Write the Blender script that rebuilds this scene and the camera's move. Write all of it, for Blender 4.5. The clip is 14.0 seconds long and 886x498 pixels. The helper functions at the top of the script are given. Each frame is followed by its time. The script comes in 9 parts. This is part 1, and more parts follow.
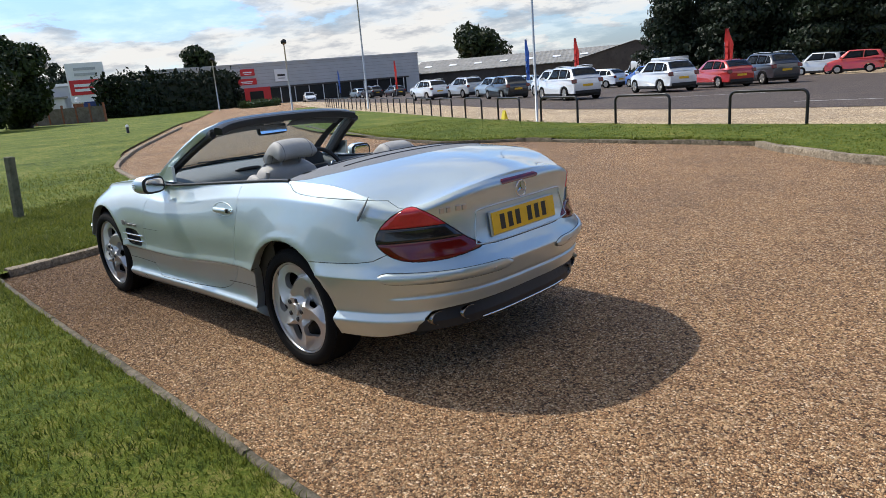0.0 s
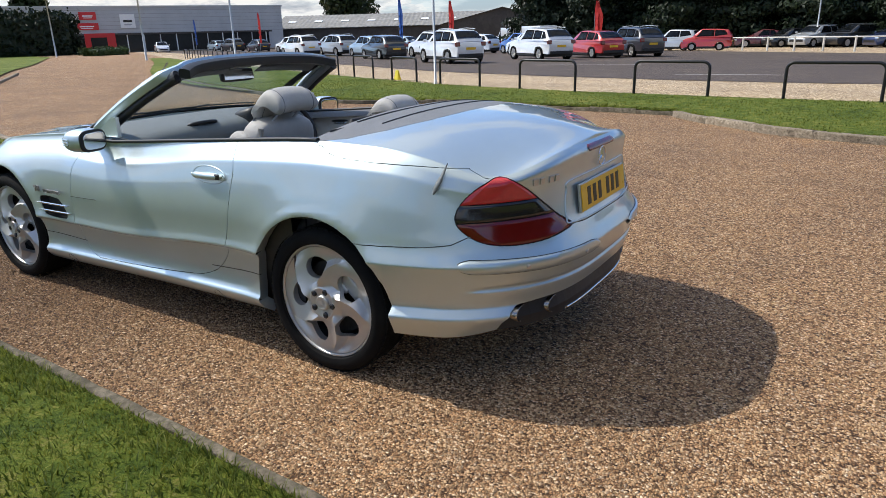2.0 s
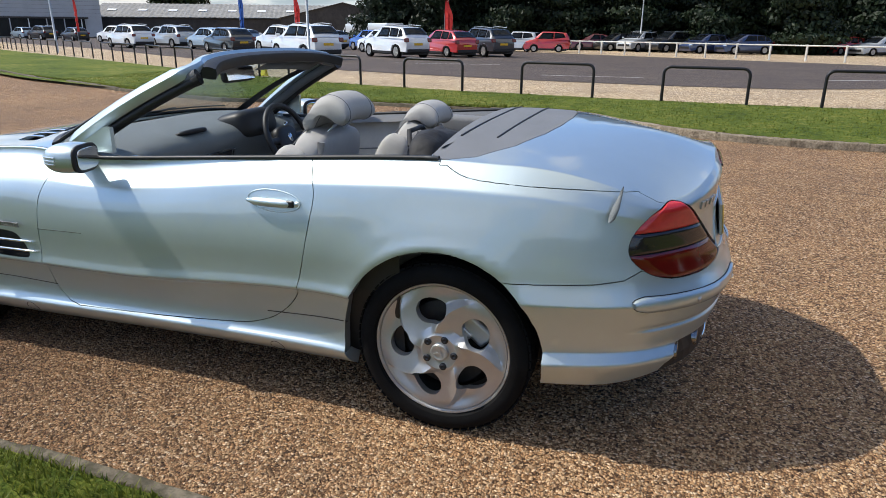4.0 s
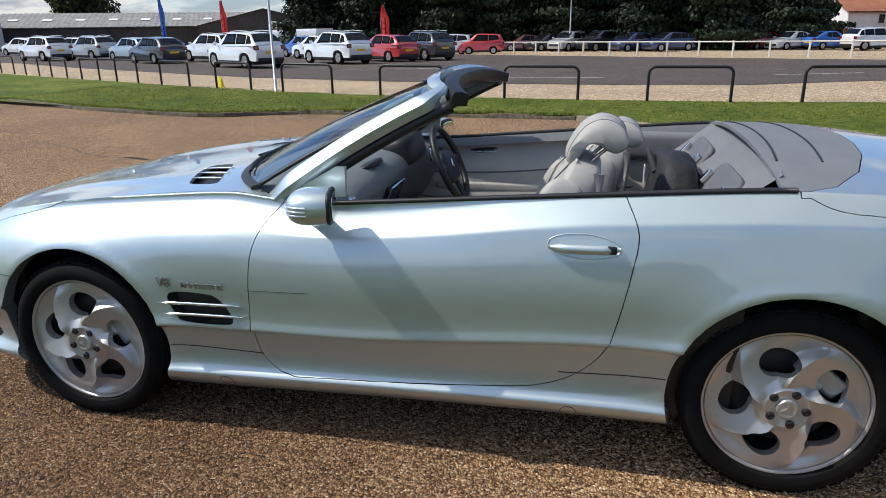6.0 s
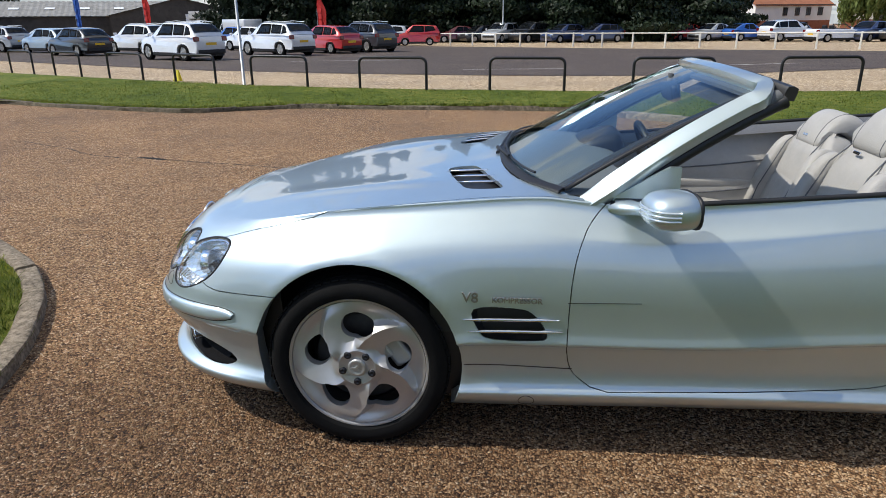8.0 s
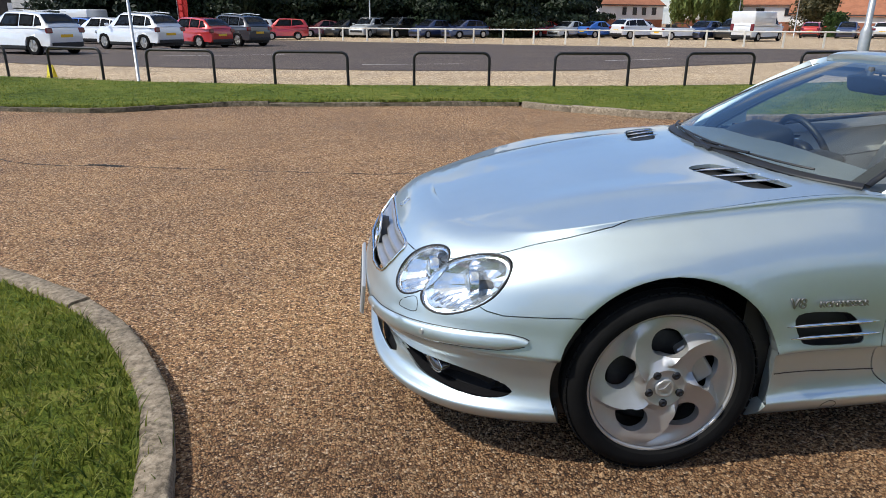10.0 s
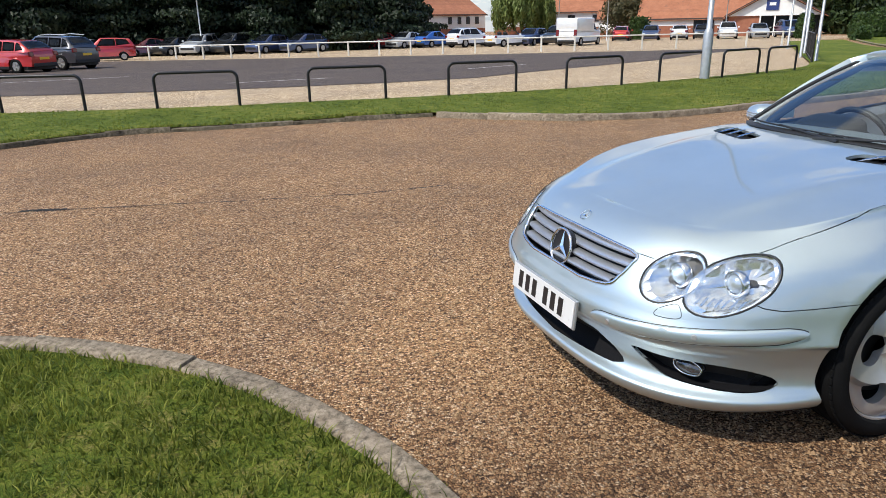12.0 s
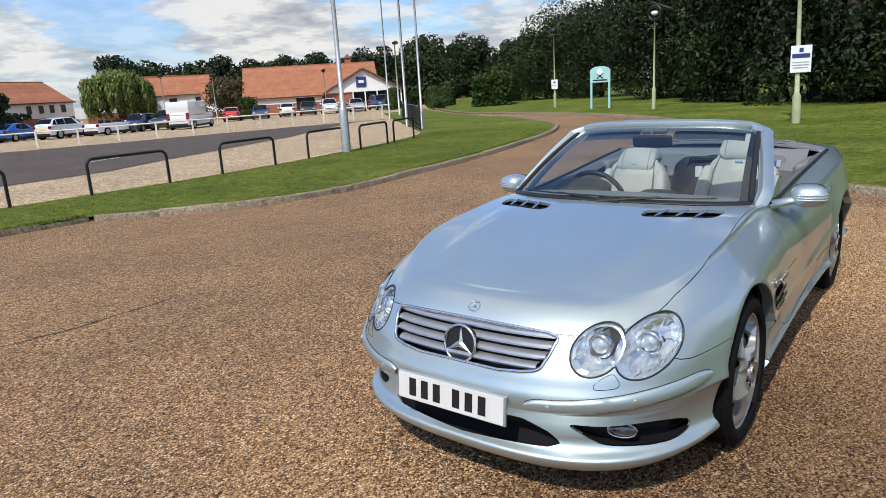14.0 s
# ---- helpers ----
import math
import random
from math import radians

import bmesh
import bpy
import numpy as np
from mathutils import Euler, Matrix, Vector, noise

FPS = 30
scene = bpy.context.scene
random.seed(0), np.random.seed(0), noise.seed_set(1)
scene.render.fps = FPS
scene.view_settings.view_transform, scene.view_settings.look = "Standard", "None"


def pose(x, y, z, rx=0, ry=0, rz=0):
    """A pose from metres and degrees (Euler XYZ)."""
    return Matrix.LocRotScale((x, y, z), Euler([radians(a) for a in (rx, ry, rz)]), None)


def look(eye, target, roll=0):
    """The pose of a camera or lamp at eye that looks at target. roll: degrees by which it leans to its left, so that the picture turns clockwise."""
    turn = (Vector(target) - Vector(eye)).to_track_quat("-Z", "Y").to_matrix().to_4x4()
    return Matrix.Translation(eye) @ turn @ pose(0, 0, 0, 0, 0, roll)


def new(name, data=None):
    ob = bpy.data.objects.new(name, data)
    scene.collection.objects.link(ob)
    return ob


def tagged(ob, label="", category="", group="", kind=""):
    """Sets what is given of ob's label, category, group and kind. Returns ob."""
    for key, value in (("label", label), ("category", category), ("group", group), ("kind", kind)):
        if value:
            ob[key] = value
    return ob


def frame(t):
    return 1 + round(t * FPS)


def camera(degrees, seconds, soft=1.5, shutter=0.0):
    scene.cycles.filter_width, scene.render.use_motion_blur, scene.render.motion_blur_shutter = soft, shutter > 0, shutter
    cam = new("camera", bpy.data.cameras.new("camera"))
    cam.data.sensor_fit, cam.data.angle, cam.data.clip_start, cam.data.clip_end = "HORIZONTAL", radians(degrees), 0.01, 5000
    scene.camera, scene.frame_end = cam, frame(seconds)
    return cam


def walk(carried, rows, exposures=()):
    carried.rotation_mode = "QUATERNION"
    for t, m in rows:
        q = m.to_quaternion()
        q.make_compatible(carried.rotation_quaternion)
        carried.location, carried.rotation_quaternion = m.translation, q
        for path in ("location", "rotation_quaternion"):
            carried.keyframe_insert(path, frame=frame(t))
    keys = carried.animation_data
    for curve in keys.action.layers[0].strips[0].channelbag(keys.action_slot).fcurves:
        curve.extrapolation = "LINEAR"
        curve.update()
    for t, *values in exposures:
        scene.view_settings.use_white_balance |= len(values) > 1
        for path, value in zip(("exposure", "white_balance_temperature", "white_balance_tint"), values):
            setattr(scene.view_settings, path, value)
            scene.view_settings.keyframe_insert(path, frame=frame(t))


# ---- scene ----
cam = camera(66.9, 14.0, 0.7)
PATH = [
    (0, (-4.3, 2.712, 1.475), (-2.927, 1.344, 0.98), -4.7),
    (0.5, (-4.05, 2.643, 1.45), (-2.738, 1.237, 0.902), -4.0),
    (1, (-3.775, 2.734, 1.454), (-2.576, 1.244, 0.869), -3.0),
    (1.5, (-3.486, 2.799, 1.44), (-2.359, 1.261, 0.836), -2.2),
    (2, (-3.178, 2.809, 1.427), (-2.137, 1.217, 0.807), -1.5),
    (2.5, (-2.897, 2.861, 1.428), (-1.981, 1.197, 0.802), -0.6),
    (3, (-2.608, 2.917, 1.435), (-1.805, 1.198, 0.802), 0.3),
    (5.5, (-1.009, 2.887, 1.464), (-0.552, 1.043, 0.84), -0.8),
    (6, (-0.638, 2.908, 1.486), (-0.215, 1.056, 0.861), -0.8),
    (6.5, (-0.255, 2.888, 1.472), (0.127, 1.027, 0.846), -0.8),
    (7, (0.047, 2.962, 1.485), (0.367, 1.094, 0.846), -0.9),
    (7.5, (0.403, 3.023, 1.504), (0.666, 1.149, 0.856), -1.0),
    (8, (0.745, 2.959, 1.5), (0.947, 1.079, 0.85), -0.6),
    (8.5, (1.089, 2.887, 1.527), (1.211, 1.001, 0.87), -0.0),
    (9, (1.484, 2.863, 1.526), (1.514, 0.973, 0.872), 0.1),
    (9.2, (1.634, 2.832, 1.518), (1.615, 0.944, 0.859), 0.3),
    (11.3, (3.119, 2.483, 1.446), (2.671, 0.649, 0.784), -0.9),
    (11.5, (3.256, 2.437, 1.445), (2.773, 0.612, 0.783), -1.0),
    (12, (3.567, 2.322, 1.499), (2.913, 0.543, 0.863), -1.2),
    (12.5, (3.761, 2.12, 1.514), (2.86, 0.434, 0.923), -1.3),
    (13, (3.891, 1.897, 1.592), (2.72, 0.37, 1.045), -1.7),
    (13.5, (4.086, 1.698, 1.604), (2.717, 0.33, 1.101), -2.6),
    (14, (4.199, 1.52, 1.61), (2.669, 0.321, 1.141), -3.6),
]
walk(cam, [(t, look(eye, target, roll)) for t, eye, target, roll in PATH], [(0.0, -0.14), (1.5, -0.06), (3.0, -0.05), (5.5, -0.2), (8.0, -0.25), (9.5, -0.19), (12.0, -0.05), (14.0, -0.22)])
# ---- end of path

# ---- light ----
SUN_AZ, SUN_EL = radians(11), radians(50.5)
sun = new("sun", bpy.data.lights.new("sun", "SUN"))
sun.data.energy, sun.data.angle, sun.data.color = 4.7, radians(0.6), (1.0, 0.945, 0.845)
sun.matrix_world = look((0, 0, 0), (-math.cos(SUN_AZ) * math.cos(SUN_EL), -math.sin(SUN_AZ) * math.cos(SUN_EL), -math.sin(SUN_EL)))
tagged(sun, kind="structure")

world = bpy.data.worlds.new("sky")
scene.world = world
world.use_nodes = True


class Nodes:
    """Short hand for building a node tree."""

    def __init__(self, tree):
        self.tree = tree
        tree.nodes.clear()

    def add(self, kind, _link=None, **values):
        node = self.tree.nodes.new(kind)
        for key, value in values.items():
            if key in node.inputs:
                if isinstance(value, bpy.types.NodeSocket):
                    self.tree.links.new(value, node.inputs[key])
                else:
                    node.inputs[key].default_value = value
        return node

    def join(self, a, b):
        self.tree.links.new(a, b)

    def math(self, op, a, b=0.0):
        node = self.tree.nodes.new("ShaderNodeMath")
        node.operation = op
        for socket, value in zip(node.inputs, (a, b)):
            if isinstance(value, bpy.types.NodeSocket):
                self.tree.links.new(value, socket)
            else:
                socket.default_value = value
        return node.outputs[0]

    def ramp(self, fac, stops, mode="LINEAR"):
        node = self.tree.nodes.new("ShaderNodeValToRGB")
        node.color_ramp.interpolation = mode
        el = node.color_ramp.elements
        while len(el) < len(stops):
            el.new(0.5)
        for e, (p, c) in zip(el, stops):
            e.position = p
            e.color = (*c, 1) if len(c) == 3 else c
        self.tree.links.new(fac, node.inputs[0])
        return node.outputs[0]

    def mix(self, fac, a, b, mode="MIX"):
        node = self.tree.nodes.new("ShaderNodeMix")
        node.data_type, node.blend_type = "RGBA", mode
        for socket, value in zip((node.inputs[0], node.inputs[6], node.inputs[7]), (fac, a, b)):
            if isinstance(value, bpy.types.NodeSocket):
                self.tree.links.new(value, socket)
            else:
                socket.default_value = (*value, 1) if isinstance(value, tuple) and len(value) == 3 else value
        return node.outputs[2]

    def noise(self, vector, scale, detail=4.0, rough=0.55):
        node = self.tree.nodes.new("ShaderNodeTexNoise")
        node.inputs["Scale"].default_value, node.inputs["Detail"].default_value, node.inputs["Roughness"].default_value = scale, detail, rough
        self.tree.links.new(vector, node.inputs["Vector"])
        return node.outputs[0]


def build_sky():
    n = Nodes(world.node_tree)
    sky = n.add("ShaderNodeTexSky")
    sky.sky_type, sky.sun_disc, sky.sun_elevation, sky.sun_rotation = "NISHITA", False, SUN_EL, radians(90) - SUN_AZ
    sky.air_density, sky.dust_density = 1.0, 1.2
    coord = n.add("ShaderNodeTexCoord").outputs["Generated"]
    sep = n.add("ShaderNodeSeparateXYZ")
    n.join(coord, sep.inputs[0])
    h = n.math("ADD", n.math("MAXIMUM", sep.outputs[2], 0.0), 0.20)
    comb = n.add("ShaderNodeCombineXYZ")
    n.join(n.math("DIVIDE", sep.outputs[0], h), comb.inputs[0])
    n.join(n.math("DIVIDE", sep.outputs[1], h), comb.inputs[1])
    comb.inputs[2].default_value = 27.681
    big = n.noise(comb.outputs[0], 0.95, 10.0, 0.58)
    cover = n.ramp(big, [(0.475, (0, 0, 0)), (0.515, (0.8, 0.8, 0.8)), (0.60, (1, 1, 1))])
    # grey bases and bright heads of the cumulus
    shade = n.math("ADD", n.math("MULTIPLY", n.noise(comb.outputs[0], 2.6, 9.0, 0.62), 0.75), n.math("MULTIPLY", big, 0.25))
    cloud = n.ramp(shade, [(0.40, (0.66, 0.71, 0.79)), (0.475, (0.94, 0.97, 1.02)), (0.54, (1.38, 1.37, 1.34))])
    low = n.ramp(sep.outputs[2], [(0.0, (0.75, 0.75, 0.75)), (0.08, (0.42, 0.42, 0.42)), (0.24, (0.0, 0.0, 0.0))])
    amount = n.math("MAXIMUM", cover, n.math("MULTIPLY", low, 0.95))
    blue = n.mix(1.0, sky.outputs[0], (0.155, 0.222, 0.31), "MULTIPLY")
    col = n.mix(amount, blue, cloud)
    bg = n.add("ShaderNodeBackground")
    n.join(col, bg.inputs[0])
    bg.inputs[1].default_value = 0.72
    out = n.add("ShaderNodeOutputWorld")
    n.join(bg.outputs[0], out.inputs[0])


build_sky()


# ---- materials ----
def material(name, color, rough=0.6, metal=0.0, var=0.12, scale=6.0, bump=0.0, bump_scale=60.0, second=None, coat=0.0, spec=0.5, fine=40.0):
    """A principled material with variation at two scales and fine relief."""
    m = bpy.data.materials.new(name)
    m.use_nodes = True
    n = Nodes(m.node_tree)
    coord = n.add("ShaderNodeTexCoord").outputs["Object"]
    info = n.add("ShaderNodeObjectInfo").outputs["Random"]
    a = n.noise(coord, scale, 5.0)
    b = n.noise(coord, fine, 3.0)
    f = n.math("ADD", n.math("MULTIPLY", a, 0.65), n.math("MULTIPLY", b, 0.35))
    lo = tuple(c * (1 - var) for c in color)
    hi = tuple(min(1.0, c * (1 + var)) for c in (second or color))
    col = n.ramp(f, [(0.34, lo), (0.66, hi)])
    p = n.add("ShaderNodeBsdfPrincipled")
    n.join(col, p.inputs["Base Color"])
    n.join(n.math("ADD", n.math("MULTIPLY", b, 0.16), rough - 0.08), p.inputs["Roughness"])
    p.inputs["Metallic"].default_value = metal
    p.inputs["Coat Weight"].default_value = coat
    p.inputs["Coat Roughness"].default_value = 0.04
    p.inputs["Specular IOR Level"].default_value = spec
    if bump:
        bn = n.add("ShaderNodeBump", Strength=bump, Distance=0.01)
        n.join(n.noise(coord, bump_scale, 4.0), bn.inputs["Height"])
        n.join(bn.outputs[0], p.inputs["Normal"])
    out = n.add("ShaderNodeOutputMaterial")
    n.join(p.outputs[0], out.inputs[0])
    return m


def glass_material(name, color, rough=0.0, alpha=0.25):
    """Thin tinted glazing: partly clear, with a full reflection."""
    m = bpy.data.materials.new(name)
    m.use_nodes = True
    n = Nodes(m.node_tree)
    clear = n.add("ShaderNodeBsdfTransparent", Color=(*color, 1))
    gloss = n.add("ShaderNodeBsdfGlossy", Roughness=rough)
    facing = n.add("ShaderNodeLayerWeight", Blend=0.5).outputs["Facing"]
    edge = n.math("ADD", n.math("MULTIPLY", n.math("POWER", facing, 4.0), 0.88), 0.085)
    mix = n.add("ShaderNodeMixShader")
    n.join(edge, mix.inputs[0])
    n.join(clear.outputs[0], mix.inputs[1])
    n.join(gloss.outputs[0], mix.inputs[2])
    out = n.add("ShaderNodeOutputMaterial")
    n.join(mix.outputs[0], out.inputs[0])
    return m


def darker_bend(n, coord, col):
    """Darker ground where the drive bends round the island, with a ragged edge."""
    sep = n.add("ShaderNodeSeparateXYZ")
    n.join(coord, sep.inputs[0])
    rag = n.math("MULTIPLY", n.math("SUBTRACT", n.noise(coord, 1.1, 6.0, 0.65), 0.5), 1.6)
    fx = n.ramp(n.math("MULTIPLY", n.math("ADD", n.math("ADD", sep.outputs[0], rag), 1.0), 0.5), [(0.0, (0, 0, 0)), (1.0, (1, 1, 1))], "EASE")
    fy = n.ramp(n.math("MULTIPLY", n.math("ADD", n.math("ADD", sep.outputs[1], rag), 0.5), 0.7), [(0.0, (0, 0, 0)), (1.0, (1, 1, 1))], "EASE")
    return n.mix(n.math("MULTIPLY", fx, fy), col, n.mix(1.0, col, (0.55, 0.52, 0.50), "MULTIPLY"))


def gravel_material(name, stops, cell, big_var, bump=0.9, patch=0.35, darken_bend=False):
    """Loose or bound stone: small cells, each of its own colour, over broad worn patches."""
    m = bpy.data.materials.new(name)
    m.use_nodes = True
    n = Nodes(m.node_tree)
    coord = n.add("ShaderNodeTexCoord").outputs["Object"]
    warp = n.add("ShaderNodeTexNoise")
    warp.inputs["Scale"].default_value = cell * 0.6
    n.join(coord, warp.inputs["Vector"])
    off = n.add("ShaderNodeVectorMath")
    off.operation = "MULTIPLY_ADD"
    n.join(warp.outputs[1], off.inputs[0])
    off.inputs[1].default_value = (1.3 / cell, 1.3 / cell, 1.3 / cell)
    n.join(coord, off.inputs[2])
    vor = n.add("ShaderNodeTexVoronoi", Scale=cell, Randomness=1.0)
    n.join(off.outputs[0], vor.inputs["Vector"])
    sep = n.add("ShaderNodeSeparateColor")
    n.join(vor.outputs["Color"], sep.inputs[0])
    col = n.ramp(sep.outputs[0], stops)
    gap = n.ramp(vor.outputs["Distance"], [(0.32, (1, 1, 1)), (0.74, (0.32, 0.29, 0.27))])
    col = n.mix(0.85, col, gap, "MULTIPLY")
    broad = n.noise(coord, 0.55, 6.0, 0.62)
    fine = n.noise(coord, 3.5, 4.0, 0.6)
    tone = n.ramp(n.math("ADD", n.math("MULTIPLY", broad, 0.65), n.math("MULTIPLY", fine, 0.35)), [(patch, (1 - big_var, 1 - big_var, 1 - big_var * 0.85)), (0.62, (1 + big_var * 0.35, 1 + big_var * 0.3, 1 + big_var * 0.22))])
    col = n.mix(1.0, col, tone, "MULTIPLY")
    if darken_bend:
        col = darker_bend(n, coord, col)
    p = n.add("ShaderNodeBsdfPrincipled", Roughness=0.82)
    p.inputs["Specular IOR Level"].default_value = 0.3
    n.join(col, p.inputs["Base Color"])
    height = n.math("ADD", n.math("SUBTRACT", 1.0, vor.outputs["Distance"]), n.math("MULTIPLY", sep.outputs[1], 0.7))
    bn = n.add("ShaderNodeBump", Strength=bump, Distance=0.008)
    n.join(height, bn.inputs["Height"])
    n.join(bn.outputs[0], p.inputs["Normal"])
    out = n.add("ShaderNodeOutputMaterial")
    n.join(p.outputs[0], out.inputs[0])
    return m


def leaf_material(name, dark, light, trans=0.25, rough=0.55, darken_bend=False):
    """Foliage: each leaf of its own tone, in broad lighter and darker drifts."""
    m = bpy.data.materials.new(name)
    m.use_nodes = True
    n = Nodes(m.node_tree)
    geo = n.add("ShaderNodeNewGeometry").outputs["Random Per Island"]
    coord = n.add("ShaderNodeTexCoord").outputs["Object"]
    f = n.math("ADD", n.math("MULTIPLY", geo, 0.5), n.math("MULTIPLY", n.noise(coord, 0.7, 4.0), 0.55))
    col = n.ramp(f, [(0.2, dark), (0.8, light)])
    if darken_bend:
        col = darker_bend(n, coord, col)
    p = n.add("ShaderNodeBsdfPrincipled", Roughness=rough)
    p.inputs["Specular IOR Level"].default_value = 0.25
    n.join(col, p.inputs["Base Color"])
    t = n.add("ShaderNodeBsdfTranslucent")
    n.join(col, t.inputs[0])
    mix = n.add("ShaderNodeMixShader")
    mix.inputs[0].default_value = trans
    n.join(p.outputs[0], mix.inputs[1])
    n.join(t.outputs[0], mix.inputs[2])
    out = n.add("ShaderNodeOutputMaterial")
    n.join(mix.outputs[0], out.inputs[0])
    return m


def stained_material(name, color, second, scale, rough=0.85, bump=0.5, bump_scale=90.0, dirt=(0.12, 0.11, 0.08), dirt_at=0.6):
    """Concrete, render, brick or boards with lichen and dirt in irregular stains."""
    m = bpy.data.materials.new(name)
    m.use_nodes = True
    n = Nodes(m.node_tree)
    coord = n.add("ShaderNodeTexCoord").outputs["Object"]
    info = n.add("ShaderNodeObjectInfo").outputs["Random"]
    col = n.ramp(n.noise(coord, scale, 6.0, 0.65), [(0.3, color), (0.7, second)])
    stain = n.ramp(n.noise(coord, scale * 2.7, 6.0, 0.7), [(dirt_at - 0.1, (0, 0, 0)), (dirt_at + 0.12, (1, 1, 1))])
    col = n.mix(n.math("MULTIPLY", stain, 0.8), col, dirt)
    tone = n.ramp(info, [(0.0, (0.86, 0.86, 0.86)), (1.0, (1.08, 1.08, 1.08))])
    col = n.mix(1.0, col, tone, "MULTIPLY")
    p = n.add("ShaderNodeBsdfPrincipled", Roughness=rough)
    p.inputs["Specular IOR Level"].default_value = 0.3
    n.join(col, p.inputs["Base Color"])
    bn = n.add("ShaderNodeBump", Strength=bump, Distance=0.006)
    n.join(n.noise(coord, bump_scale, 5.0, 0.7), bn.inputs["Height"])
    n.join(bn.outputs[0], p.inputs["Normal"])
    out = n.add("ShaderNodeOutputMaterial")
    n.join(p.outputs[0], out.inputs[0])
    return m


def paint_material(name, color, flake=0.55, rough=0.33):
    """Car paint: metallic flake under a clear lacquer, with faint dust."""
    m = bpy.data.materials.new(name)
    m.use_nodes = True
    n = Nodes(m.node_tree)
    coord = n.add("ShaderNodeTexCoord").outputs["Object"]
    dust = n.noise(coord, 2.2, 6.0, 0.65)
    col = n.ramp(dust, [(0.3, tuple(c * 0.95 for c in color)), (0.7, tuple(min(1, c * 1.04) for c in color))])
    p = n.add("ShaderNodeBsdfPrincipled", Metallic=flake, Roughness=rough)
    n.join(col, p.inputs["Base Color"])
    p.inputs["Coat Weight"].default_value = 1.0
    p.inputs["Coat IOR"].default_value = 1.7
    n.join(n.math("ADD", n.math("MULTIPLY", dust, 0.05), 0.005), p.inputs["Coat Roughness"])
    vor = n.add("ShaderNodeTexVoronoi", Scale=1400.0)
    n.join(coord, vor.inputs["Vector"])
    bn = n.add("ShaderNodeBump", Strength=0.05, Distance=0.001)
    n.join(vor.outputs["Distance"], bn.inputs["Height"])
    n.join(bn.outputs[0], p.inputs["Normal"])
    out = n.add("ShaderNodeOutputMaterial")
    n.join(p.outputs[0], out.inputs[0])
    return m


def lamp_glass(name, color, rough=0.05, metal=0.0):
    return material(name, color, rough + 0.08, metal, 0.1, 30, coat=0.35)


PAINT = paint_material("silver_blue_paint", (0.52, 0.605, 0.625), 0.80, 0.43)
BLACK = material("black_plastic", (0.012, 0.012, 0.013), 0.5, var=0.2)
RUBBER = material("tyre_rubber", (0.007, 0.007, 0.0072), 0.8, var=0.25, scale=14, bump=0.2, bump_scale=220, spec=0.12)
ALLOY = material("silver_alloy", (0.51, 0.505, 0.495), 0.38, 0.68, 0.05, 9)
CHROME = material("chrome", (0.78, 0.79, 0.8), 0.14, 1.0, 0.04, 12)
STEEL = material("brake_steel", (0.32, 0.31, 0.30), 0.4, 0.9, 0.15, 18)
LEATHER = material("grey_leather", (0.40, 0.385, 0.36), 0.55, var=0.07, scale=9, bump=0.25, bump_scale=260)
LEATHER_DARK = material("dark_grey_trim", (0.115, 0.12, 0.13), 0.62, var=0.1, scale=9, bump=0.3, bump_scale=300)
TONNEAU = material("grey_soft_trim", (0.165, 0.17, 0.18), 0.68, var=0.1, scale=7, bump=0.3, bump_scale=350)
DASH = material("dash_grey", (0.15, 0.165, 0.17), 0.6, var=0.08, scale=8, bump=0.3, bump_scale=320)
GLASS = glass_material("clear_glazing", (0.76, 0.88, 0.89))
RED_LENS = lamp_glass("red_lens", (0.13, 0.005, 0.005))
RED_BRIGHT = lamp_glass("bright_red_lens", (0.55, 0.03, 0.035))
SMOKE_LENS = lamp_glass("smoked_lens", (0.02, 0.016, 0.017))
WHITE_PLATE = material("white_plate", (0.66, 0.66, 0.65), 0.3, var=0.03, coat=0.4)
YELLOW_PLATE = material("yellow_plate", (0.80, 0.47, 0.02), 0.3, var=0.04, coat=0.4)
INK = material("black_ink", (0.012, 0.012, 0.014), 0.4, var=0.1)
MIRROR = material("mirror_glass", (0.85, 0.87, 0.88), 0.09, 1.0, 0.01)


# ---- shape helpers ----
def mesh_object(name, bm, mat, smooth=True):
    me = bpy.data.meshes.new(name)
    bm.normal_update()
    bm.to_mesh(me)
    bm.free()
    for mt in (mat if isinstance(mat, (list, tuple)) else [mat]):
        me.materials.append(mt)
    if smooth:
        me.shade_smooth()
    return me


def part(name, bm, mat, parent, label="", smooth=False, angle=None):
    ob = new(name, mesh_object(name, bm, mat, smooth))
    if angle is not None:
        ob.data.shade_smooth()
        ob.data.set_sharp_from_angle(angle=radians(angle))
    ob.parent = parent
    return tagged(ob, label)


def mesh_part(name, me, parent, label="", m=None):
    ob = new(name, me)
    ob.parent = parent
    if m is not None:
        ob.matrix_local = m
    return tagged(ob, label)


def thing(name, label, category, m=None, group="", kind=""):
    ob = new(name)
    ob.empty_display_size = 0.1
    if m is not None:
        x, y = surveyed(m.translation.x, m.translation.y)
        ob.matrix_world = Matrix.Translation((x - m.translation.x, y - m.translation.y, 0)) @ m
    return tagged(ob, label, category, group, kind)


def box(bm, size, m=None, bevel=0.0, seg=2):
    made = bmesh.ops.create_cube(bm, size=1.0, matrix=(m or Matrix()) @ Matrix.Diagonal((*size, 1)))
    verts = made["verts"]
    if bevel:
        edges = list({e for v in verts for e in v.link_edges})
        bmesh.ops.bevel(bm, geom=edges, offset=bevel, segments=seg, affect="EDGES", profile=0.5)
    return bm


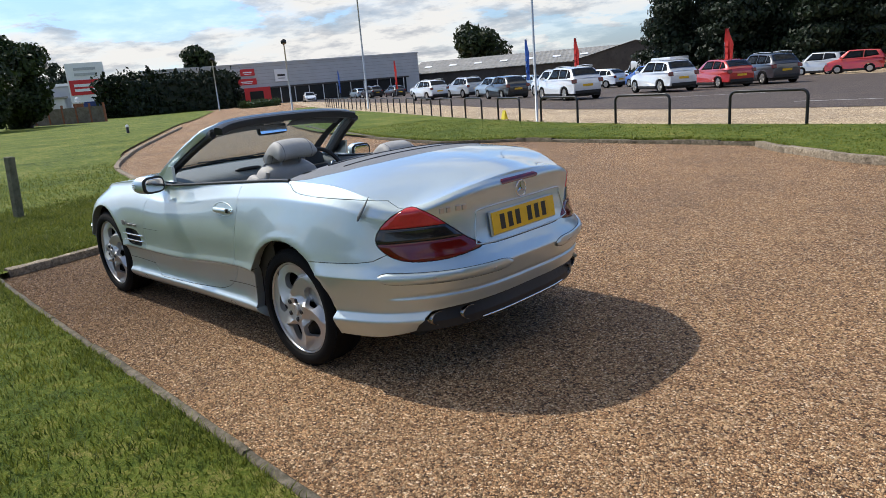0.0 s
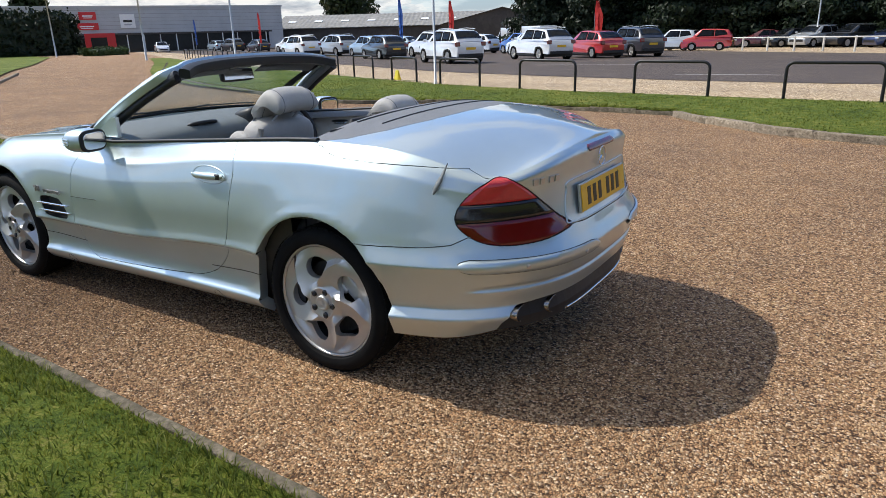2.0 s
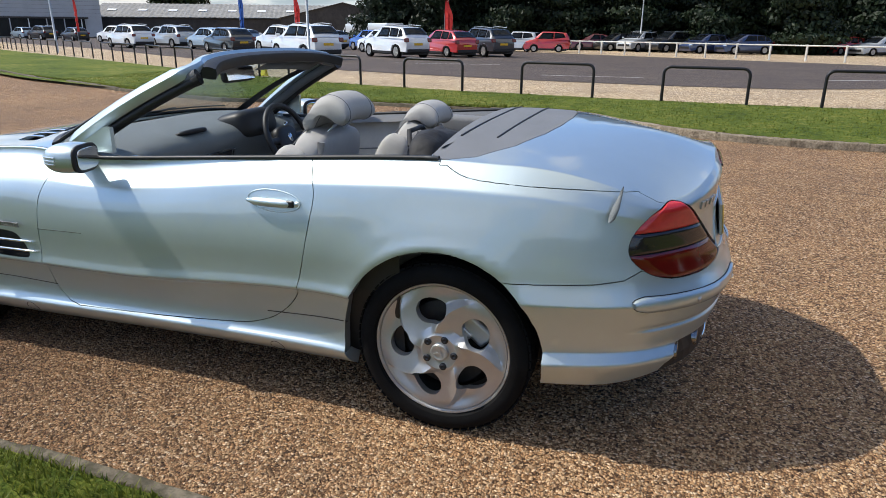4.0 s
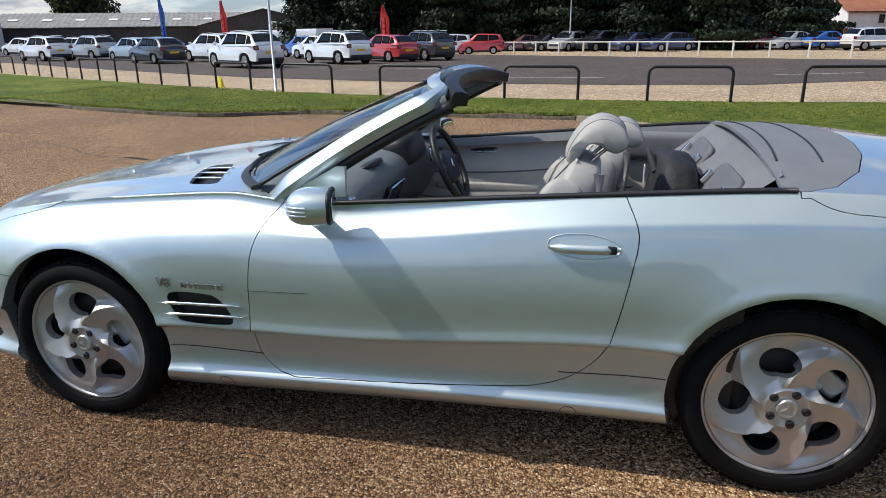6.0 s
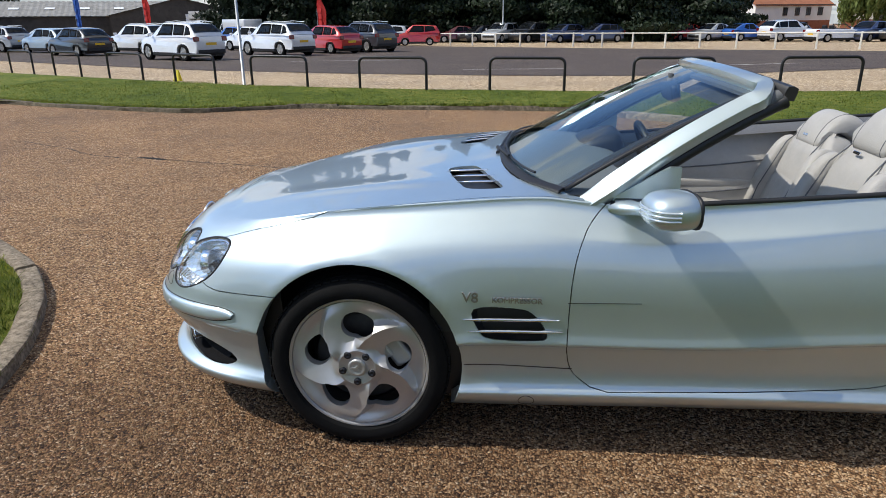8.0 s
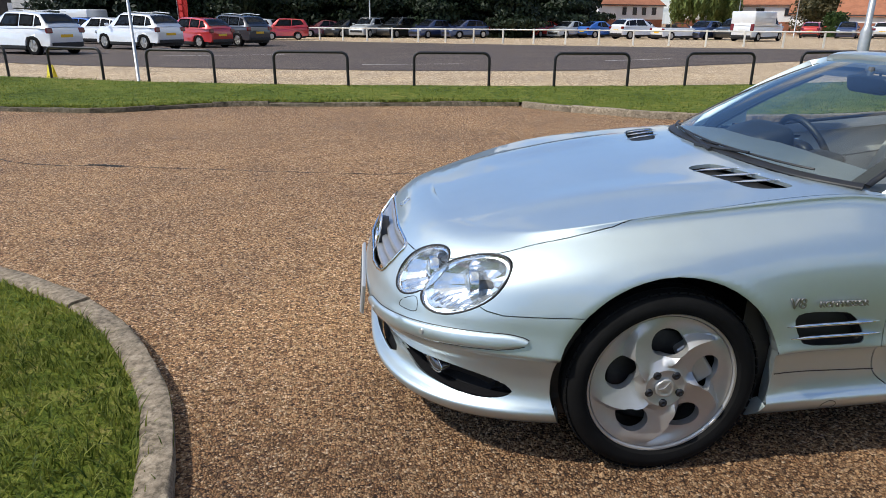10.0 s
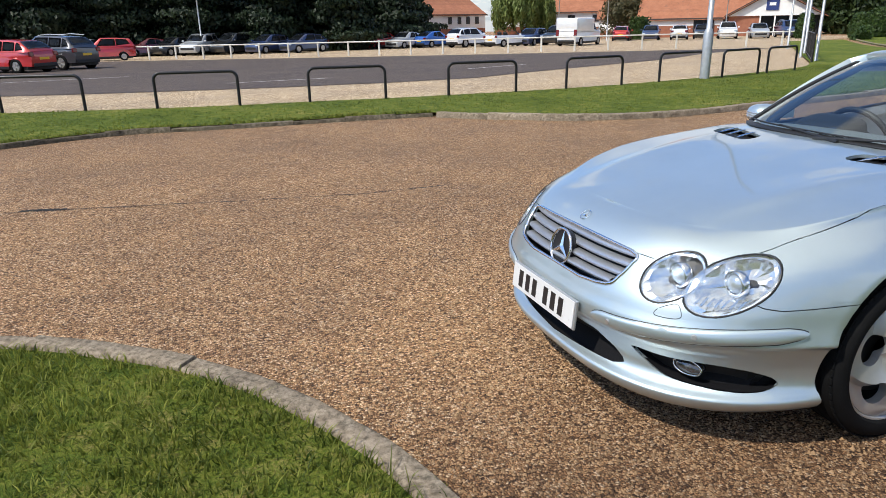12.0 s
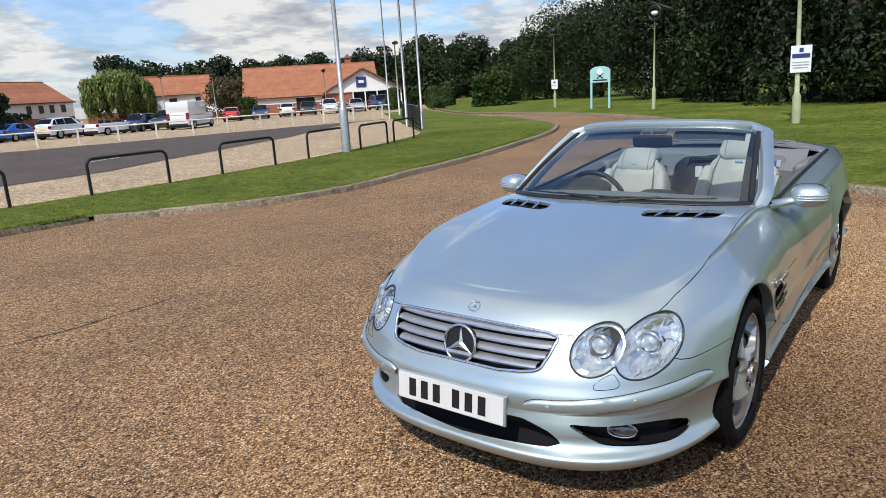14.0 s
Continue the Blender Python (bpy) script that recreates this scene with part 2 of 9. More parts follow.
def tube(bm, points, radius, sides=10, closed=False, caps=True, flat=1.0):
    """A round bar along points; radius may be one number or one for each point."""
    pts = [Vector(p) for p in points]
    k = len(pts)
    rings = []
    up = Vector((0, 0, 1))
    for i, p in enumerate(pts):
        a = pts[(i - 1) % k] if closed or i else pts[0]
        b = pts[(i + 1) % k] if closed or i < k - 1 else pts[-1]
        d = (b - a).normalized()
        side = d.cross(up)
        if side.length < 1e-3:
            side = d.cross(Vector((0, 1, 0)))
        side.normalize()
        top = side.cross(d).normalized()
        r = radius[i] if isinstance(radius, (list, tuple)) else radius
        rings.append([bm.verts.new(p + side * r * math.cos(q) + top * r * flat * math.sin(q)) for q in (2 * math.pi * j / sides for j in range(sides))])
    for i in range(k if closed else k - 1):
        r0, r1 = rings[i], rings[(i + 1) % k]
        for j in range(sides):
            bm.faces.new((r0[j], r0[(j + 1) % sides], r1[(j + 1) % sides], r1[j]))
    if caps and not closed:
        bm.faces.new(rings[0])
        bm.faces.new(rings[-1][::-1])
    return bm


def prism(bm, outline, depth, m=None):
    """A flat outline (x, y) given depth along z from 0, placed by m."""
    m = m or Matrix()
    lo = [bm.verts.new(m @ Vector((x, y, 0))) for x, y in outline]
    hi = [bm.verts.new(m @ Vector((x, y, depth))) for x, y in outline]
    k = len(lo)
    bm.faces.new(lo[::-1])
    bm.faces.new(hi)
    for i in range(k):
        bm.faces.new((lo[i], lo[(i + 1) % k], hi[(i + 1) % k], hi[i]))
    return bm


def lathe(bm, profile, sides=32, m=None, close=False):
    """Turns (radius, height) points about the z axis."""
    m = m or Matrix()
    rings = []
    for r, z in profile:
        rings.append([bm.verts.new(m @ Vector((r * math.cos(q), r * math.sin(q), z))) for q in (2 * math.pi * j / sides for j in range(sides))])
    n = len(rings)
    for i in range(n if close else n - 1):
        a, b = rings[i], rings[(i + 1) % n]
        for j in range(sides):
            bm.faces.new((a[j], a[(j + 1) % sides], b[(j + 1) % sides], b[j]))
    return bm


def grid(bm, fn, nu, nv, closed_u=False):
    """A sheet of quads through fn(u, v), u and v from 0 to 1."""
    rows = [[bm.verts.new(fn(i / (nu if closed_u else nu - 1), j / (nv - 1))) for j in range(nv)] for i in range(nu)]
    for i in range(nu if closed_u else nu - 1):
        a, b = rows[i], rows[(i + 1) % nu]
        for j in range(nv - 1):
            bm.faces.new((a[j], b[j], b[j + 1], a[j + 1]))
    return rows


def curve(points, t, closed=False):
    """A smooth curve through points, t from 0 to 1."""
    k = len(points)
    pos = t * (k if closed else k - 1)
    i = min(int(pos), (k if closed else k - 1) - 1)
    f = pos - i

    def at(j):
        return Vector(points[j % k] if closed else points[max(0, min(k - 1, j))])
    a, b, c, d = at(i - 1), at(i), at(i + 1), at(i + 2)
    return 0.5 * (2 * b + (c - a) * f + (2 * a - 5 * b + 4 * c - d) * f * f + (3 * b - a - 3 * c + d) * f ** 3)


def smooth_line(points, n, closed=False):
    return [curve(points, i / (n if closed else n - 1), closed) for i in range(n)]


def table(rows, x):
    """Smoothly read a short table of (x, value), x rising."""
    if x <= rows[0][0]:
        return rows[0][1]
    if x >= rows[-1][0]:
        return rows[-1][1]
    for i in range(len(rows) - 1):
        (x0, v0), (x1, v1) = rows[i], rows[i + 1]
        if x <= x1:
            s0 = (v1 - rows[i - 1][1]) / (x1 - rows[i - 1][0]) if i else (v1 - v0) / (x1 - x0)
            s1 = (rows[i + 2][1] - v0) / (rows[i + 2][0] - x0) if i + 2 < len(rows) else (v1 - v0) / (x1 - x0)
            h = x1 - x0
            f = (x - x0) / h
            return (2 * f ** 3 - 3 * f * f + 1) * v0 + (f ** 3 - 2 * f * f + f) * h * s0 + (3 * f * f - 2 * f ** 3) * v1 + (f ** 3 - f * f) * h * s1
    return rows[-1][1]


def step(a, b, x):
    f = max(0.0, min(1.0, (x - a) / (b - a)))
    return f * f * (3 - 2 * f)


def fill_flat(bm, outline, z):
    """A flat sheet with that outline; z is a number or a function of x, y."""
    vs = [bm.verts.new((x, y, z(x, y) if callable(z) else z)) for x, y in outline]
    es = [bm.edges.new((vs[i], vs[(i + 1) % len(vs)])) for i in range(len(vs))]
    bmesh.ops.triangle_fill(bm, use_beauty=True, use_dissolve=False, edges=es, normal=(0, 0, 1))
    return vs


def inside(poly, x, y):
    hit, k = False, len(poly)
    for i in range(k):
        x0, y0 = poly[i][0], poly[i][1]
        x1, y1 = poly[(i + 1) % k][0], poly[(i + 1) % k][1]
        if (y0 > y) != (y1 > y) and x < (x1 - x0) * (y - y0) / (y1 - y0) + x0:
            hit = not hit
    return hit

# ---- ground ----
def gz(x, y):
    """The ground: level round the drive, falling gently across the car park."""
    return -0.012 * max(0.0, -13.0 - y)


def surveyed(x, y):
    """Places beyond the lawn strip, turned a little about the drive: all of it on one side, hardly at all on the other."""
    far = math.hypot(x, y - 2.8)
    az = math.degrees(math.atan2(y - 2.8, x))
    q = radians(0.2 + 0.85 * step(-142, -88, az)) * step(13.5, 19.0, far) if az < 20 and az > -178 else 0.0
    dx, dy = x, y - 2.8
    return dx * math.cos(q) - dy * math.sin(q), 2.8 + dx * math.sin(q) + dy * math.cos(q)


GRAVEL = gravel_material("drive_gravel", [(0.0, (0.065, 0.034, 0.017)), (0.28, (0.275, 0.147, 0.067)), (0.55, (0.487, 0.276, 0.132)), (0.8, (0.65, 0.402, 0.208)), (1.0, (0.95, 0.735, 0.49))], 96.0, 0.30, 1.3, darken_bend=True)
PALE_GRAVEL = gravel_material("pale_gravel", [(0.0, (0.29, 0.195, 0.105)), (0.5, (0.60, 0.45, 0.275)), (1.0, (0.84, 0.70, 0.50))], 30.0, 0.25)
ASPHALT = gravel_material("asphalt", [(0.0, (0.065, 0.050, 0.041)), (0.6, (0.130, 0.100, 0.083)), (1.0, (0.22, 0.18, 0.15))], 60.0, 0.3, 0.4)
CONCRETE = stained_material("kerb_concrete", (0.19, 0.145, 0.10), (0.43, 0.355, 0.26), 14.0, 0.9, 1.0, 60.0, dirt=(0.07, 0.055, 0.035), dirt_at=0.52)
MOSSY = stained_material("mossy_concrete", (0.10, 0.08, 0.055), (0.24, 0.20, 0.145), 9.0, dirt=(0.045, 0.04, 0.022), dirt_at=0.48)
LAWN = leaf_material("lawn_turf", (0.045, 0.085, 0.008), (0.16, 0.20, 0.035), 0.05, 0.8)
BLADE = leaf_material("grass_blade", (0.024, 0.052, 0.005), (0.26, 0.275, 0.045), 0.35, 0.6)
WHITE_LINE = material("white_paint_line", (0.6, 0.58, 0.55), 0.8, var=0.25, scale=3)


def turf_material():
    """Mown turf: short blades seen from above, with dry and lush patches and mowing drifts."""
    m = bpy.data.materials.new("mown_turf")
    m.use_nodes = True
    n = Nodes(m.node_tree)
    coord = n.add("ShaderNodeTexCoord").outputs["Object"]
    fine = n.noise(coord, 55.0, 5.0, 0.7)
    mid = n.noise(coord, 7.0, 6.0, 0.75)
    broad = n.noise(coord, 0.45, 4.0, 0.6)
    f = n.math("ADD", n.math("MULTIPLY", fine, 0.30), n.math("ADD", n.math("MULTIPLY", mid, 0.50), n.math("MULTIPLY", broad, 0.25)))
    col = n.ramp(f, [(0.39, (0.018, 0.034, 0.004)), (0.49, (0.072, 0.108, 0.012)), (0.56, (0.140, 0.168, 0.022)), (0.66, (0.30, 0.25, 0.08))])
    p = n.add("ShaderNodeBsdfPrincipled", Roughness=0.85)
    p.inputs["Specular IOR Level"].default_value = 0.15
    n.join(col, p.inputs["Base Color"])
    bn = n.add("ShaderNodeBump", Strength=0.9, Distance=0.03)
    n.join(fine, bn.inputs["Height"])
    n.join(bn.outputs[0], p.inputs["Normal"])
    out = n.add("ShaderNodeOutputMaterial")
    n.join(p.outputs[0], out.inputs[0])
    return m


TURF = turf_material()


def ground_sheet(name, outline, lift, mat, label, category):
    bm = bmesh.new()
    fill_flat(bm, [surveyed(x, y) for x, y in outline], 0.0)
    bmesh.ops.bisect_plane(bm, geom=bm.verts[:] + bm.edges[:] + bm.faces[:], plane_co=(0, -13, 0), plane_no=(0, 1, 0))
    for v in bm.verts:
        v.co.z = gz(v.co.x, v.co.y) + lift
    for f in bm.faces:
        f.normal_update()
        if f.normal.z < 0:
            f.normal_flip()
    ob = new(name, mesh_object(name, bm, mat, False))
    return tagged(ob, label, category, kind="structure")


R = 1800.0
ground_sheet("ground", [(-R, -R), (R, -R), (R, R), (-R, R)], 0.0, GRAVEL, "brown gravel drive with loose stones and worn patches", "ground")

# edges of the drive, each from its far end
ISLAND = [(70, -37.5), (44, -22.0), (35.8, -16.7), (30, -13.2), (19, -6.7), (15.1, -4.6), (12.2, -3.25), (9.5, -2.5), (6.6, -1.9), (5.4, -1.6), (4.7, -1.36), (4.27, -1.13), (4.0, -0.93), (3.7, -0.69), (3.4, -0.35), (3.2, -0.03), (3.03, 0.3), (2.92, 0.66), (2.84, 1.05), (2.81, 1.3)]
NEAR_EDGE = [(2.76, 1.44), (1.6, 1.5), (0.4, 1.54), (-0.9, 1.575), (-2.2, 1.62), (-3.4, 1.64), (-4.5, 1.58)]
REAR_EDGE = [(-5.15, 1.35), (-5.4, 0.85), (-5.68, 0.38), (-6.0, -0.05), (-7.2, -0.85), (-12.0, -2.9), (-18.5, -6.0), (-22.5, -10.0), (-25.5, -14.4), (-29.0, -20.0), (-33.0, -25.6), (-46.0, -38.0)]
FAR_EDGE = [(48, -33.5), (36, -25.3), (22, -15.0), (15.5, -11.4), (12.6, -10.25), (10.6, -9.5), (9.4, -9.07), (8.3, -8.74), (7.2, -8.48), (6.25, -8.33), (5.4, -8.68), (4.5, -8.98), (3.45, -8.9), (2.5, -8.84), (1.0, -8.8), (-0.32, -8.68)]
FAR_EDGE_2 = [(-0.42, -8.55), (-0.95, -8.0), (-1.5, -7.6), (-2.1, -7.15), (-3.2, -6.82), (-4.2, -6.75), (-5.8, -6.95), (-7.5, -7.12), (-10.5, -7.66), (-14.9, -8.85), (-18.05, -10.46), (-20.2, -12.5), (-23.7, -15.9), (-27.5, -20.4), (-34.0, -27.5), (-44.0, -37.0)]
FENCE = [(46.0, -34.0), (36.0, -28.2), (22.7, -21.1), (13.6, -16.2), (9.2, -13.9), (6.9, -12.78), (5.4, -12.32), (4.15, -11.98), (2.6, -11.67), (1.28, -11.58), (-0.3, -11.37), (-1.6, -11.3), (-3.2, -11.22), (-4.5, -11.27), (-5.9, -11.38), (-7.2, -11.56), (-8.6, -11.82), (-10.8, -12.3), (-12.8, -12.9), (-14.6, -13.8), (-16.4, -15.3)]


def flat2(points, n):
    return [(p.x, p.y) for p in smooth_line([(x, y, 0) for x, y in points], n)]


island_line, near_line, rear_line = flat2(ISLAND, 70), flat2(NEAR_EDGE, 30), flat2(REAR_EDGE, 40)
far_line, far_line_2, fence_line = flat2(FAR_EDGE, 60), flat2(FAR_EDGE_2, 60), flat2(FENCE, 80)

lawn_a = island_line + near_line + rear_line + [(-300, -200), (-300, 300), (300, 300), (300, -120)]
ground_sheet("lawn", lawn_a, 0.055, TURF, "mown green lawn with dry patches beside the drive", "lawn")
ground_sheet("lawn_strip", far_line + far_line_2 + [(-39.0, -37.5), (-26.6, -25.4)] + fence_line[::-1], 0.064, TURF, "mown green lawn strip between drive and car park", "lawn")
strip_far = [(64, -50), (34, -34), (23, -26.6), (15, -21.8), (10.4, -19.2), (5.2, -17.4), (1.4, -16.5), (-2.2, -16.1), (-4.8, -16.3), (-7.1, -17.6), (-11.0, -19.4), (-15.3, -21.4), (-20.0, -24.6), (-26.0, -28.0)]
RAIL = [(9.0, -52.5), (-3.0, -44.6), (-10.0, -40.2), (-17.0, -36.4), (-24.0, -33.2), (-31.0, -29.6)]
park_far = [(x + 0.8, y + 2.6) for x, y in RAIL[::-1]] + [(16.0, -56.0), (26.0, -64.0), (90.0, -110.0), (120.0, -80.0)]
ground_sheet("gravel_strip", fence_line + [(-26.6, -25.4), (-39.0, -37.5), (-60, -46), (-60, -66), (90, -120), (120, -80)], 0.012, PALE_GRAVEL, "pale beige gravel beside the car park", "gravel")
ground_sheet("car_park", strip_far + park_far, 0.022, ASPHALT, "grey-brown worn asphalt of a car park", "car park")
for x0, y0, x1, y1 in ((2.0, -19.2, -1.2, -19.4), (-6.5, -21.0, -9.5, -22.3), (5.0, -26.0, 9.5, -25.2)):
    d = Vector((x1 - x0, y1 - y0)).normalized() * 0.05
    ground_sheet("bay_line", [(x0 - d.y, y0 + d.x), (x0 + d.y, y0 - d.x), (x1 + d.y, y1 - d.x), (x1 - d.y, y1 + d.x)], 0.027, WHITE_LINE, "worn white painted parking line", "marking")


# ---- kerbs ----
def kerb(name, line, width, height, length, label, side=1, sink=0.08, jitter=0.006, pieces=True, mat=None):
    """A run of kerb stones along a line; side 1 lies to the left of its direction."""
    rnd = random.Random(len(line))
    top = tagged(new(name), label, "kerb", kind="structure")
    pts = [Vector((x, y)) for x, y in line]
    dist = [0.0]
    for a, b in zip(pts, pts[1:]):
        dist.append(dist[-1] + (b - a).length)

    def at(s):
        s = max(0.0, min(dist[-1], s))
        for i in range(len(pts) - 1):
            if s <= dist[i + 1] + 1e-9:
                f = (s - dist[i]) / max(1e-9, dist[i + 1] - dist[i])
                d = (pts[i + 1] - pts[i]).normalized()
                return pts[i].lerp(pts[i + 1], f), Vector((-d.y, d.x)) * side
    s, joined = 0.0, bmesh.new()
    while s < dist[-1] - 0.05:
        e = min(dist[-1], s + length * rnd.uniform(0.94, 1.06))
        bm = bmesh.new() if pieces else joined
        k = max(2, int((e - s) / 0.09) + 1)
        dz, tilt = rnd.uniform(-jitter, jitter) * 1.5, rnd.uniform(-jitter, jitter)
        rows = []
        for i in range(k):
            p, nrm = at(s + 0.0025 + (e - s - 0.005) * i / (k - 1))
            z0 = gz(p.x, p.y)
            prof = [(0.0, -sink), (0.0, height - 0.014), (0.004, height - 0.004), (0.014, height), (width - 0.012, height + tilt), (width, height - 0.012 + tilt), (width, -sink)]
            rows.append([bm.verts.new((p.x + nrm.x * (o + rnd.uniform(-0.004, 0.004)), p.y + nrm.y * o, z0 + h + dz + rnd.uniform(-0.004, 0.004))) for o, h in prof])
        for a, b in zip(rows, rows[1:]):
            for j in range(len(a) - 1):
                bm.faces.new((a[j], b[j], b[j + 1], a[j + 1]))
        bm.faces.new(rows[0])
        bm.faces.new(rows[-1][::-1])
        bmesh.ops.recalc_face_normals(bm, faces=bm.faces[:])
        if pieces:
            part("kerb_stone", bm, mat or CONCRETE, top, angle=50)
        s = e
    if not pieces:
        part("kerb_stones", joined, mat or CONCRETE, top, angle=50)
    else:
        joined.free()
    return top


def cut_line(line, keep):
    return [p for p in line if keep(*p)]


kerb("near_kerb", near_line, 0.055, 0.06, 0.92, "thin dark weathered edging along the lawn", 1, jitter=0.01, mat=MOSSY)
kerb("island_kerb", cut_line(island_line, lambda x, y: x < 30), 0.115, 0.08, 0.9, "grey stained concrete kerb round a grass island", -1)
kerb("rear_kerb", rear_line, 0.1, 0.10, 0.9, "weathered concrete kerb round the lawn", 1)
kerb("far_kerb", cut_line(far_line, lambda x, y: x < 36), 0.10, 0.072, 0.9, "mossy broken concrete kerb along the lawn strip", -1, jitter=0.016, mat=MOSSY)
kerb("bend_kerb", cut_line(far_line_2, lambda x, y: x > -26), 0.13, 0.095, 0.9, "pale weathered concrete kerb on a bend", -1)

# ---- the roadster ----
roadster = thing("convertible_car", "silver-blue two-seat convertible parked with its roof down on gravel", "car")
WHEEL_X, WHEEL_Z, TYRE_R = 1.28, 0.328, 0.328
X_FRONT, X_REAR = 1.2, -1.3

FRONT_IN = [(0.15, 0.06), (0.18, 0.03), (0.215, 0.02), (0.235, 0.055), (0.27, 0.075), (0.325, 0.060), (0.385, 0.028), (0.42, 0.006), (0.475, 0.004), (0.51, 0.018), (0.56, 0.036), (0.61, 0.064), (0.675, 0.105), (0.725, 0.147), (0.765, 0.198), (0.788, 0.248), (0.80, 0.30)]
SIDE_IN = [(0.15, 0.075), (0.17, 0.05), (0.205, 0.022), (0.238, 0.016), (0.252, 0.03), (0.30, 0.042), (0.40, 0.034), (0.430, 0.024), (0.444, 0.004), (0.452, 0.0035), (0.49, 0.010), (0.55, 0.0125), (0.62, 0.0125), (0.70, 0.018), (0.78, 0.030), (0.85, 0.047), (0.886, 0.058), (0.894, 0.062), (0.902, 0.069), (0.92, 0.085), (0.95, 0.112), (0.97, 0.131)]
SIDE_FRONT_IN = [(0.15, 0.075), (0.17, 0.05), (0.205, 0.022), (0.238, 0.016), (0.252, 0.03), (0.30, 0.042), (0.40, 0.034), (0.430, 0.024), (0.444, 0.004), (0.452, 0.0035), (0.49, 0.010), (0.55, 0.0125), (0.62, 0.0125), (0.70, 0.018), (0.78, 0.030), (0.85, 0.052), (0.90, 0.080), (0.94, 0.118), (0.97, 0.162)]
# below the crease of the rear bumper: undercut, a narrow ledge, and the skirt under it
UNDER_REAR = [(0.26, 0.058), (0.30, 0.038), (0.345, 0.017), (0.356, 0.014), (0.364, 0.018), (0.384, 0.042), (0.395, 0.045), (0.45, 0.032), (0.50, 0.019), (0.55, 0.006), (0.574, 0.0)]
REAR_ROWS = [(0.09, 0.345), (0.102, 0.356), (0.112, 0.364), (0.122, 0.384), (0.15, 0.395), (0.45, 0.574), (0.54, 0.66)]
REAR_IN = [(0.18, 0.08), (0.22, 0.05), (0.30, 0.030), (0.338, 0.026), (0.354, 0.048), (0.40, 0.038), (0.45, 0.022), (0.50, 0.006), (0.56, 0.0), (0.60, 0.006), (0.64, 0.03), (0.675, 0.062), (0.72, 0.082), (0.80, 0.098), (0.88, 0.105), (0.94, 0.10), (0.975, 0.10), (1.0, 0.125)]
BELT = [(-2.27, 1.0), (-2.05, 0.995), (-1.8, 1.0), (-1.5, 1.005), (-1.2, 1.006), (-0.7, 0.972), (-0.2, 0.934), (0.1, 0.912), (0.3, 0.902), (0.5, 0.914), (0.65, 0.924), (0.95, 0.905), (1.31, 0.872), (1.6, 0.835), (1.85, 0.80), (2.0, 0.79), (2.27, 0.785)]
CENTRE = [(-2.27, 0.962), (-2.15, 0.984), (-1.95, 1.034), (-1.64, 1.068), (-1.25, 1.075), (0.6, 0.965), (0.8, 0.948), (1.15, 0.908), (1.52, 0.856), (1.8, 0.81), (1.95, 0.778), (2.077, 0.737), (2.12, 0.72)]


def plan(s):
    """The half outline seen from above at its widest: s 0 front centre, 1 and 2 the ends of the flank, 3 rear centre; with the outward normal."""
    if s < 1:
        n, x0, reach, q, sign = 2.85, X_FRONT, 1.05, math.pi / 2 * s, 1
    elif s <= 2:
        x = X_FRONT + (X_REAR - X_FRONT) * (s - 1)
        return x, 0.9 - 0.018 * math.sin(math.pi * (s - 1)) ** 2, 0.0, 1.0
    else:
        n, x0, reach, q, sign = 3.1, X_REAR, 0.975, math.pi / 2 * (3 - s), -1
    c, d = math.cos(q) ** (2 / n), math.sin(q) ** (2 / n)
    nx, ny = math.cos(q) ** (2 - 2 / n) / reach, math.sin(q) ** (2 - 2 / n) / 0.9
    w = math.hypot(nx, ny)
    return x0 + sign * reach * c, 0.9 * d, sign * nx / w, ny / w


def arch_swell(x, z):
    """The flanks swell a little round the wheels."""
    out = 0.0
    for wx in (WHEEL_X, -WHEEL_X):
        r = math.hypot(x - wx, z - 0.35)
        out += (0.008 * math.exp(-((r - 0.40) / 0.07) ** 2) + 0.009 * math.exp(-((r - 0.375) / 0.022) ** 2)) * step(0.18, 0.34, z)
    return out


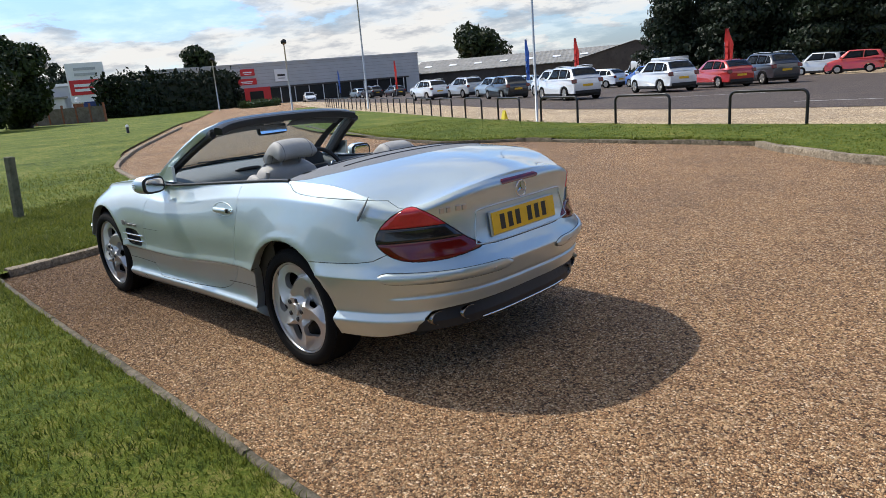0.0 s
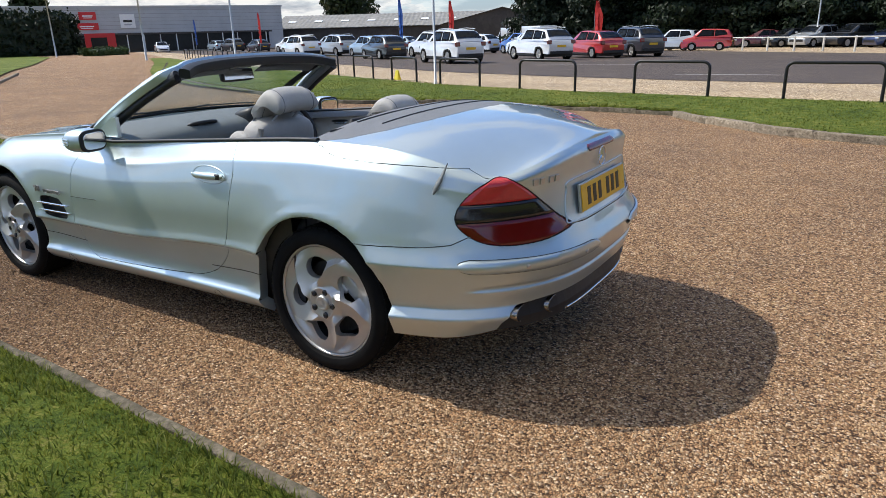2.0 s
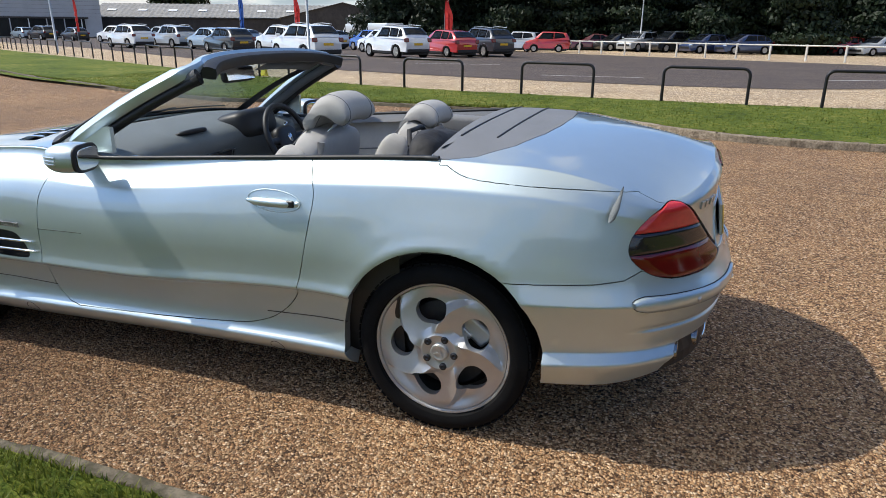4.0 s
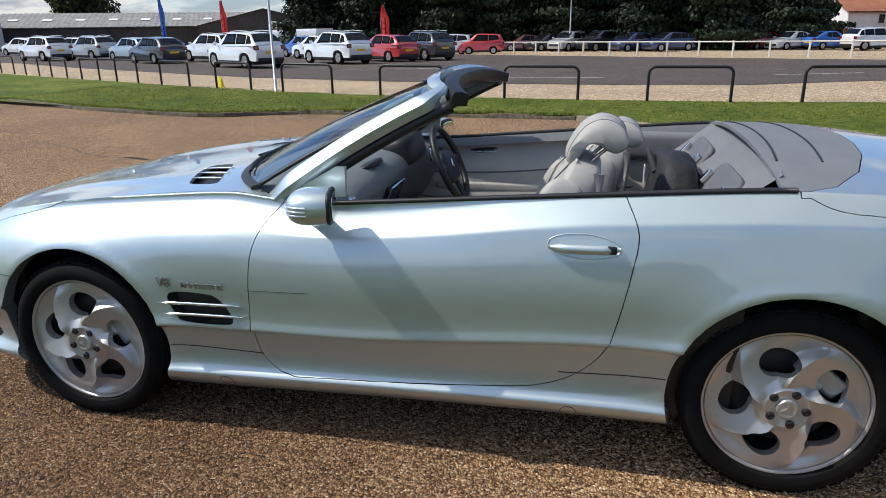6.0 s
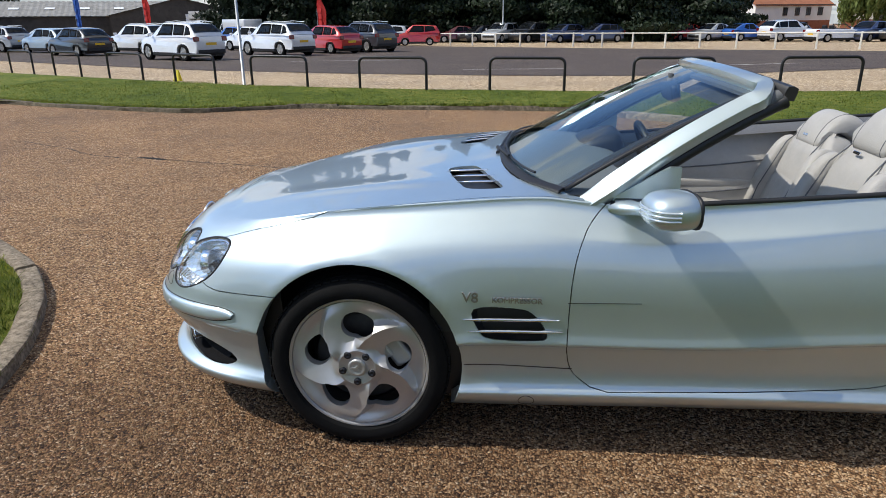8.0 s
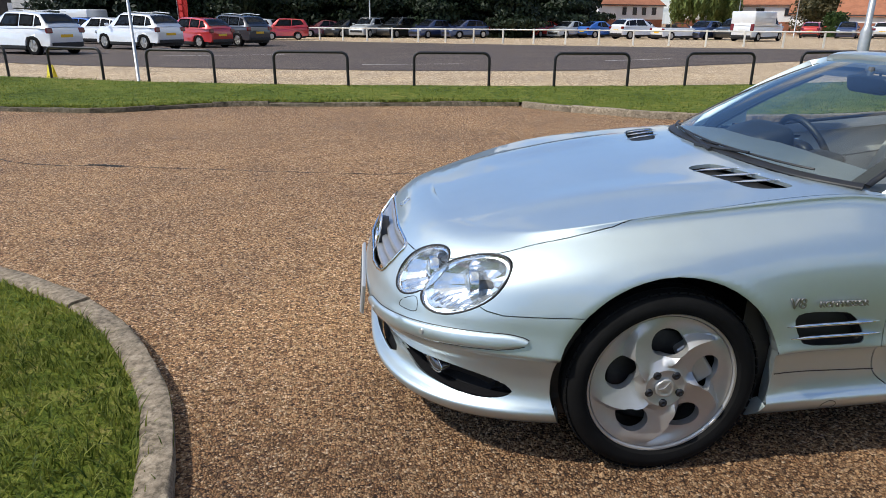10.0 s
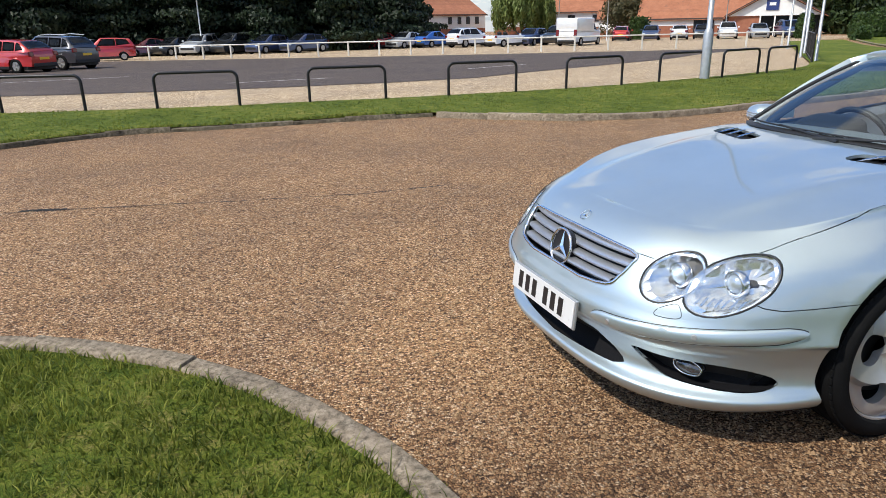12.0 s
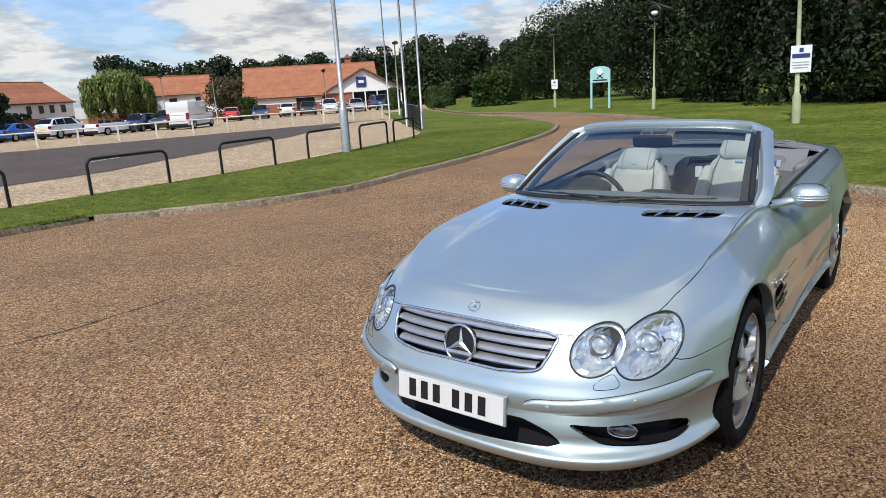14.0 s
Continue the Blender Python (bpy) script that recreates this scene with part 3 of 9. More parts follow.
def flank(s, v):
    """A point of the flank, from the sill (v 0) to the belt line (v 1), right round the car."""
    x, y, nx, ny = plan(s)
    wf = (1 - step(0.35, 1.02, s)) if s < 1.02 else 0.0
    wr = step(1.98, 2.62, s)
    ws = 1 - wf - wr
    wl = step(1.93, 2.1, s)
    bottom = 0.16 * wf + 0.165 * ws + 0.2 * wr + 0.04 * step(1.0, 2.0, s) * ws
    bottom += (0.262 + 0.065 * step(2.25, 2.7, s) - bottom) * wl
    top = table(BELT, x)
    if s < 1:
        top = top * (1 - wf) + 0.777 * wf
    if s > 2:
        # the edge of the boot dips to the lamps and rises again to the middle
        top += 0.065 * step(2.5, 2.95, s) - 0.095 * step(2.05, 2.5, s)
    z = bottom + (top - bottom) * v
    if wl > 0:
        z += (table([(0.0, bottom)] + REAR_ROWS + [(1.0, top)], v) - z) * wl

    def rel(z, low, high):
        """z told in the heights of the profile table."""
        if z <= 0.45:
            return low + (z - bottom) * (0.45 - low) / (0.45 - bottom)
        return 0.45 + (z - 0.45) * (high - 0.45) / (top - 0.45)
    # both creases of the flank rise towards the tail
    h = rel(z, 0.15, 0.97)
    h += 0.042 * step(-0.75, 0.15, x) * math.exp(-((h - 0.88) / 0.09) ** 2) - (0.062 * step(-0.25, 0.8, -x) + 0.045 * step(1.0, 1.7, -x)) * math.exp(-((h - 0.48) / 0.15) ** 2)
    inset = wf * table(FRONT_IN, rel(z, 0.15, 0.80)) + ws * (table(SIDE_IN, h) + (table(SIDE_FRONT_IN, h) - table(SIDE_IN, h)) * step(0.30, 0.75, x)) + wr * table(REAR_IN, rel(z, 0.18, 1.0))
    if wl > 0 and z < 0.66:
        seat_in = ws * table(SIDE_IN, rel(0.66, 0.15, 0.97)) + wr * table(REAR_IN, rel(0.66, 0.18, 1.0))
        out = 0.016 + 0.030 * wr
        low = seat_in - out * (step(0.0, 0.105, 0.66 - z) if z > 0.574 else step(0.0, 0.105, 0.086)) + (table(UNDER_REAR, z) if z < 0.574 else 0.0)
        # the lower half of the bumper stands a little proud behind
        low += (0.008 * math.exp(-((z - 0.4708) / 0.004) ** 2) - 0.004 * (1 - step(0.466, 0.471, z)) * step(0.395, 0.43, z)) * step(2.34, 2.46, s)
        inset += (low - inset) * wl
    inset -= arch_swell(x, z)
    return Vector((x - nx * inset, max(0.0, y - ny * inset), z))


def deck(s, t):
    """The bonnet and boot top, from the belt line (t 0) to the middle (t 1)."""
    p = flank(s, 1.0)
    zc = table(CENTRE, p.x)
    k = 1 - (1 - t) ** (2.3 - 0.8 * step(1.3, 1.9, -p.x))
    z = p.z + (zc - p.z) * k
    y = p.y * (1 - t)
    # two shallow ridges run along the bonnet
    if p.x > 0.5:
        d = y - 0.385 - 0.115 * (2.03 - p.x)
        z += 0.010 * math.exp(-(d / (0.05 if d > 0 else 0.13)) ** 2) * step(0.85, 1.25, p.x) * (1 - step(1.55, 1.92, p.x))
    return Vector((p.x, y, z))


def spread(a, b, n):
    return [a + (b - a) * i / n for i in range(n)]


S_COLS = spread(0, 1, 54) + spread(1, 2, 96) + spread(2, 3, 54) + [3.0]
V_ROWS = [0.0, 0.02, 0.045, 0.07, 0.09, 0.102, 0.112, 0.122, 0.135, 0.15, 0.19, 0.23, 0.262, 0.271, 0.277, 0.284, 0.305] + spread(0.322, 0.45, 18) + [0.45, 0.457] + spread(0.466, 0.82, 15) + spread(0.82, 0.945, 16) + [0.945, 0.96, 0.98, 0.993, 1.0]
T_ROWS = [0.0, 0.007, 0.02, 0.045, 0.075, 0.11, 0.15] + spread(0.2, 0.62, 24) + spread(0.62, 1.0, 8) + [1.0]


def shell():
    """The half shell of the body, left side, with its smooth normals kept on each vertex."""
    bm = bmesh.new()
    side = [[bm.verts.new(flank(s, v)) for v in V_ROWS] for s in S_COLS]
    for a, b in zip(side, side[1:]):
        for j in range(len(V_ROWS) - 1):
            bm.faces.new((a[j], a[j + 1], b[j + 1], b[j]))
    tops = [[side[i][-1]] + [bm.verts.new(deck(s, t)) for t in T_ROWS[1:]] for i, s in enumerate(S_COLS)]
    for i in range(len(S_COLS) - 1):
        for j in range(len(T_ROWS) - 1):
            bm.faces.new((tops[i][j], tops[i][j + 1], tops[i + 1][j + 1], tops[i + 1][j]))
    bmesh.ops.remove_doubles(bm, verts=bm.verts[:], dist=0.0004)
    bm.normal_update()
    bad = [f for f in bm.faces if f.calc_area() < 1e-9]
    bmesh.ops.delete(bm, geom=bad, context="FACES_ONLY")
    bm.normal_update()
    ref = sum(1 if f.normal.dot(f.calc_center_median() - Vector((0, 0, 0.5))) > 0 else -1 for f in bm.faces)
    if ref < 0:
        bmesh.ops.reverse_faces(bm, faces=bm.faces[:])
    bm.normal_update()
    layer = bm.verts.layers.float_vector.new("smooth_normal")
    for v in bm.verts:
        n = v.normal.copy()
        if v.co.y < 0.002:
            n.y = 0
            n.normalize()
        v[layer] = n
    bm.faces.layers.int.new("panel")
    return bm


def cut(bm, outline, view, panel, keep=None, only=None, closed=True):
    """Cuts the shell along an outline seen along view ('x', 'y', 'z' or a turn about z in degrees) and marks the faces within it."""
    if view == "y":
        u_dir, v_dir, w = Vector((1, 0, 0)), Vector((0, 0, 1)), Vector((0, 1, 0))
    elif view == "z":
        u_dir, v_dir, w = Vector((1, 0, 0)), Vector((0, 1, 0)), Vector((0, 0, 1))
    else:
        a = radians(view)
        w = Vector((math.cos(a), math.sin(a), 0))
        u_dir, v_dir = Vector((-math.sin(a), math.cos(a), 0)), Vector((0, 0, 1))
    layer = bm.faces.layers.int["panel"]
    k = len(outline)

    def ok(f):
        return f.normal.dot(w) > 0.05 and (keep is None or keep(f.calc_center_median())) and (only is None or f[layer] in only)
    for i in range(k if closed else k - 1):
        p, q = outline[i], outline[(i + 1) % k]
        d2 = Vector((q[0] - p[0], q[1] - p[1]))
        if d2.length < 1e-6:
            continue
        lo_u, hi_u = min(p[0], q[0]) - 0.002, max(p[0], q[0]) + 0.002
        lo_v, hi_v = min(p[1], q[1]) - 0.002, max(p[1], q[1]) + 0.002
        near = []
        for f in bm.faces:
            us = [v.co.dot(u_dir) for v in f.verts]
            if min(us) > hi_u or max(us) < lo_u:
                continue
            vs = [v.co.dot(v_dir) for v in f.verts]
            if min(vs) > hi_v or max(vs) < lo_v or not ok(f):
                continue
            near.append(f)
        if not near:
            continue
        geom = list({g for f in near for g in (*f.verts, *f.edges, f)})
        d3 = u_dir * d2.x + v_dir * d2.y
        co = u_dir * p[0] + v_dir * p[1]
        bmesh.ops.bisect_plane(bm, geom=geom, dist=0.0003, plane_co=co, plane_no=d3.cross(w).normalized())
    bm.normal_update()
    count = 0
    if closed:
        for f in bm.faces:
            if ok(f):
                c = f.calc_center_median()
                if inside(outline, c.dot(u_dir), c.dot(v_dir)):
                    f[layer] = panel
                    count += 1
    return count


def pts2(points, n, closed=True):
    return [(p.x, p.y) for p in smooth_line([(a, b, 0) for a, b in points], n, closed)]


def circle(cx, cy, rx, ry, n=28, turn=0.0):
    c, s = math.cos(radians(turn)), math.sin(radians(turn))
    return [(cx + rx * math.cos(q) * c - ry * math.sin(q) * s, cy + rx * math.cos(q) * s + ry * math.sin(q) * c) for q in (2 * math.pi * i / n for i in range(n))]


WING, DOOR, BONNET, BOOT, BUMPER_F, BUMPER_R, GONE, CABIN, LAMP_F, LAMP_R, GRILLE, INTAKE, FOG, VENT, DIFFUSER, HOOD_VENT, TONNEAU_PANEL = range(17)
LOUVRE = [(1.0, 0.31), (0.988, 0.282), (0.968, 0.271), (0.904, 0.279), (0.875, 0.334), (0.836, 0.454), (0.795, 0.56), (0.782, 0.605), (0.79, 0.62), (0.829, 0.623), (0.905, 0.60), (0.94, 0.53), (0.976, 0.42)]
HOOD_EDGE = [(0.50, 0.735), (0.75, 0.716), (0.95, 0.720), (1.14, 0.736), (1.32, 0.734), (1.55, 0.718), (1.70, 0.69), (1.81, 0.668), (1.95, 0.60)]


TAIL_LAMP = [(0.986, 0.900), (1.06, 0.868), (1.154, 0.795), (1.236, 0.726), (1.312, 0.674), (1.249, 0.655), (1.135, 0.641), (0.995, 0.642), (0.899, 0.661), (0.834, 0.699), (0.803, 0.742), (0.813, 0.789), (0.856, 0.838), (0.912, 0.876)]


def body():
    bm = shell()
    # the cabin, from the scuttle to behind the seats
    cabin = pts2([(0.80, -0.3), (0.80, 0.0), (0.785, 0.3), (0.71, 0.55), (0.50, 0.722)], 18, False) + [(a, flank(1 + (X_FRONT - a) / (X_FRONT - X_REAR), 1.0).y - 0.003) for a in (0.44, 0.3, 0.15, 0.0, -0.15, -0.3, -0.45, -0.6, -0.75, -0.9, -1.05, -1.2)] + [(-1.20, 0.72), (-1.20, 0.0), (-1.20, -0.3)]
    cover = [(-1.20, -0.3), (-1.20, 0.0), (-1.20, 0.72), (-1.235, 0.768), (-1.27, 0.765), (-1.36, 0.72), (-1.46, 0.58), (-1.53, 0.38), (-1.56, 0.2), (-1.57, 0.0), (-1.57, -0.3)]
    cut(bm, cabin, "z", CABIN)
    cut(bm, cover, "z", TONNEAU_PANEL, only=(WING,))
    bonnet = [(0.80, -0.3)] + pts2([(0.80, 0.0), (0.785, 0.3), (0.71, 0.55), (0.50, 0.722)], 16, False) + pts2(HOOD_EDGE, 24, False) + [(2.02, 0.51), (2.08, 0.44), (2.3, 0.40), (2.3, -0.3)]
    cut(bm, bonnet, "z", BONNET, keep=lambda c: c.z > 0.66, only=(WING,))
    cut(bm, [(-0.3, 0.3), (0.6, 0.3), (0.6, 0.672), (0.40, 0.684), (-0.3, 0.69)], 0, BUMPER_F, keep=lambda c: c.x > 1.9 and c.y < 0.47, only=(WING, BONNET))
    boot_side = pts2([(-1.235, 1.02), (-1.28, 0.99), (-1.36, 0.961), (-1.52, 0.951), (-1.66, 0.947), (-1.8, 0.941), (-1.93, 0.925), (-2.03, 0.904)], 26, False) + [(-2.4, 0.89), (-2.4, 1.3), (-1.235, 1.3)]
    cut(bm, boot_side, "y", BOOT, keep=lambda c: c.x < -1.2 and c.z > 0.88, only=(WING,))
    layer = bm.faces.layers.int["panel"]
    for f in bm.faces:
        c = f.calc_center_median()
        if f[layer] == WING and c.x < -1.245 and c.z > table([(-2.4, 0.89), (-2.03, 0.904), (-1.93, 0.925), (-1.8, 0.941), (-1.66, 0.947), (-1.52, 0.951), (-1.36, 0.961), (-1.28, 0.99)], c.x):
            f[layer] = BOOT
    # seen from behind, u runs towards the right flank
    boot_back = [(0.3, 1.1), (0.3, 0.665), (-0.25, 0.665), (-0.36, 0.675), (-0.42, 0.69), (-0.50, 0.79), (-0.60, 0.87), (-0.66, 0.90), (-0.68, 1.1)]
    cut(bm, boot_back, 180, BOOT, keep=lambda c: c.x < -1.9 and c.z > 0.6, only=(WING, BOOT))
    # tail lamp, seen from the rear quarter
    tail = pts2(TAIL_LAMP, 44)
    cut(bm, tail, 135, LAMP_R, keep=lambda c: c.x < -1.6 and c.z > 0.5, only=(WING, BOOT))
    bumper_r = [(-1.4, 0.636), (-1.6, 0.640), (-1.8, 0.648), (-1.89, 0.658), (-1.94, 0.684), (-2.0, 0.672), (-2.5, 0.665), (-2.5, 0.0), (-1.4, 0.0)]
    cut(bm, bumper_r, "y", BUMPER_R, keep=lambda c: c.x < -1.4, only=(WING,))
    for f in bm.faces:
        c = f.calc_center_median()
        if f[bm.faces.layers.int["panel"]] == WING and c.x < -2.02 and c.z < 0.67:
            f[bm.faces.layers.int["panel"]] = BUMPER_R
    # door
    door = pts2([(0.39, 0.97), (0.44, 0.90), (0.50, 0.825), (0.535, 0.72), (0.547, 0.56), (0.547, 0.42), (0.525, 0.33), (0.46, 0.275)], 26, False) + pts2([(0.40, 0.262), (0.0, 0.275), (-0.36, 0.301), (-0.50, 0.322), (-0.61, 0.37), (-0.70, 0.46), (-0.74, 0.58), (-0.775, 0.75), (-0.79, 0.87), (-0.75, 0.965)], 34, False) + [(-0.70, 1.1), (0.36, 1.1)]
    cut(bm, door, "y", DOOR, only=(WING,))
    # nose
    bumper_f = [(1.4, 0.592), (1.58, 0.587), (1.71, 0.577), (1.81, 0.571), (1.86, 0.578), (1.905, 0.60), (1.95, 0.66), (2.0, 0.69), (2.5, 0.70), (2.5, 0.0), (1.4, 0.0)]
    cut(bm, bumper_f, "y", BUMPER_F, keep=lambda c: c.x > 1.4, only=(WING,))
    for f in bm.faces:
        c = f.calc_center_median()
        if f[layer] == WING and c.x > 2.0 and c.z < 0.70 and c.y < 0.35:
            f[layer] = BUMPER_F
    cut(bm, circle(0.675, 0.635, 0.090, 0.100, 36), 0, LAMP_F, keep=lambda c: c.x > 1.5, only=(WING, BUMPER_F, BONNET))
    cut(bm, circle(0.53, 0.637, 0.086, 0.085, 32), 0, LAMP_F, keep=lambda c: c.x > 1.5, only=(WING, BUMPER_F, BONNET))
    grille = [(-0.3, 0.695), (0.0, 0.695)] + pts2([(0.2, 0.694), (0.33, 0.689), (0.388, 0.677), (0.388, 0.65), (0.37, 0.60), (0.327, 0.560), (0.19, 0.548)], 22, False) + [(0.0, 0.546), (-0.3, 0.546)]
    cut(bm, grille, 0, GRILLE, keep=lambda c: c.x > 1.8, only=(WING, BUMPER_F, BONNET))
    intake = [(-0.3, 0.365), (0.0, 0.365), (0.28, 0.358), (0.36, 0.31), (0.41, 0.263), (0.37, 0.248), (0.0, 0.236), (-0.3, 0.236)]
    cut(bm, intake, 0, INTAKE, keep=lambda c: c.x > 1.8, only=(BUMPER_F,))
    fog = pts2([(0.456, 0.352), (0.56, 0.349), (0.684, 0.350), (0.755, 0.328), (0.785, 0.285), (0.757, 0.253), (0.64, 0.256), (0.53, 0.276)], 36)
    cut(bm, fog, 0, FOG, keep=lambda c: c.x > 1.5, only=(BUMPER_F,))
    # exhaust cut-out under the rear bumper
    diff = [(0.3, 0.10), (0.3, 0.402), (-0.30, 0.400), (-0.50, 0.398), (-0.60, 0.390), (-0.65, 0.366), (-0.672, 0.33), (-0.675, 0.1)]
    cut(bm, diff, 180, DIFFUSER, keep=lambda c: c.x < -1.98, only=(BUMPER_R,))
    # side vent and bonnet louvres
    vent = pts2([(0.865, 0.57), (0.72, 0.575), (0.665, 0.555), (0.625, 0.50), (0.62, 0.47), (0.66, 0.462), (0.80, 0.465), (0.845, 0.49)], 36)
    cut(bm, vent, "y", VENT, only=(WING,))
    louvre = pts2(LOUVRE, 40)
    cut(bm, louvre, "z", HOOD_VENT, only=(BONNET,))
    for wx in (WHEEL_X, -WHEEL_X):
        cut(bm, circle(wx, 0.343, 0.372, 0.372, 48), "y", GONE, keep=lambda c: c.y > 0.5)
    return bm


def split_normals(me, smooth):
    """Sets the kept smooth normals on faces that follow the surface, flat ones on the turned-in edges."""
    out = []
    for poly in me.polygons:
        for li in poly.loop_indices:
            n = smooth[me.loops[li].vertex_index]
            out.append(n if n is not None and n.dot(poly.normal) > 0.5 else poly.normal)
    me.polygons.foreach_set("use_smooth", [True] * len(me.polygons))
    me.normals_split_custom_set([tuple(n) for n in out])


def panel_mesh(bm, ids, name, mat, sides=(1,), gap=0.0018, lip=0.014, deep=None):
    """A body panel out of the shell: a fine gap at its border and an edge turned in."""
    layer, nl = bm.faces.layers.int["panel"], bm.verts.layers.float_vector["smooth_normal"]
    faces = [f for f in bm.faces if f[layer] in ids]
    chosen = set(faces)
    verts = list({v for f in faces for v in f.verts})
    index = {v: i for i, v in enumerate(verts)}
    co = [v.co.copy() for v in verts]
    nr = [Vector(v[nl]).normalized() for v in verts]
    pull = [Vector() for _ in verts]
    border = []
    for f in faces:
        for loop in f.loops:
            e = loop.edge
            if sum(1 for g in e.link_faces if g in chosen) == 1:
                a, b = loop.vert, loop.link_loop_next.vert
                if a.co.y < 0.003 and b.co.y < 0.003:
                    continue
                ia, ib = index[a], index[b]
                border.append((ia, ib))
                into = f.normal.cross(b.co - a.co)
                if into.length > 1e-9:
                    into.normalize()
                    pull[ia] += into
                    pull[ib] += into
    for i, p in enumerate(pull):
        if p.length > 1e-6:
            co[i] = co[i] + p.normalized() * gap
    polys = [[index[v] for v in f.verts] for f in faces]
    extra = {}
    for ia, ib in border:
        for i in (ia, ib):
            if i not in extra:
                extra[i] = len(co)
                depth = deep(co[i]) if deep else lip
                co.append(co[i] - nr[i] * depth)
                nr.append(None)
        polys.append([ib, ia, extra[ia], extra[ib]])
    all_co, all_poly, all_nr = [], [], []
    for sgn in sides:
        base = len(all_co)
        all_co += [(c.x, c.y * sgn, c.z) for c in co]
        all_nr += [None if n is None else Vector((n.x, n.y * sgn, n.z)) for n in nr]
        all_poly += [[base + i for i in (p if sgn > 0 else p[::-1])] for p in polys]
    me = bpy.data.meshes.new(name)
    me.from_pydata(all_co, [], all_poly)
    me.update()
    me.materials.append(mat)
    split_normals(me, all_nr)
    return me


def arch_depth(c):
    for wx in (WHEEL_X, -WHEEL_X):
        if abs(math.hypot(c.x - wx, c.z - 0.343) - 0.372) < 0.012:
            return 0.05
    return 0.014


skin = body()
for sgn in (1, -1):
    mesh_part("wing", panel_mesh(skin, (WING,), "wing", PAINT, (sgn,), deep=arch_depth), roadster)
    mesh_part("door", panel_mesh(skin, (DOOR,), "door", PAINT, (sgn,)), roadster)
bonnet_part = mesh_part("bonnet", panel_mesh(skin, (BONNET,), "bonnet", PAINT, (1, -1)), roadster)
mesh_part("boot_lid", panel_mesh(skin, (BOOT,), "boot_lid", PAINT, (1, -1)), roadster)
bumper_front = mesh_part("front_bumper", panel_mesh(skin, (BUMPER_F,), "front_bumper", PAINT, (1, -1), deep=arch_depth), roadster)
bumper_rear = mesh_part("rear_bumper", panel_mesh(skin, (BUMPER_R,), "rear_bumper", PAINT, (1, -1), deep=arch_depth), roadster)
mesh_part("tonneau_cover", panel_mesh(skin, (TONNEAU_PANEL,), "tonneau_cover", TONNEAU, (1, -1)), roadster, "dark grey soft roof cover")


# ---- parts fixed to the body ----
from mathutils.bvhtree import BVHTree

SURFACE = BVHTree.FromBMesh(shell())
ORIGIN = Vector((0, 0, 0))


def on(view, u, v, lift=0.0):
    """The place on the left half of the body at (u, v) of a view, and its normal."""
    if view == "y":
        start, w = Vector((u, 3, v)), Vector((0, 1, 0))
    elif view == "z":
        start, w = Vector((u, v, 3)), Vector((0, 0, 1))
    else:
        a = radians(view)
        w = Vector((math.cos(a), math.sin(a), 0))
        start = w * 5 + Vector((-math.sin(a), math.cos(a), 0)) * u + Vector((0, 0, v))
    hit, nrm, _, _ = SURFACE.ray_cast(start, -w)
    if hit is None:
        hit, nrm, _, _ = SURFACE.find_nearest(start - w * 3)
    if nrm.dot(w) < 0:
        nrm = -nrm
    return hit + nrm * lift, nrm


def patch(view, outline, lift, thick, mat, name, parent, label="", inner=None, mirror=False, bulge=0.0):
    """A plate that follows the body within an outline, with a turned edge; inner: rings shrunk towards the middle."""
    cx, cy = sum(p[0] for p in outline) / len(outline), sum(p[1] for p in outline) / len(outline)
    bm = bmesh.new()
    rings = []
    for k, f in enumerate((1.0, 0.995, 0.9, 0.7, 0.45, 0.2)):
        ring = []
        for u, v in outline:
            p, n = on(view, cx + (u - cx) * f, cy + (v - cy) * f)
            up = (lift - thick) if k == 0 else lift + bulge * (1 - f * f)
            ring.append(bm.verts.new(p + n * up))
        rings.append(ring)
    k = len(outline)
    for a, b in zip(rings, rings[1:]):
        for i in range(k):
            bm.faces.new((a[i], a[(i + 1) % k], b[(i + 1) % k], b[i]))
    bm.faces.new(rings[-1])
    if mirror:
        bmesh.ops.scale(bm, vec=(1, -1, 1), verts=bm.verts[:])
    bmesh.ops.recalc_face_normals(bm, faces=bm.faces[:])
    return part(name, bm, mat, parent, label, angle=40)


def both(make):
    for side in (1, -1):
        make(side)


def flip(bm, side):
    if side < 0:
        bmesh.ops.scale(bm, vec=(1, -1, 1), verts=bm.verts[:])
        bmesh.ops.reverse_faces(bm, faces=bm.faces[:])
    return bm


# dark inner body behind the gaps and openings
def inner_body(bm):
    rows = []
    for s in [i / 14 * 3 for i in range(15)]:
        row = []
        for v in (0.03, 0.15, 0.4, 0.6, 0.75, 0.88):
            p = flank(s, v)
            inw = 0.055
            x, y, nx, ny = plan(s)
            row.append(Vector((p.x - nx * inw, max(0.0, p.y - ny * inw), p.z)))
        rows.append(row)
    return rows


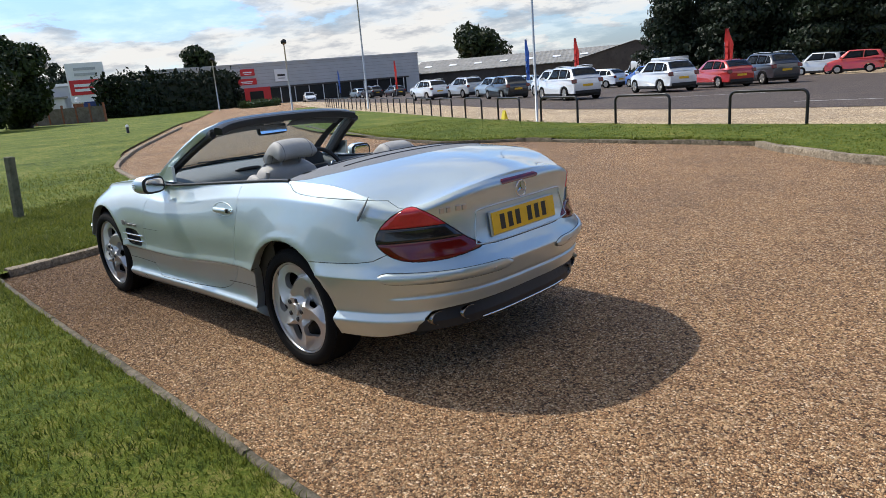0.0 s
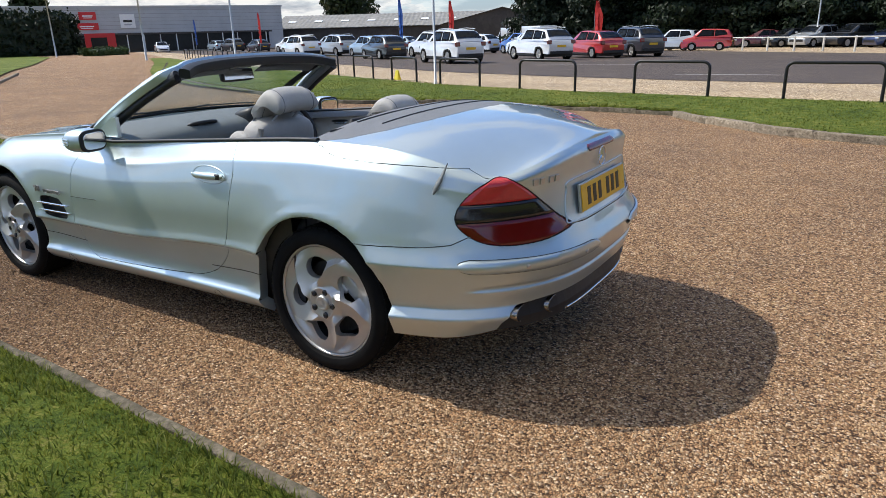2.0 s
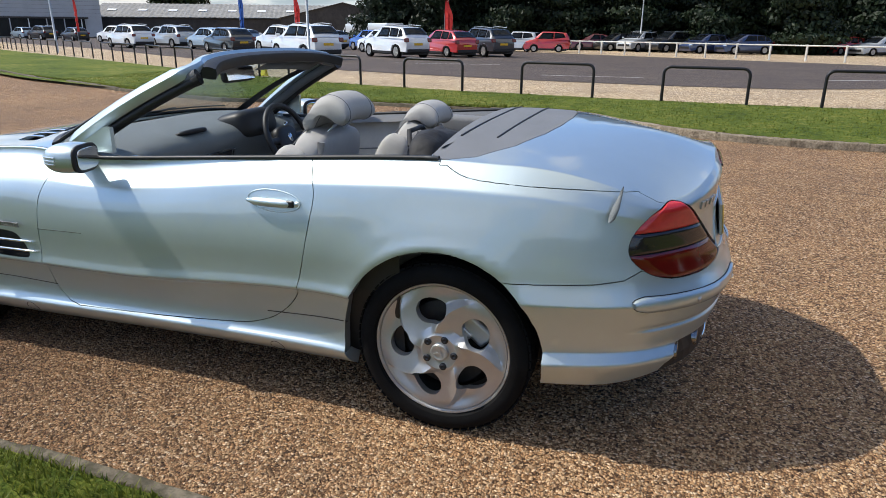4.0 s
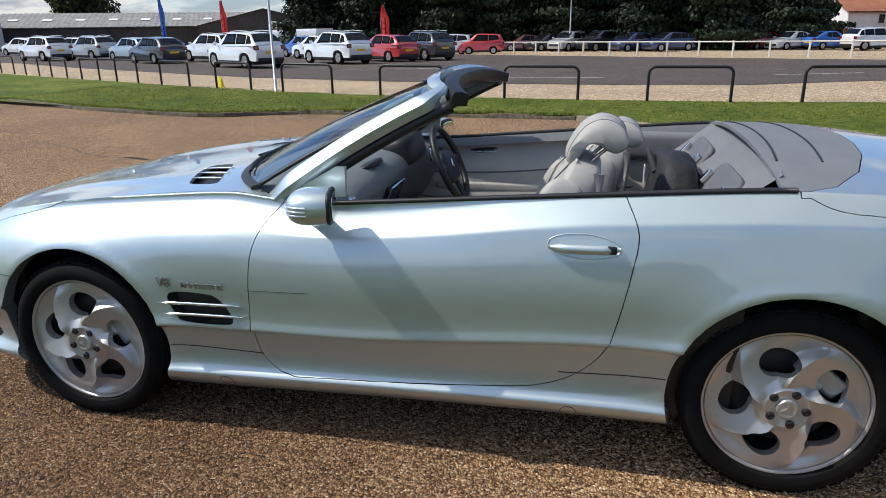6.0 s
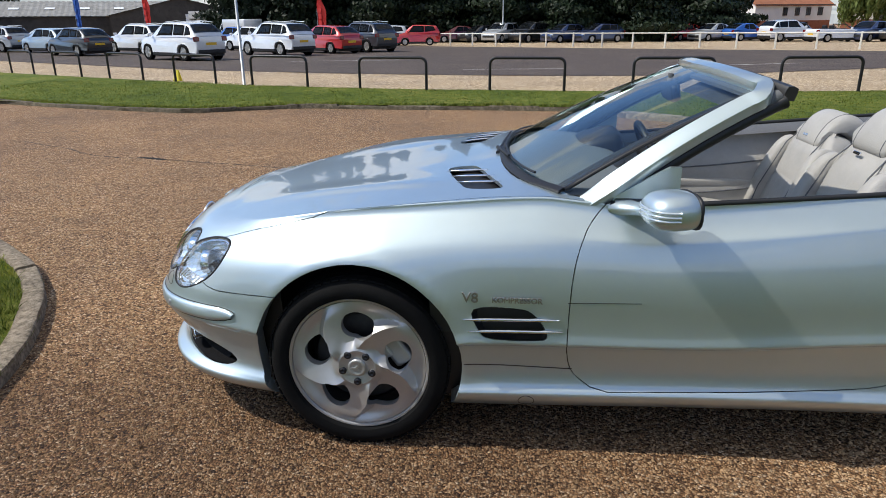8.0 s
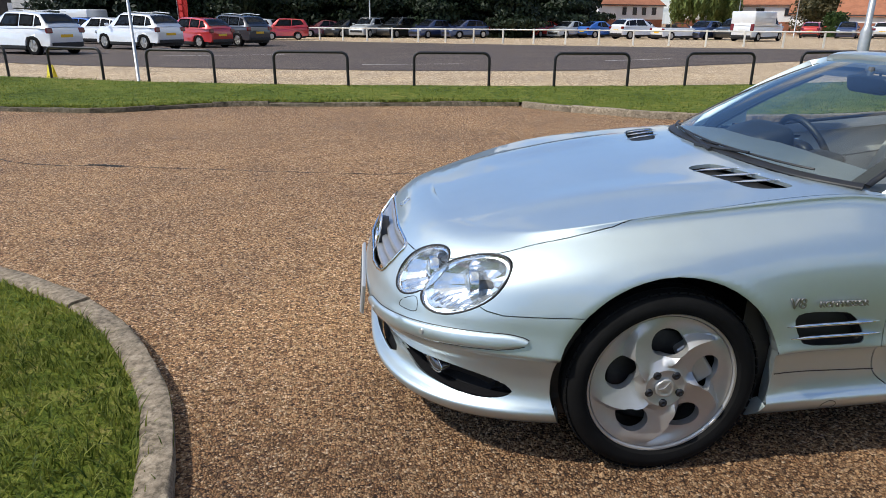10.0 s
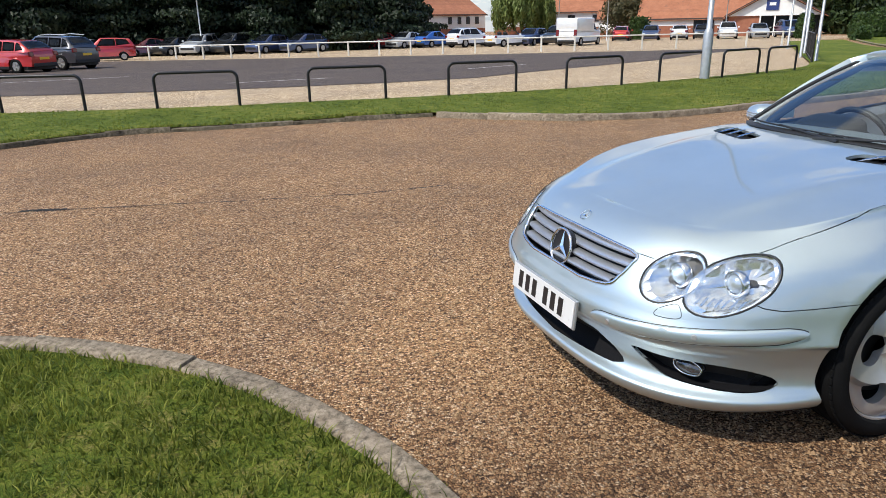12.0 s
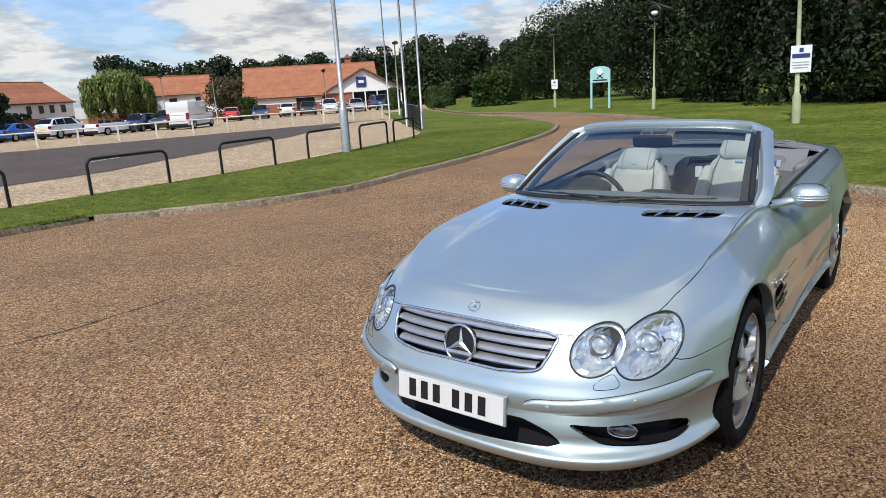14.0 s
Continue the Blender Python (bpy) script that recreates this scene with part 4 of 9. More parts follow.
bm = bmesh.new()
for sgn in (1, -1):
    rows = [[bm.verts.new((p.x, p.y * sgn, p.z)) for p in r] for r in inner_body(None)]
    for a, b in zip(rows, rows[1:]):
        for j in range(len(a) - 1):
            f = bm.faces.new((a[j], a[j + 1], b[j + 1], b[j]))
drop = []
for f in bm.faces:
    c = f.calc_center_median()
    if any(math.hypot(c.x - wx, c.z - 0.34) < 0.40 for wx in (WHEEL_X, -WHEEL_X)) and abs(c.y) > 0.55:
        drop.append(f)
bmesh.ops.delete(bm, geom=drop, context="FACES")
part("inner_structure", bm, BLACK, roadster, "black inner structure behind the panels")
for name, size, x, z in (("floor_pan", (3.7, 1.0, 0.06), 0, 0.2), ("floor_side_pan", (1.75, 1.56, 0.05), 0, 0.205), ("bulkhead", (0.04, 1.45, 0.5), 0.82, 0.55), ("scuttle_tray", (0.6, 1.3, 0.03), 0.95, 0.78), ("radiator", (0.05, 0.9, 0.4), 1.9, 0.45), ("rear_bulkhead", (0.04, 1.45, 0.5), -1.5, 0.6), ("silencer", (0.35, 0.95, 0.18), -1.85, 0.38)):
    bm = bmesh.new()
    box(bm, size, pose(x, 0, z), 0.01)
    part(name, bm, BLACK, roadster, "black underbody panel")


def arch_liner(side):
    for wx in (WHEEL_X, -WHEEL_X):
        bm = bmesh.new()
        grid(bm, lambda u, v: Vector((wx + 0.395 * math.cos(math.pi * (1.12 * u - 0.06)), 0.50 + 0.28 * v, 0.343 + 0.395 * math.sin(math.pi * (1.12 * u - 0.06)))), 28, 3)
        lo = [bm.verts.new((wx + 0.4 * math.cos(q), 0.5, 0.343 + 0.4 * math.sin(q))) for q in (math.pi * i / 14 for i in range(15))]
        bm.faces.new(lo)
        part("wheel_arch_liner", flip(bm, side), BLACK, roadster, "black wheel arch liner", angle=60)


both(arch_liner)


# ---- wheels ----
def rim_disc(bm):
    """The face of a five-hole alloy wheel with curved crests between the holes; axis along z, outer face up."""
    radii = [0.028, 0.05, 0.066, 0.074, 0.083, 0.095, 0.107, 0.119, 0.131, 0.143, 0.155, 0.167, 0.178, 0.188, 0.198, 0.208, 0.218, 0.228, 0.237, 0.243]
    holes = [2 * math.pi * (i + 0.25) / 5 for i in range(5)]
    steps = [0.0, 0.03, 0.06, 0.09, 0.12, 0.15, 0.18, 0.21] + [0.21 + 0.79 * i / 20 for i in range(1, 20)] + [0.985]
    sides = 5 * len(steps)

    def crest(r):
        return -(0.10 + 4.6 * (max(r, 0.07) - 0.083))

    def height(r, f):
        """f runs from one crest round to the next: a steep fall, then a slow rise."""
        z = 0.010 * step(0.02, 0.07, r) - 0.026 * step(0.066, 0.243, r)
        d = 0.23 - 0.16 * step(0.13, 0.24, r)
        saw = 1 - f / d if f < d else ((f - d) / (1 - d)) ** 1.5
        return z + 0.036 * (saw - 0.55) * step(0.068, 0.10, r) * (1 - step(0.20, 0.245, r)) + 0.004 * (1 - step(0.066, 0.075, r))
    verts = {}
    centre = bm.verts.new((0, 0, 0.004))
    for i, r in enumerate(radii):
        for j in range(sides):
            k, f = divmod(j, len(steps))
            q = holes[k] + crest(r) + steps[f] * 2 * math.pi / 5
            verts[i, j] = bm.verts.new((r * math.cos(q), r * math.sin(q), height(r, steps[f])))
    for j in range(sides):
        bm.faces.new((centre, verts[0, j], verts[0, (j + 1) % sides]))
    for i in range(len(radii) - 1):
        for j in range(sides):
            k = (j + 1) % sides
            bm.faces.new((verts[i, j], verts[i + 1, j], verts[i + 1, k], verts[i, k]))
    # open the holes: trace each with its own smooth edge
    for h in holes:
        t = h + 1.45
        c = Vector((0.152 * math.cos(h), 0.152 * math.sin(h), 0))
        out = []
        for m in range(26):
            q = 2 * math.pi * m / 26
            a = 0.060 * math.cos(q)
            b = (0.047 + 0.14 * a) * math.sin(q)
            out.append(c + Vector((a * math.cos(t) - b * math.sin(t), a * math.sin(t) + b * math.cos(t), 0)))
        for m in range(26):
            p, n = out[m], out[(m + 1) % 26]
            d = n - p
            near = [f for f in bm.faces if (f.calc_center_median().xy - ((p + n) / 2).xy).length < 0.022]
            geom = list({g for f in near for g in (*f.verts, *f.edges, f)})
            bmesh.ops.bisect_plane(bm, geom=geom, dist=0.0002, plane_co=p, plane_no=Vector((d.y, -d.x, 0)).normalized())
        poly = [(p.x, p.y) for p in out]
        gone = [f for f in bm.faces if inside(poly, f.calc_center_median().x, f.calc_center_median().y)]
        bmesh.ops.delete(bm, geom=gone, context="FACES")
    rim_edges = [e for e in bm.edges if e.is_boundary]
    ext = bmesh.ops.extrude_edge_only(bm, edges=rim_edges)
    for v in [g for g in ext["geom"] if isinstance(g, bmesh.types.BMVert)]:
        v.co.z -= 0.03
    bmesh.ops.recalc_face_normals(bm, faces=bm.faces[:])
    return bm


def wheel(parent_pose, front):
    """One road wheel as a part of the car, with its pieces beneath it."""
    hub = new("wheel")
    hub.empty_display_size = 0.1
    hub.parent = roadster
    hub.matrix_local = parent_pose
    for name, me, label in WHEEL_PIECES:
        mesh_part(name, me, hub, label)
    return hub


# near black: the shade behind the wheel's holes is put into this colour
WHEEL_SHADE = material("wheel_shade_alloy", (0.035, 0.033, 0.031), 0.6, 0.3, 0.3, 20)


def build_wheel_pieces():
    out = []
    bm = bmesh.new()
    prof = [(0.245, 0.06), (0.255, 0.084), (0.262, 0.102), (0.281, 0.109), (0.300, 0.106), (0.316, 0.094), (0.325, 0.078), (0.3285, 0.05), (0.3285, -0.06), (0.322, -0.10), (0.29, -0.12), (0.24, -0.11)]
    lathe(bm, prof, 72)
    for rib in (-0.045, 0.0, 0.042):
        lathe(bm, [(0.3282, rib - 0.005), (0.3300, rib - 0.005), (0.3300, rib + 0.005), (0.3282, rib + 0.005)], 72)
    for i in range(64):
        q = 2 * math.pi * i / 64
        box(bm, (0.006, 0.024, 0.03), Matrix.Rotation(q, 4, "Z") @ pose(0.3225, 0, 0.072, 0, 20, 0))
    bmesh.ops.recalc_face_normals(bm, faces=bm.faces[:])
    me = mesh_object("tyre", bm, RUBBER)
    me.set_sharp_from_angle(angle=radians(40))
    out.append(("tyre", me, "black low-profile tyre"))
    bm = rim_disc(bmesh.new())
    for v in bm.verts:
        v.co.z += 0.096
    lathe(bm, [(0.2425, 0.068), (0.244, 0.070), (0.2455, 0.081), (0.249, 0.087), (0.2545, 0.088), (0.258, 0.084), (0.258, 0.066)], 90)
    bmesh.ops.remove_doubles(bm, verts=bm.verts[:], dist=0.0001)
    me = mesh_object("rim", bm, ALLOY)
    me.set_sharp_from_angle(angle=radians(22))
    out.append(("rim", me, "swirled five-hole silver alloy rim"))
    bm = bmesh.new()
    lathe(bm, [(0.256, 0.068), (0.244, 0.05), (0.222, 0.03), (0.215, -0.08), (0.225, -0.1)], 48)
    out.append(("rim_barrel", mesh_object("rim_barrel", bm, WHEEL_SHADE), "inside of the rim, coloured dark for shade"))
    bm = bmesh.new()
    lathe(bm, [(0.0, 0.112), (0.018, 0.1125), (0.026, 0.1145), (0.031, 0.1135), (0.0335, 0.110), (0.034, 0.098)], 28)
    for i in range(3):
        q = math.pi / 2 + 2 * math.pi * i / 3
        prism(bm, [(0.024 * math.cos(q), 0.024 * math.sin(q)), (0.005 * math.cos(q + 1.05), 0.005 * math.sin(q + 1.05)), (0, 0), (0.005 * math.cos(q - 1.05), 0.005 * math.sin(q - 1.05))], 0.003, pose(0, 0, 0.1125))
    me = mesh_object("centre_cap", bm, ALLOY, False)
    out.append(("centre_cap", me, "silver centre cap"))
    # bolts sit proud of the hub; black ink gives the shade of their holes
    for i in range(5):
        q = 2 * math.pi * (i + 0.75) / 5
        bm = bmesh.new()
        lathe(bm, [(0.0, 0.1105), (0.006, 0.1105), (0.0065, 0.1135), (0.0085, 0.1135), (0.009, 0.1108), (0.0135, 0.1112), (0.0140, 0.110), (0.0140, 0.101)], 14, pose(0.055 * math.cos(q), 0.057 * math.sin(q), 0))
        out.append(("wheel_bolt", mesh_object("wheel_bolt", bm, INK), "wheel bolt inked dark for the shade of its hole"))
    bm = bmesh.new()
    lathe(bm, [(0.06, 0.0), (0.06, 0.022), (0.165, 0.022), (0.17, 0.018), (0.17, 0.002), (0.165, -0.002), (0.06, -0.002)], 48)
    out.append(("brake_disc", mesh_object("brake_disc", bm, WHEEL_SHADE), "steel brake disc, coloured dark for shade"))
    bm = bmesh.new()
    box(bm, (0.075, 0.16, 0.05), pose(-0.135, 0.02, 0.03), 0.014, 3)
    box(bm, (0.03, 0.05, 0.06), pose(-0.105, 0.02, 0.032), 0.008)
    out.append(("brake_caliper", mesh_object("brake_caliper", bm, ALLOY, False), "silver brake caliper"))
    bm = bmesh.new()
    lathe(bm, [(0.0, -0.03), (0.2, -0.03), (0.205, -0.05)], 32)
    out.append(("hub_back", mesh_object("hub_back", bm, BLACK), ""))
    return out


WHEEL_PIECES = build_wheel_pieces()
for wx in (WHEEL_X, -WHEEL_X):
    wheel(pose(wx, 0.775 if wx > 0 else 0.755, WHEEL_Z, -90, 0, 0) @ pose(0, 0, 0, 0, 0, 34 if wx > 0 else 50), wx > 0)
    wheel(pose(wx, -0.775 if wx > 0 else -0.755, WHEEL_Z, 90, 0, 0) @ pose(0, 0, 0, 0, 0, 10), wx > 0)


# ---- lamps, grille and trim ----
def clear_lens(name):
    return glass_material(name, (0.93, 0.95, 0.96))


LENS = clear_lens("lamp_lens")
REFLECTOR = material("lamp_reflector", (0.80, 0.82, 0.84), 0.20, 0.9, 0.08, 40)


def head_lamp(side):
    lamp = new("headlight")
    lamp.parent = roadster
    tagged(lamp, "twin oval clear headlight")
    for cu, cv, ru, rv, reach in ((0.675, 0.635, 0.088, 0.098, 0.05), (0.53, 0.637, 0.084, 0.083, 0.045)):
        outline = circle(cu, cv, ru, rv, 36)
        # lens bulging over the opening
        bm = bmesh.new()
        rings = []
        for f in (1.0, 0.93, 0.8, 0.6, 0.35, 0.12):
            ring = []
            for u, v in outline:
                p, n = on(0, cu + (u - cu) * f, cv + (v - cv) * f)
                ring.append(bm.verts.new(p + n * (-0.004 + 0.012 * (1 - f ** 3))))
            rings.append(ring)
        k = len(outline)
        for a, b in zip(rings, rings[1:]):
            for i in range(k):
                bm.faces.new((a[i], a[(i + 1) % k], b[(i + 1) % k], b[i]))
        bm.faces.new(rings[-1])
        ob = part("lens", flip(bm, side), LENS, lamp, "clear lens", smooth=True)
        ob.visible_shadow = False
        # bowl with a rim and a bulb
        mid, nrm = on(0, cu, cv)
        bm = bmesh.new()
        rings = []
        for f, d in ((1.0, 0.004), (0.97, 0.012), (0.92, 0.014), (0.86, 0.02), (0.70, 0.055), (0.45, 0.085), (0.2, 0.095), (0.05, 0.097)):
            ring = []
            for u, v in outline:
                p, n = on(0, cu + (u - cu) * f, cv + (v - cv) * f)
                fold = 0.007 * ((outline.index((u, v)) // 3) % 2) * (1 if 0.3 < f < 0.9 else 0)
                ring.append(bm.verts.new(Vector((p.x - d - fold, p.y, p.z)) if f < 0.9 else p - n * d))
            rings.append(ring)
        for i in range(len(rings) - 1):
            for j in range(k):
                bm.faces.new((rings[i][j], rings[i][(j + 1) % k], rings[i + 1][(j + 1) % k], rings[i + 1][j]))
        bm.faces.new(rings[-1])
        part("reflector", flip(bm, side), REFLECTOR, lamp, "silver faceted reflector")
        bm = bmesh.new()
        m = Matrix.Translation((mid.x - 0.05, mid.y - 0.01, mid.z)) @ pose(0, 0, 0, 0, 90, 0)
        lathe(bm, [(0.045, -0.02), (0.047, 0.008), (0.043, 0.012), (0.038, 0.010), (0.034, 0.0)], 28, m)
        part("projector_ring", flip(bm, side), CHROME, lamp, "chrome projector ring", smooth=True)
        bm = bmesh.new()
        lathe(bm, [(0.034, 0.002), (0.028, 0.013), (0.016, 0.02), (0.0, 0.022)], 24, m)
        part("projector_lens", flip(bm, side), GLASS_BULB, lamp, "glass projector lens", smooth=True)
        bm = bmesh.new()
        ou, ov, oru, orv = (0.53, 0.637, 0.084, 0.083) if cu > 0.6 else (0.675, 0.635, 0.088, 0.098)
        free = [math.hypot((u - ou) / oru, (v - ov) / orv) > 0.98 for u, v in outline]
        first = next(i for i in range(k) if free[i] and not free[i - 1])
        run = [outline[(first + i) % k] for i in range(k) if free[(first + i) % k]]
        tube(bm, [on(0, u, v)[0] + on(0, u, v)[1] * -0.0005 for u, v in run], 0.0032, 6)
        part("lamp_seal", flip(bm, side), BLACK, lamp)
    # fine vertical ribs at the lower half of the outer lamp
    for i in range(7):
        bm = bmesh.new()
        u = 0.625 + 0.016 * i
        p0, _ = on(0, u, 0.59)
        p1, _ = on(0, u, 0.565)
        tube(bm, [p0 - Vector((0.03, 0, 0)), p1 - Vector((0.02, 0, 0))], 0.004, 6)
        part("lens_rib", flip(bm, side), REFLECTOR, lamp)


GLASS_BULB = material("bulb_glass", (0.62, 0.68, 0.72), 0.12, 0.6, 0.1, 20, coat=1.0)
both(head_lamp)


def tail_lamp(side):
    lamp = new("tail_light")
    lamp.parent = roadster
    tagged(lamp, "swept red and smoked tail light")
    outline = pts2(TAIL_LAMP, 60)
    bm = bmesh.new()
    rows = []
    lo_v, hi_v = min(v for _, v in outline), max(v for _, v in outline)
    bands = [(0.0, 0.36, RED_LENS, "tail_lens"), (0.37, 0.62, SMOKE_LENS, "indicator_lens"), (0.63, 1.0, RED_BRIGHT, "brake_lens")]

    def reach(v):
        us = []
        for i in range(len(outline)):
            (u0, v0), (u1, v1) = outline[i], outline[(i + 1) % len(outline)]
            if (v0 - v) * (v1 - v) <= 0 and v0 != v1:
                us.append(u0 + (u1 - u0) * (v - v0) / (v1 - v0))
        return (min(us), max(us)) if us else None
    bm.free()
    for b0, b1, mat, name in bands:
        bm = bmesh.new()
        grid_rows = []
        for i in range(12):
            v = lo_v + (hi_v - lo_v) * (b0 + (b1 - b0) * i / 11)
            v = min(max(v, lo_v + 0.0015), hi_v - 0.0015)
            r = reach(v)
            row = []
            for j in range(25):
                f = j / 24
                u = r[0] + 0.003 + (r[1] - r[0] - 0.006) * f
                p, n = on(135, u, v)
                e = min(1.0, min(f, 1 - f) * 12) * min(1.0, min(i, 11 - i) * 1.2 + 0.25)
                row.append(bm.verts.new(p + n * (-0.004 + 0.008 * e)))
            grid_rows.append(row)
        for a, b in zip(grid_rows, grid_rows[1:]):
            for j in range(24):
                bm.faces.new((a[j], a[j + 1], b[j + 1], b[j]))
        bmesh.ops.recalc_face_normals(bm, faces=bm.faces[:])
        part(name, flip(bm, side), mat, lamp, smooth=True)
    bm = bmesh.new()
    for f0, f1 in ((1.0, 0.4),):
        c = (1.03, 0.73)
        ring0 = [bm.verts.new(on(135, u, v)[0] - on(135, u, v)[1] * 0.012) for u, v in outline]
        ring1 = [bm.verts.new(on(135, c[0] + (u - c[0]) * 0.3, c[1] + (v - c[1]) * 0.3)[0] - on(135, u, v)[1] * 0.02) for u, v in outline]
        for i in range(len(outline)):
            bm.faces.new((ring0[i], ring0[(i + 1) % len(outline)], ring1[(i + 1) % len(outline)], ring1[i]))
        bm.faces.new(ring1)
    part("lamp_back", flip(bm, side), BLACK, lamp)


both(tail_lamp)


# radiator grille with four broad slats and a round badge
def grille_half(v):
    """Half width of the grille at height v."""
    return table([(0.548, 0.19), (0.560, 0.325), (0.60, 0.368), (0.65, 0.386), (0.676, 0.387), (0.689, 0.33), (0.694, 0.2)], v)


SLAT = material("grille_silver", (0.46, 0.47, 0.49), 0.33, 0.7, 0.06, 12)
grille_part = new("grille")
grille_part.parent = roadster
tagged(grille_part, "silver slatted radiator grille")
for i in range(4):
    v = 0.566 + 0.0345 * i
    half = grille_half(v) - 0.006
    bm = bmesh.new()
    rows = []
    for j in range(25):
        y = -half + 2 * half * j / 24
        p, n = on(0, abs(y), v)
        x0 = p.x - 0.012
        rows.append([bm.verts.new((x0 + dx, y, v + dz)) for dx, dz in ((-0.035, 0.016), (-0.012, 0.0165), (0.0, 0.012), (0.004, 0.004), (0.0, -0.004), (-0.010, -0.007), (-0.035, -0.006))])
    for a, b in zip(rows, rows[1:]):
        for k in range(6):
            bm.faces.new((a[k], b[k], b[k + 1], a[k + 1]))
    bmesh.ops.recalc_face_normals(bm, faces=bm.faces[:])
    part("slat", bm, SLAT, grille_part, angle=40)
bm = bmesh.new()
ring = []
for v in [0.548 + 0.146 * i / 20 for i in range(21)]:
    ring.append((grille_half(v), v))
loop = [(y, v) for y, v in ring] + [(-y, v) for y, v in ring[::-1]]
tube(bm, [Vector((on(0, abs(y), v)[0].x + 0.001, y, v)) for y, v in loop], 0.007, 8, True)
part("grille_surround", bm, CHROME, grille_part, "bright grille surround", smooth=True)
bm = bmesh.new()
vs = [bm.verts.new((on(0, abs(y), v)[0].x - 0.05, y, v)) for y, v in loop]
bm.faces.new(vs)
part("grille_back", bm, BLACK, grille_part)


def star_badge(parent, m, r, depth, disc=True):
    """A round badge with three plain arms."""
    if disc:
        bm = bmesh.new()
        lathe(bm, [(0.0, -0.004), (r * 0.9, -0.004), (r * 0.9, -depth)], 36, m)
        part("badge_disc", bm, INK, parent, "dark badge disc")
    bm = bmesh.new()
    tube(bm, [m @ Vector((r * 0.95 * math.cos(q), r * 0.95 * math.sin(q), 0.002)) for q in (2 * math.pi * i / 40 for i in range(40))], r * 0.075, 8, True)
    part("badge_ring", bm, CHROME, parent, "chrome badge ring", smooth=True)
    for i in range(3):
        q = math.pi / 2 + 2 * math.pi * i / 3
        bm = bmesh.new()
        tip = Vector((r * 0.9 * math.cos(q), r * 0.9 * math.sin(q), 0.001))
        w1 = Vector((r * 0.19 * math.cos(q + 1.05), r * 0.19 * math.sin(q + 1.05), 0.0))
        w2 = Vector((r * 0.19 * math.cos(q - 1.05), r * 0.19 * math.sin(q - 1.05), 0.0))
        top = Vector((0, 0, r * 0.10))
        a, b, c, d = (bm.verts.new(m @ p) for p in (tip, w1, top, w2))
        e = bm.verts.new(m @ Vector((0, 0, 0)))
        for f in ((a, c, b), (a, d, c), (a, b, e), (a, e, d)):
            bm.faces.new(f)
        bmesh.ops.recalc_face_normals(bm, faces=bm.faces[:])
        part("badge_arm", bm, CHROME, parent)


p, n = on(0, 0.001, 0.61)
star_badge(grille_part, Matrix.Translation((p.x + 0.008, 0, 0.61)) @ pose(0, 0, 0, 90, 0, 90) @ pose(0, 0, 0, -12, 0, 0), 0.078, 0.03)
p, n = on("z", 2.075, 0.001)
n = Vector((n.x, 0, n.z)).normalized()
star_badge(bonnet_part, Matrix.Translation((p.x, 0, p.z + 0.004)) @ Matrix(((0, -n.z, n.x, 0), (1, 0, 0, 0), (0, n.x, n.z, 0), (0, 0, 0, 1))), 0.026, 0.006)
p, n = on(180, -0.001, 0.90)
star_badge(roadster, Matrix.Translation((p.x - 0.005, 0, 0.893)) @ pose(0, 0, 0, 90, 0, -90), 0.042, 0.003, False)


def plate(name, m, mat, label):
    """A number plate with plain bars in place of its characters."""
    p = new(name)
    p.parent = roadster
    p.matrix_local = m
    tagged(p, label)
    bm = bmesh.new()
    box(bm, (0.535, 0.122, 0.012), pose(0, 0, -0.007), 0.004)
    part("plate_holder", bm, ALLOY, p, "grey plate surround")
    bm = bmesh.new()
    box(bm, (0.52, 0.111, 0.004), pose(0, 0, 0.0015), 0.001)
    part("plate_sheet", bm, mat, p)
    x = -0.208
    for i in range(6):
        x += 0.035 if i == 3 else 0.0
        bm = bmesh.new()
        box(bm, (0.036, 0.076, 0.0016), pose(x + 0.025, 0, 0.0042), 0.0005)
        part("plate_bar", bm, INK, p)
        x += 0.062
    return p


plate("front_plate", Matrix.Translation((2.266, -0.014, 0.408)) @ pose(0, 0, 0, 90, 0, 90) @ pose(0, 0, 0, -6, 0, 0), WHITE_PLATE, "white front number plate")
plate("rear_plate", Matrix.Translation((-2.196, 0.0, 0.757)) @ pose(0, 0, 0, 90, 0, -90) @ pose(0, 0, 0, -7, 0, 0), YELLOW_PLATE, "yellow rear number plate")
# recess frame round the rear plate
bm = bmesh.new()
rec = pts2([(-0.37, 0.675), (0.0, 0.67), (0.33, 0.675), (0.36, 0.70), (0.335, 0.80), (0.30, 0.838), (0.0, 0.842), (-0.34, 0.838), (-0.375, 0.80), (-0.40, 0.70)], 60)
tube(bm, [Vector((on(180, -abs(y), z)[0].x - 0.001, y, z)) for y, z in rec], 0.004, 6, True)
part("plate_recess", bm, PAINT, roadster, smooth=True)
bm = bmesh.new()
rows = []
for i in range(25):
    y = -0.15 + 0.3 * i / 24
    half = 0.013 * min(1.0, 12 * (1 - abs(y) / 0.151)) ** 0.5 + 0.001
    row = []
    for f, lift in ((-1.0, -0.002), (-0.85, 0.004), (0.0, 0.0055), (0.85, 0.004), (1.0, -0.002)):
        p, n = on(180, -max(abs(y), 0.002), 0.946 + half * f)
        row.append(bm.verts.new((p.x - lift, y, p.z)))
    rows.append(row)
for a, b in zip(rows, rows[1:]):
    for j in range(4):
        bm.faces.new((a[j], b[j], b[j + 1], a[j + 1]))
bmesh.ops.recalc_face_normals(bm, faces=bm.faces[:])
part("high_brake_light", bm, RED_LENS, roadster, "slim red high brake light", angle=40)


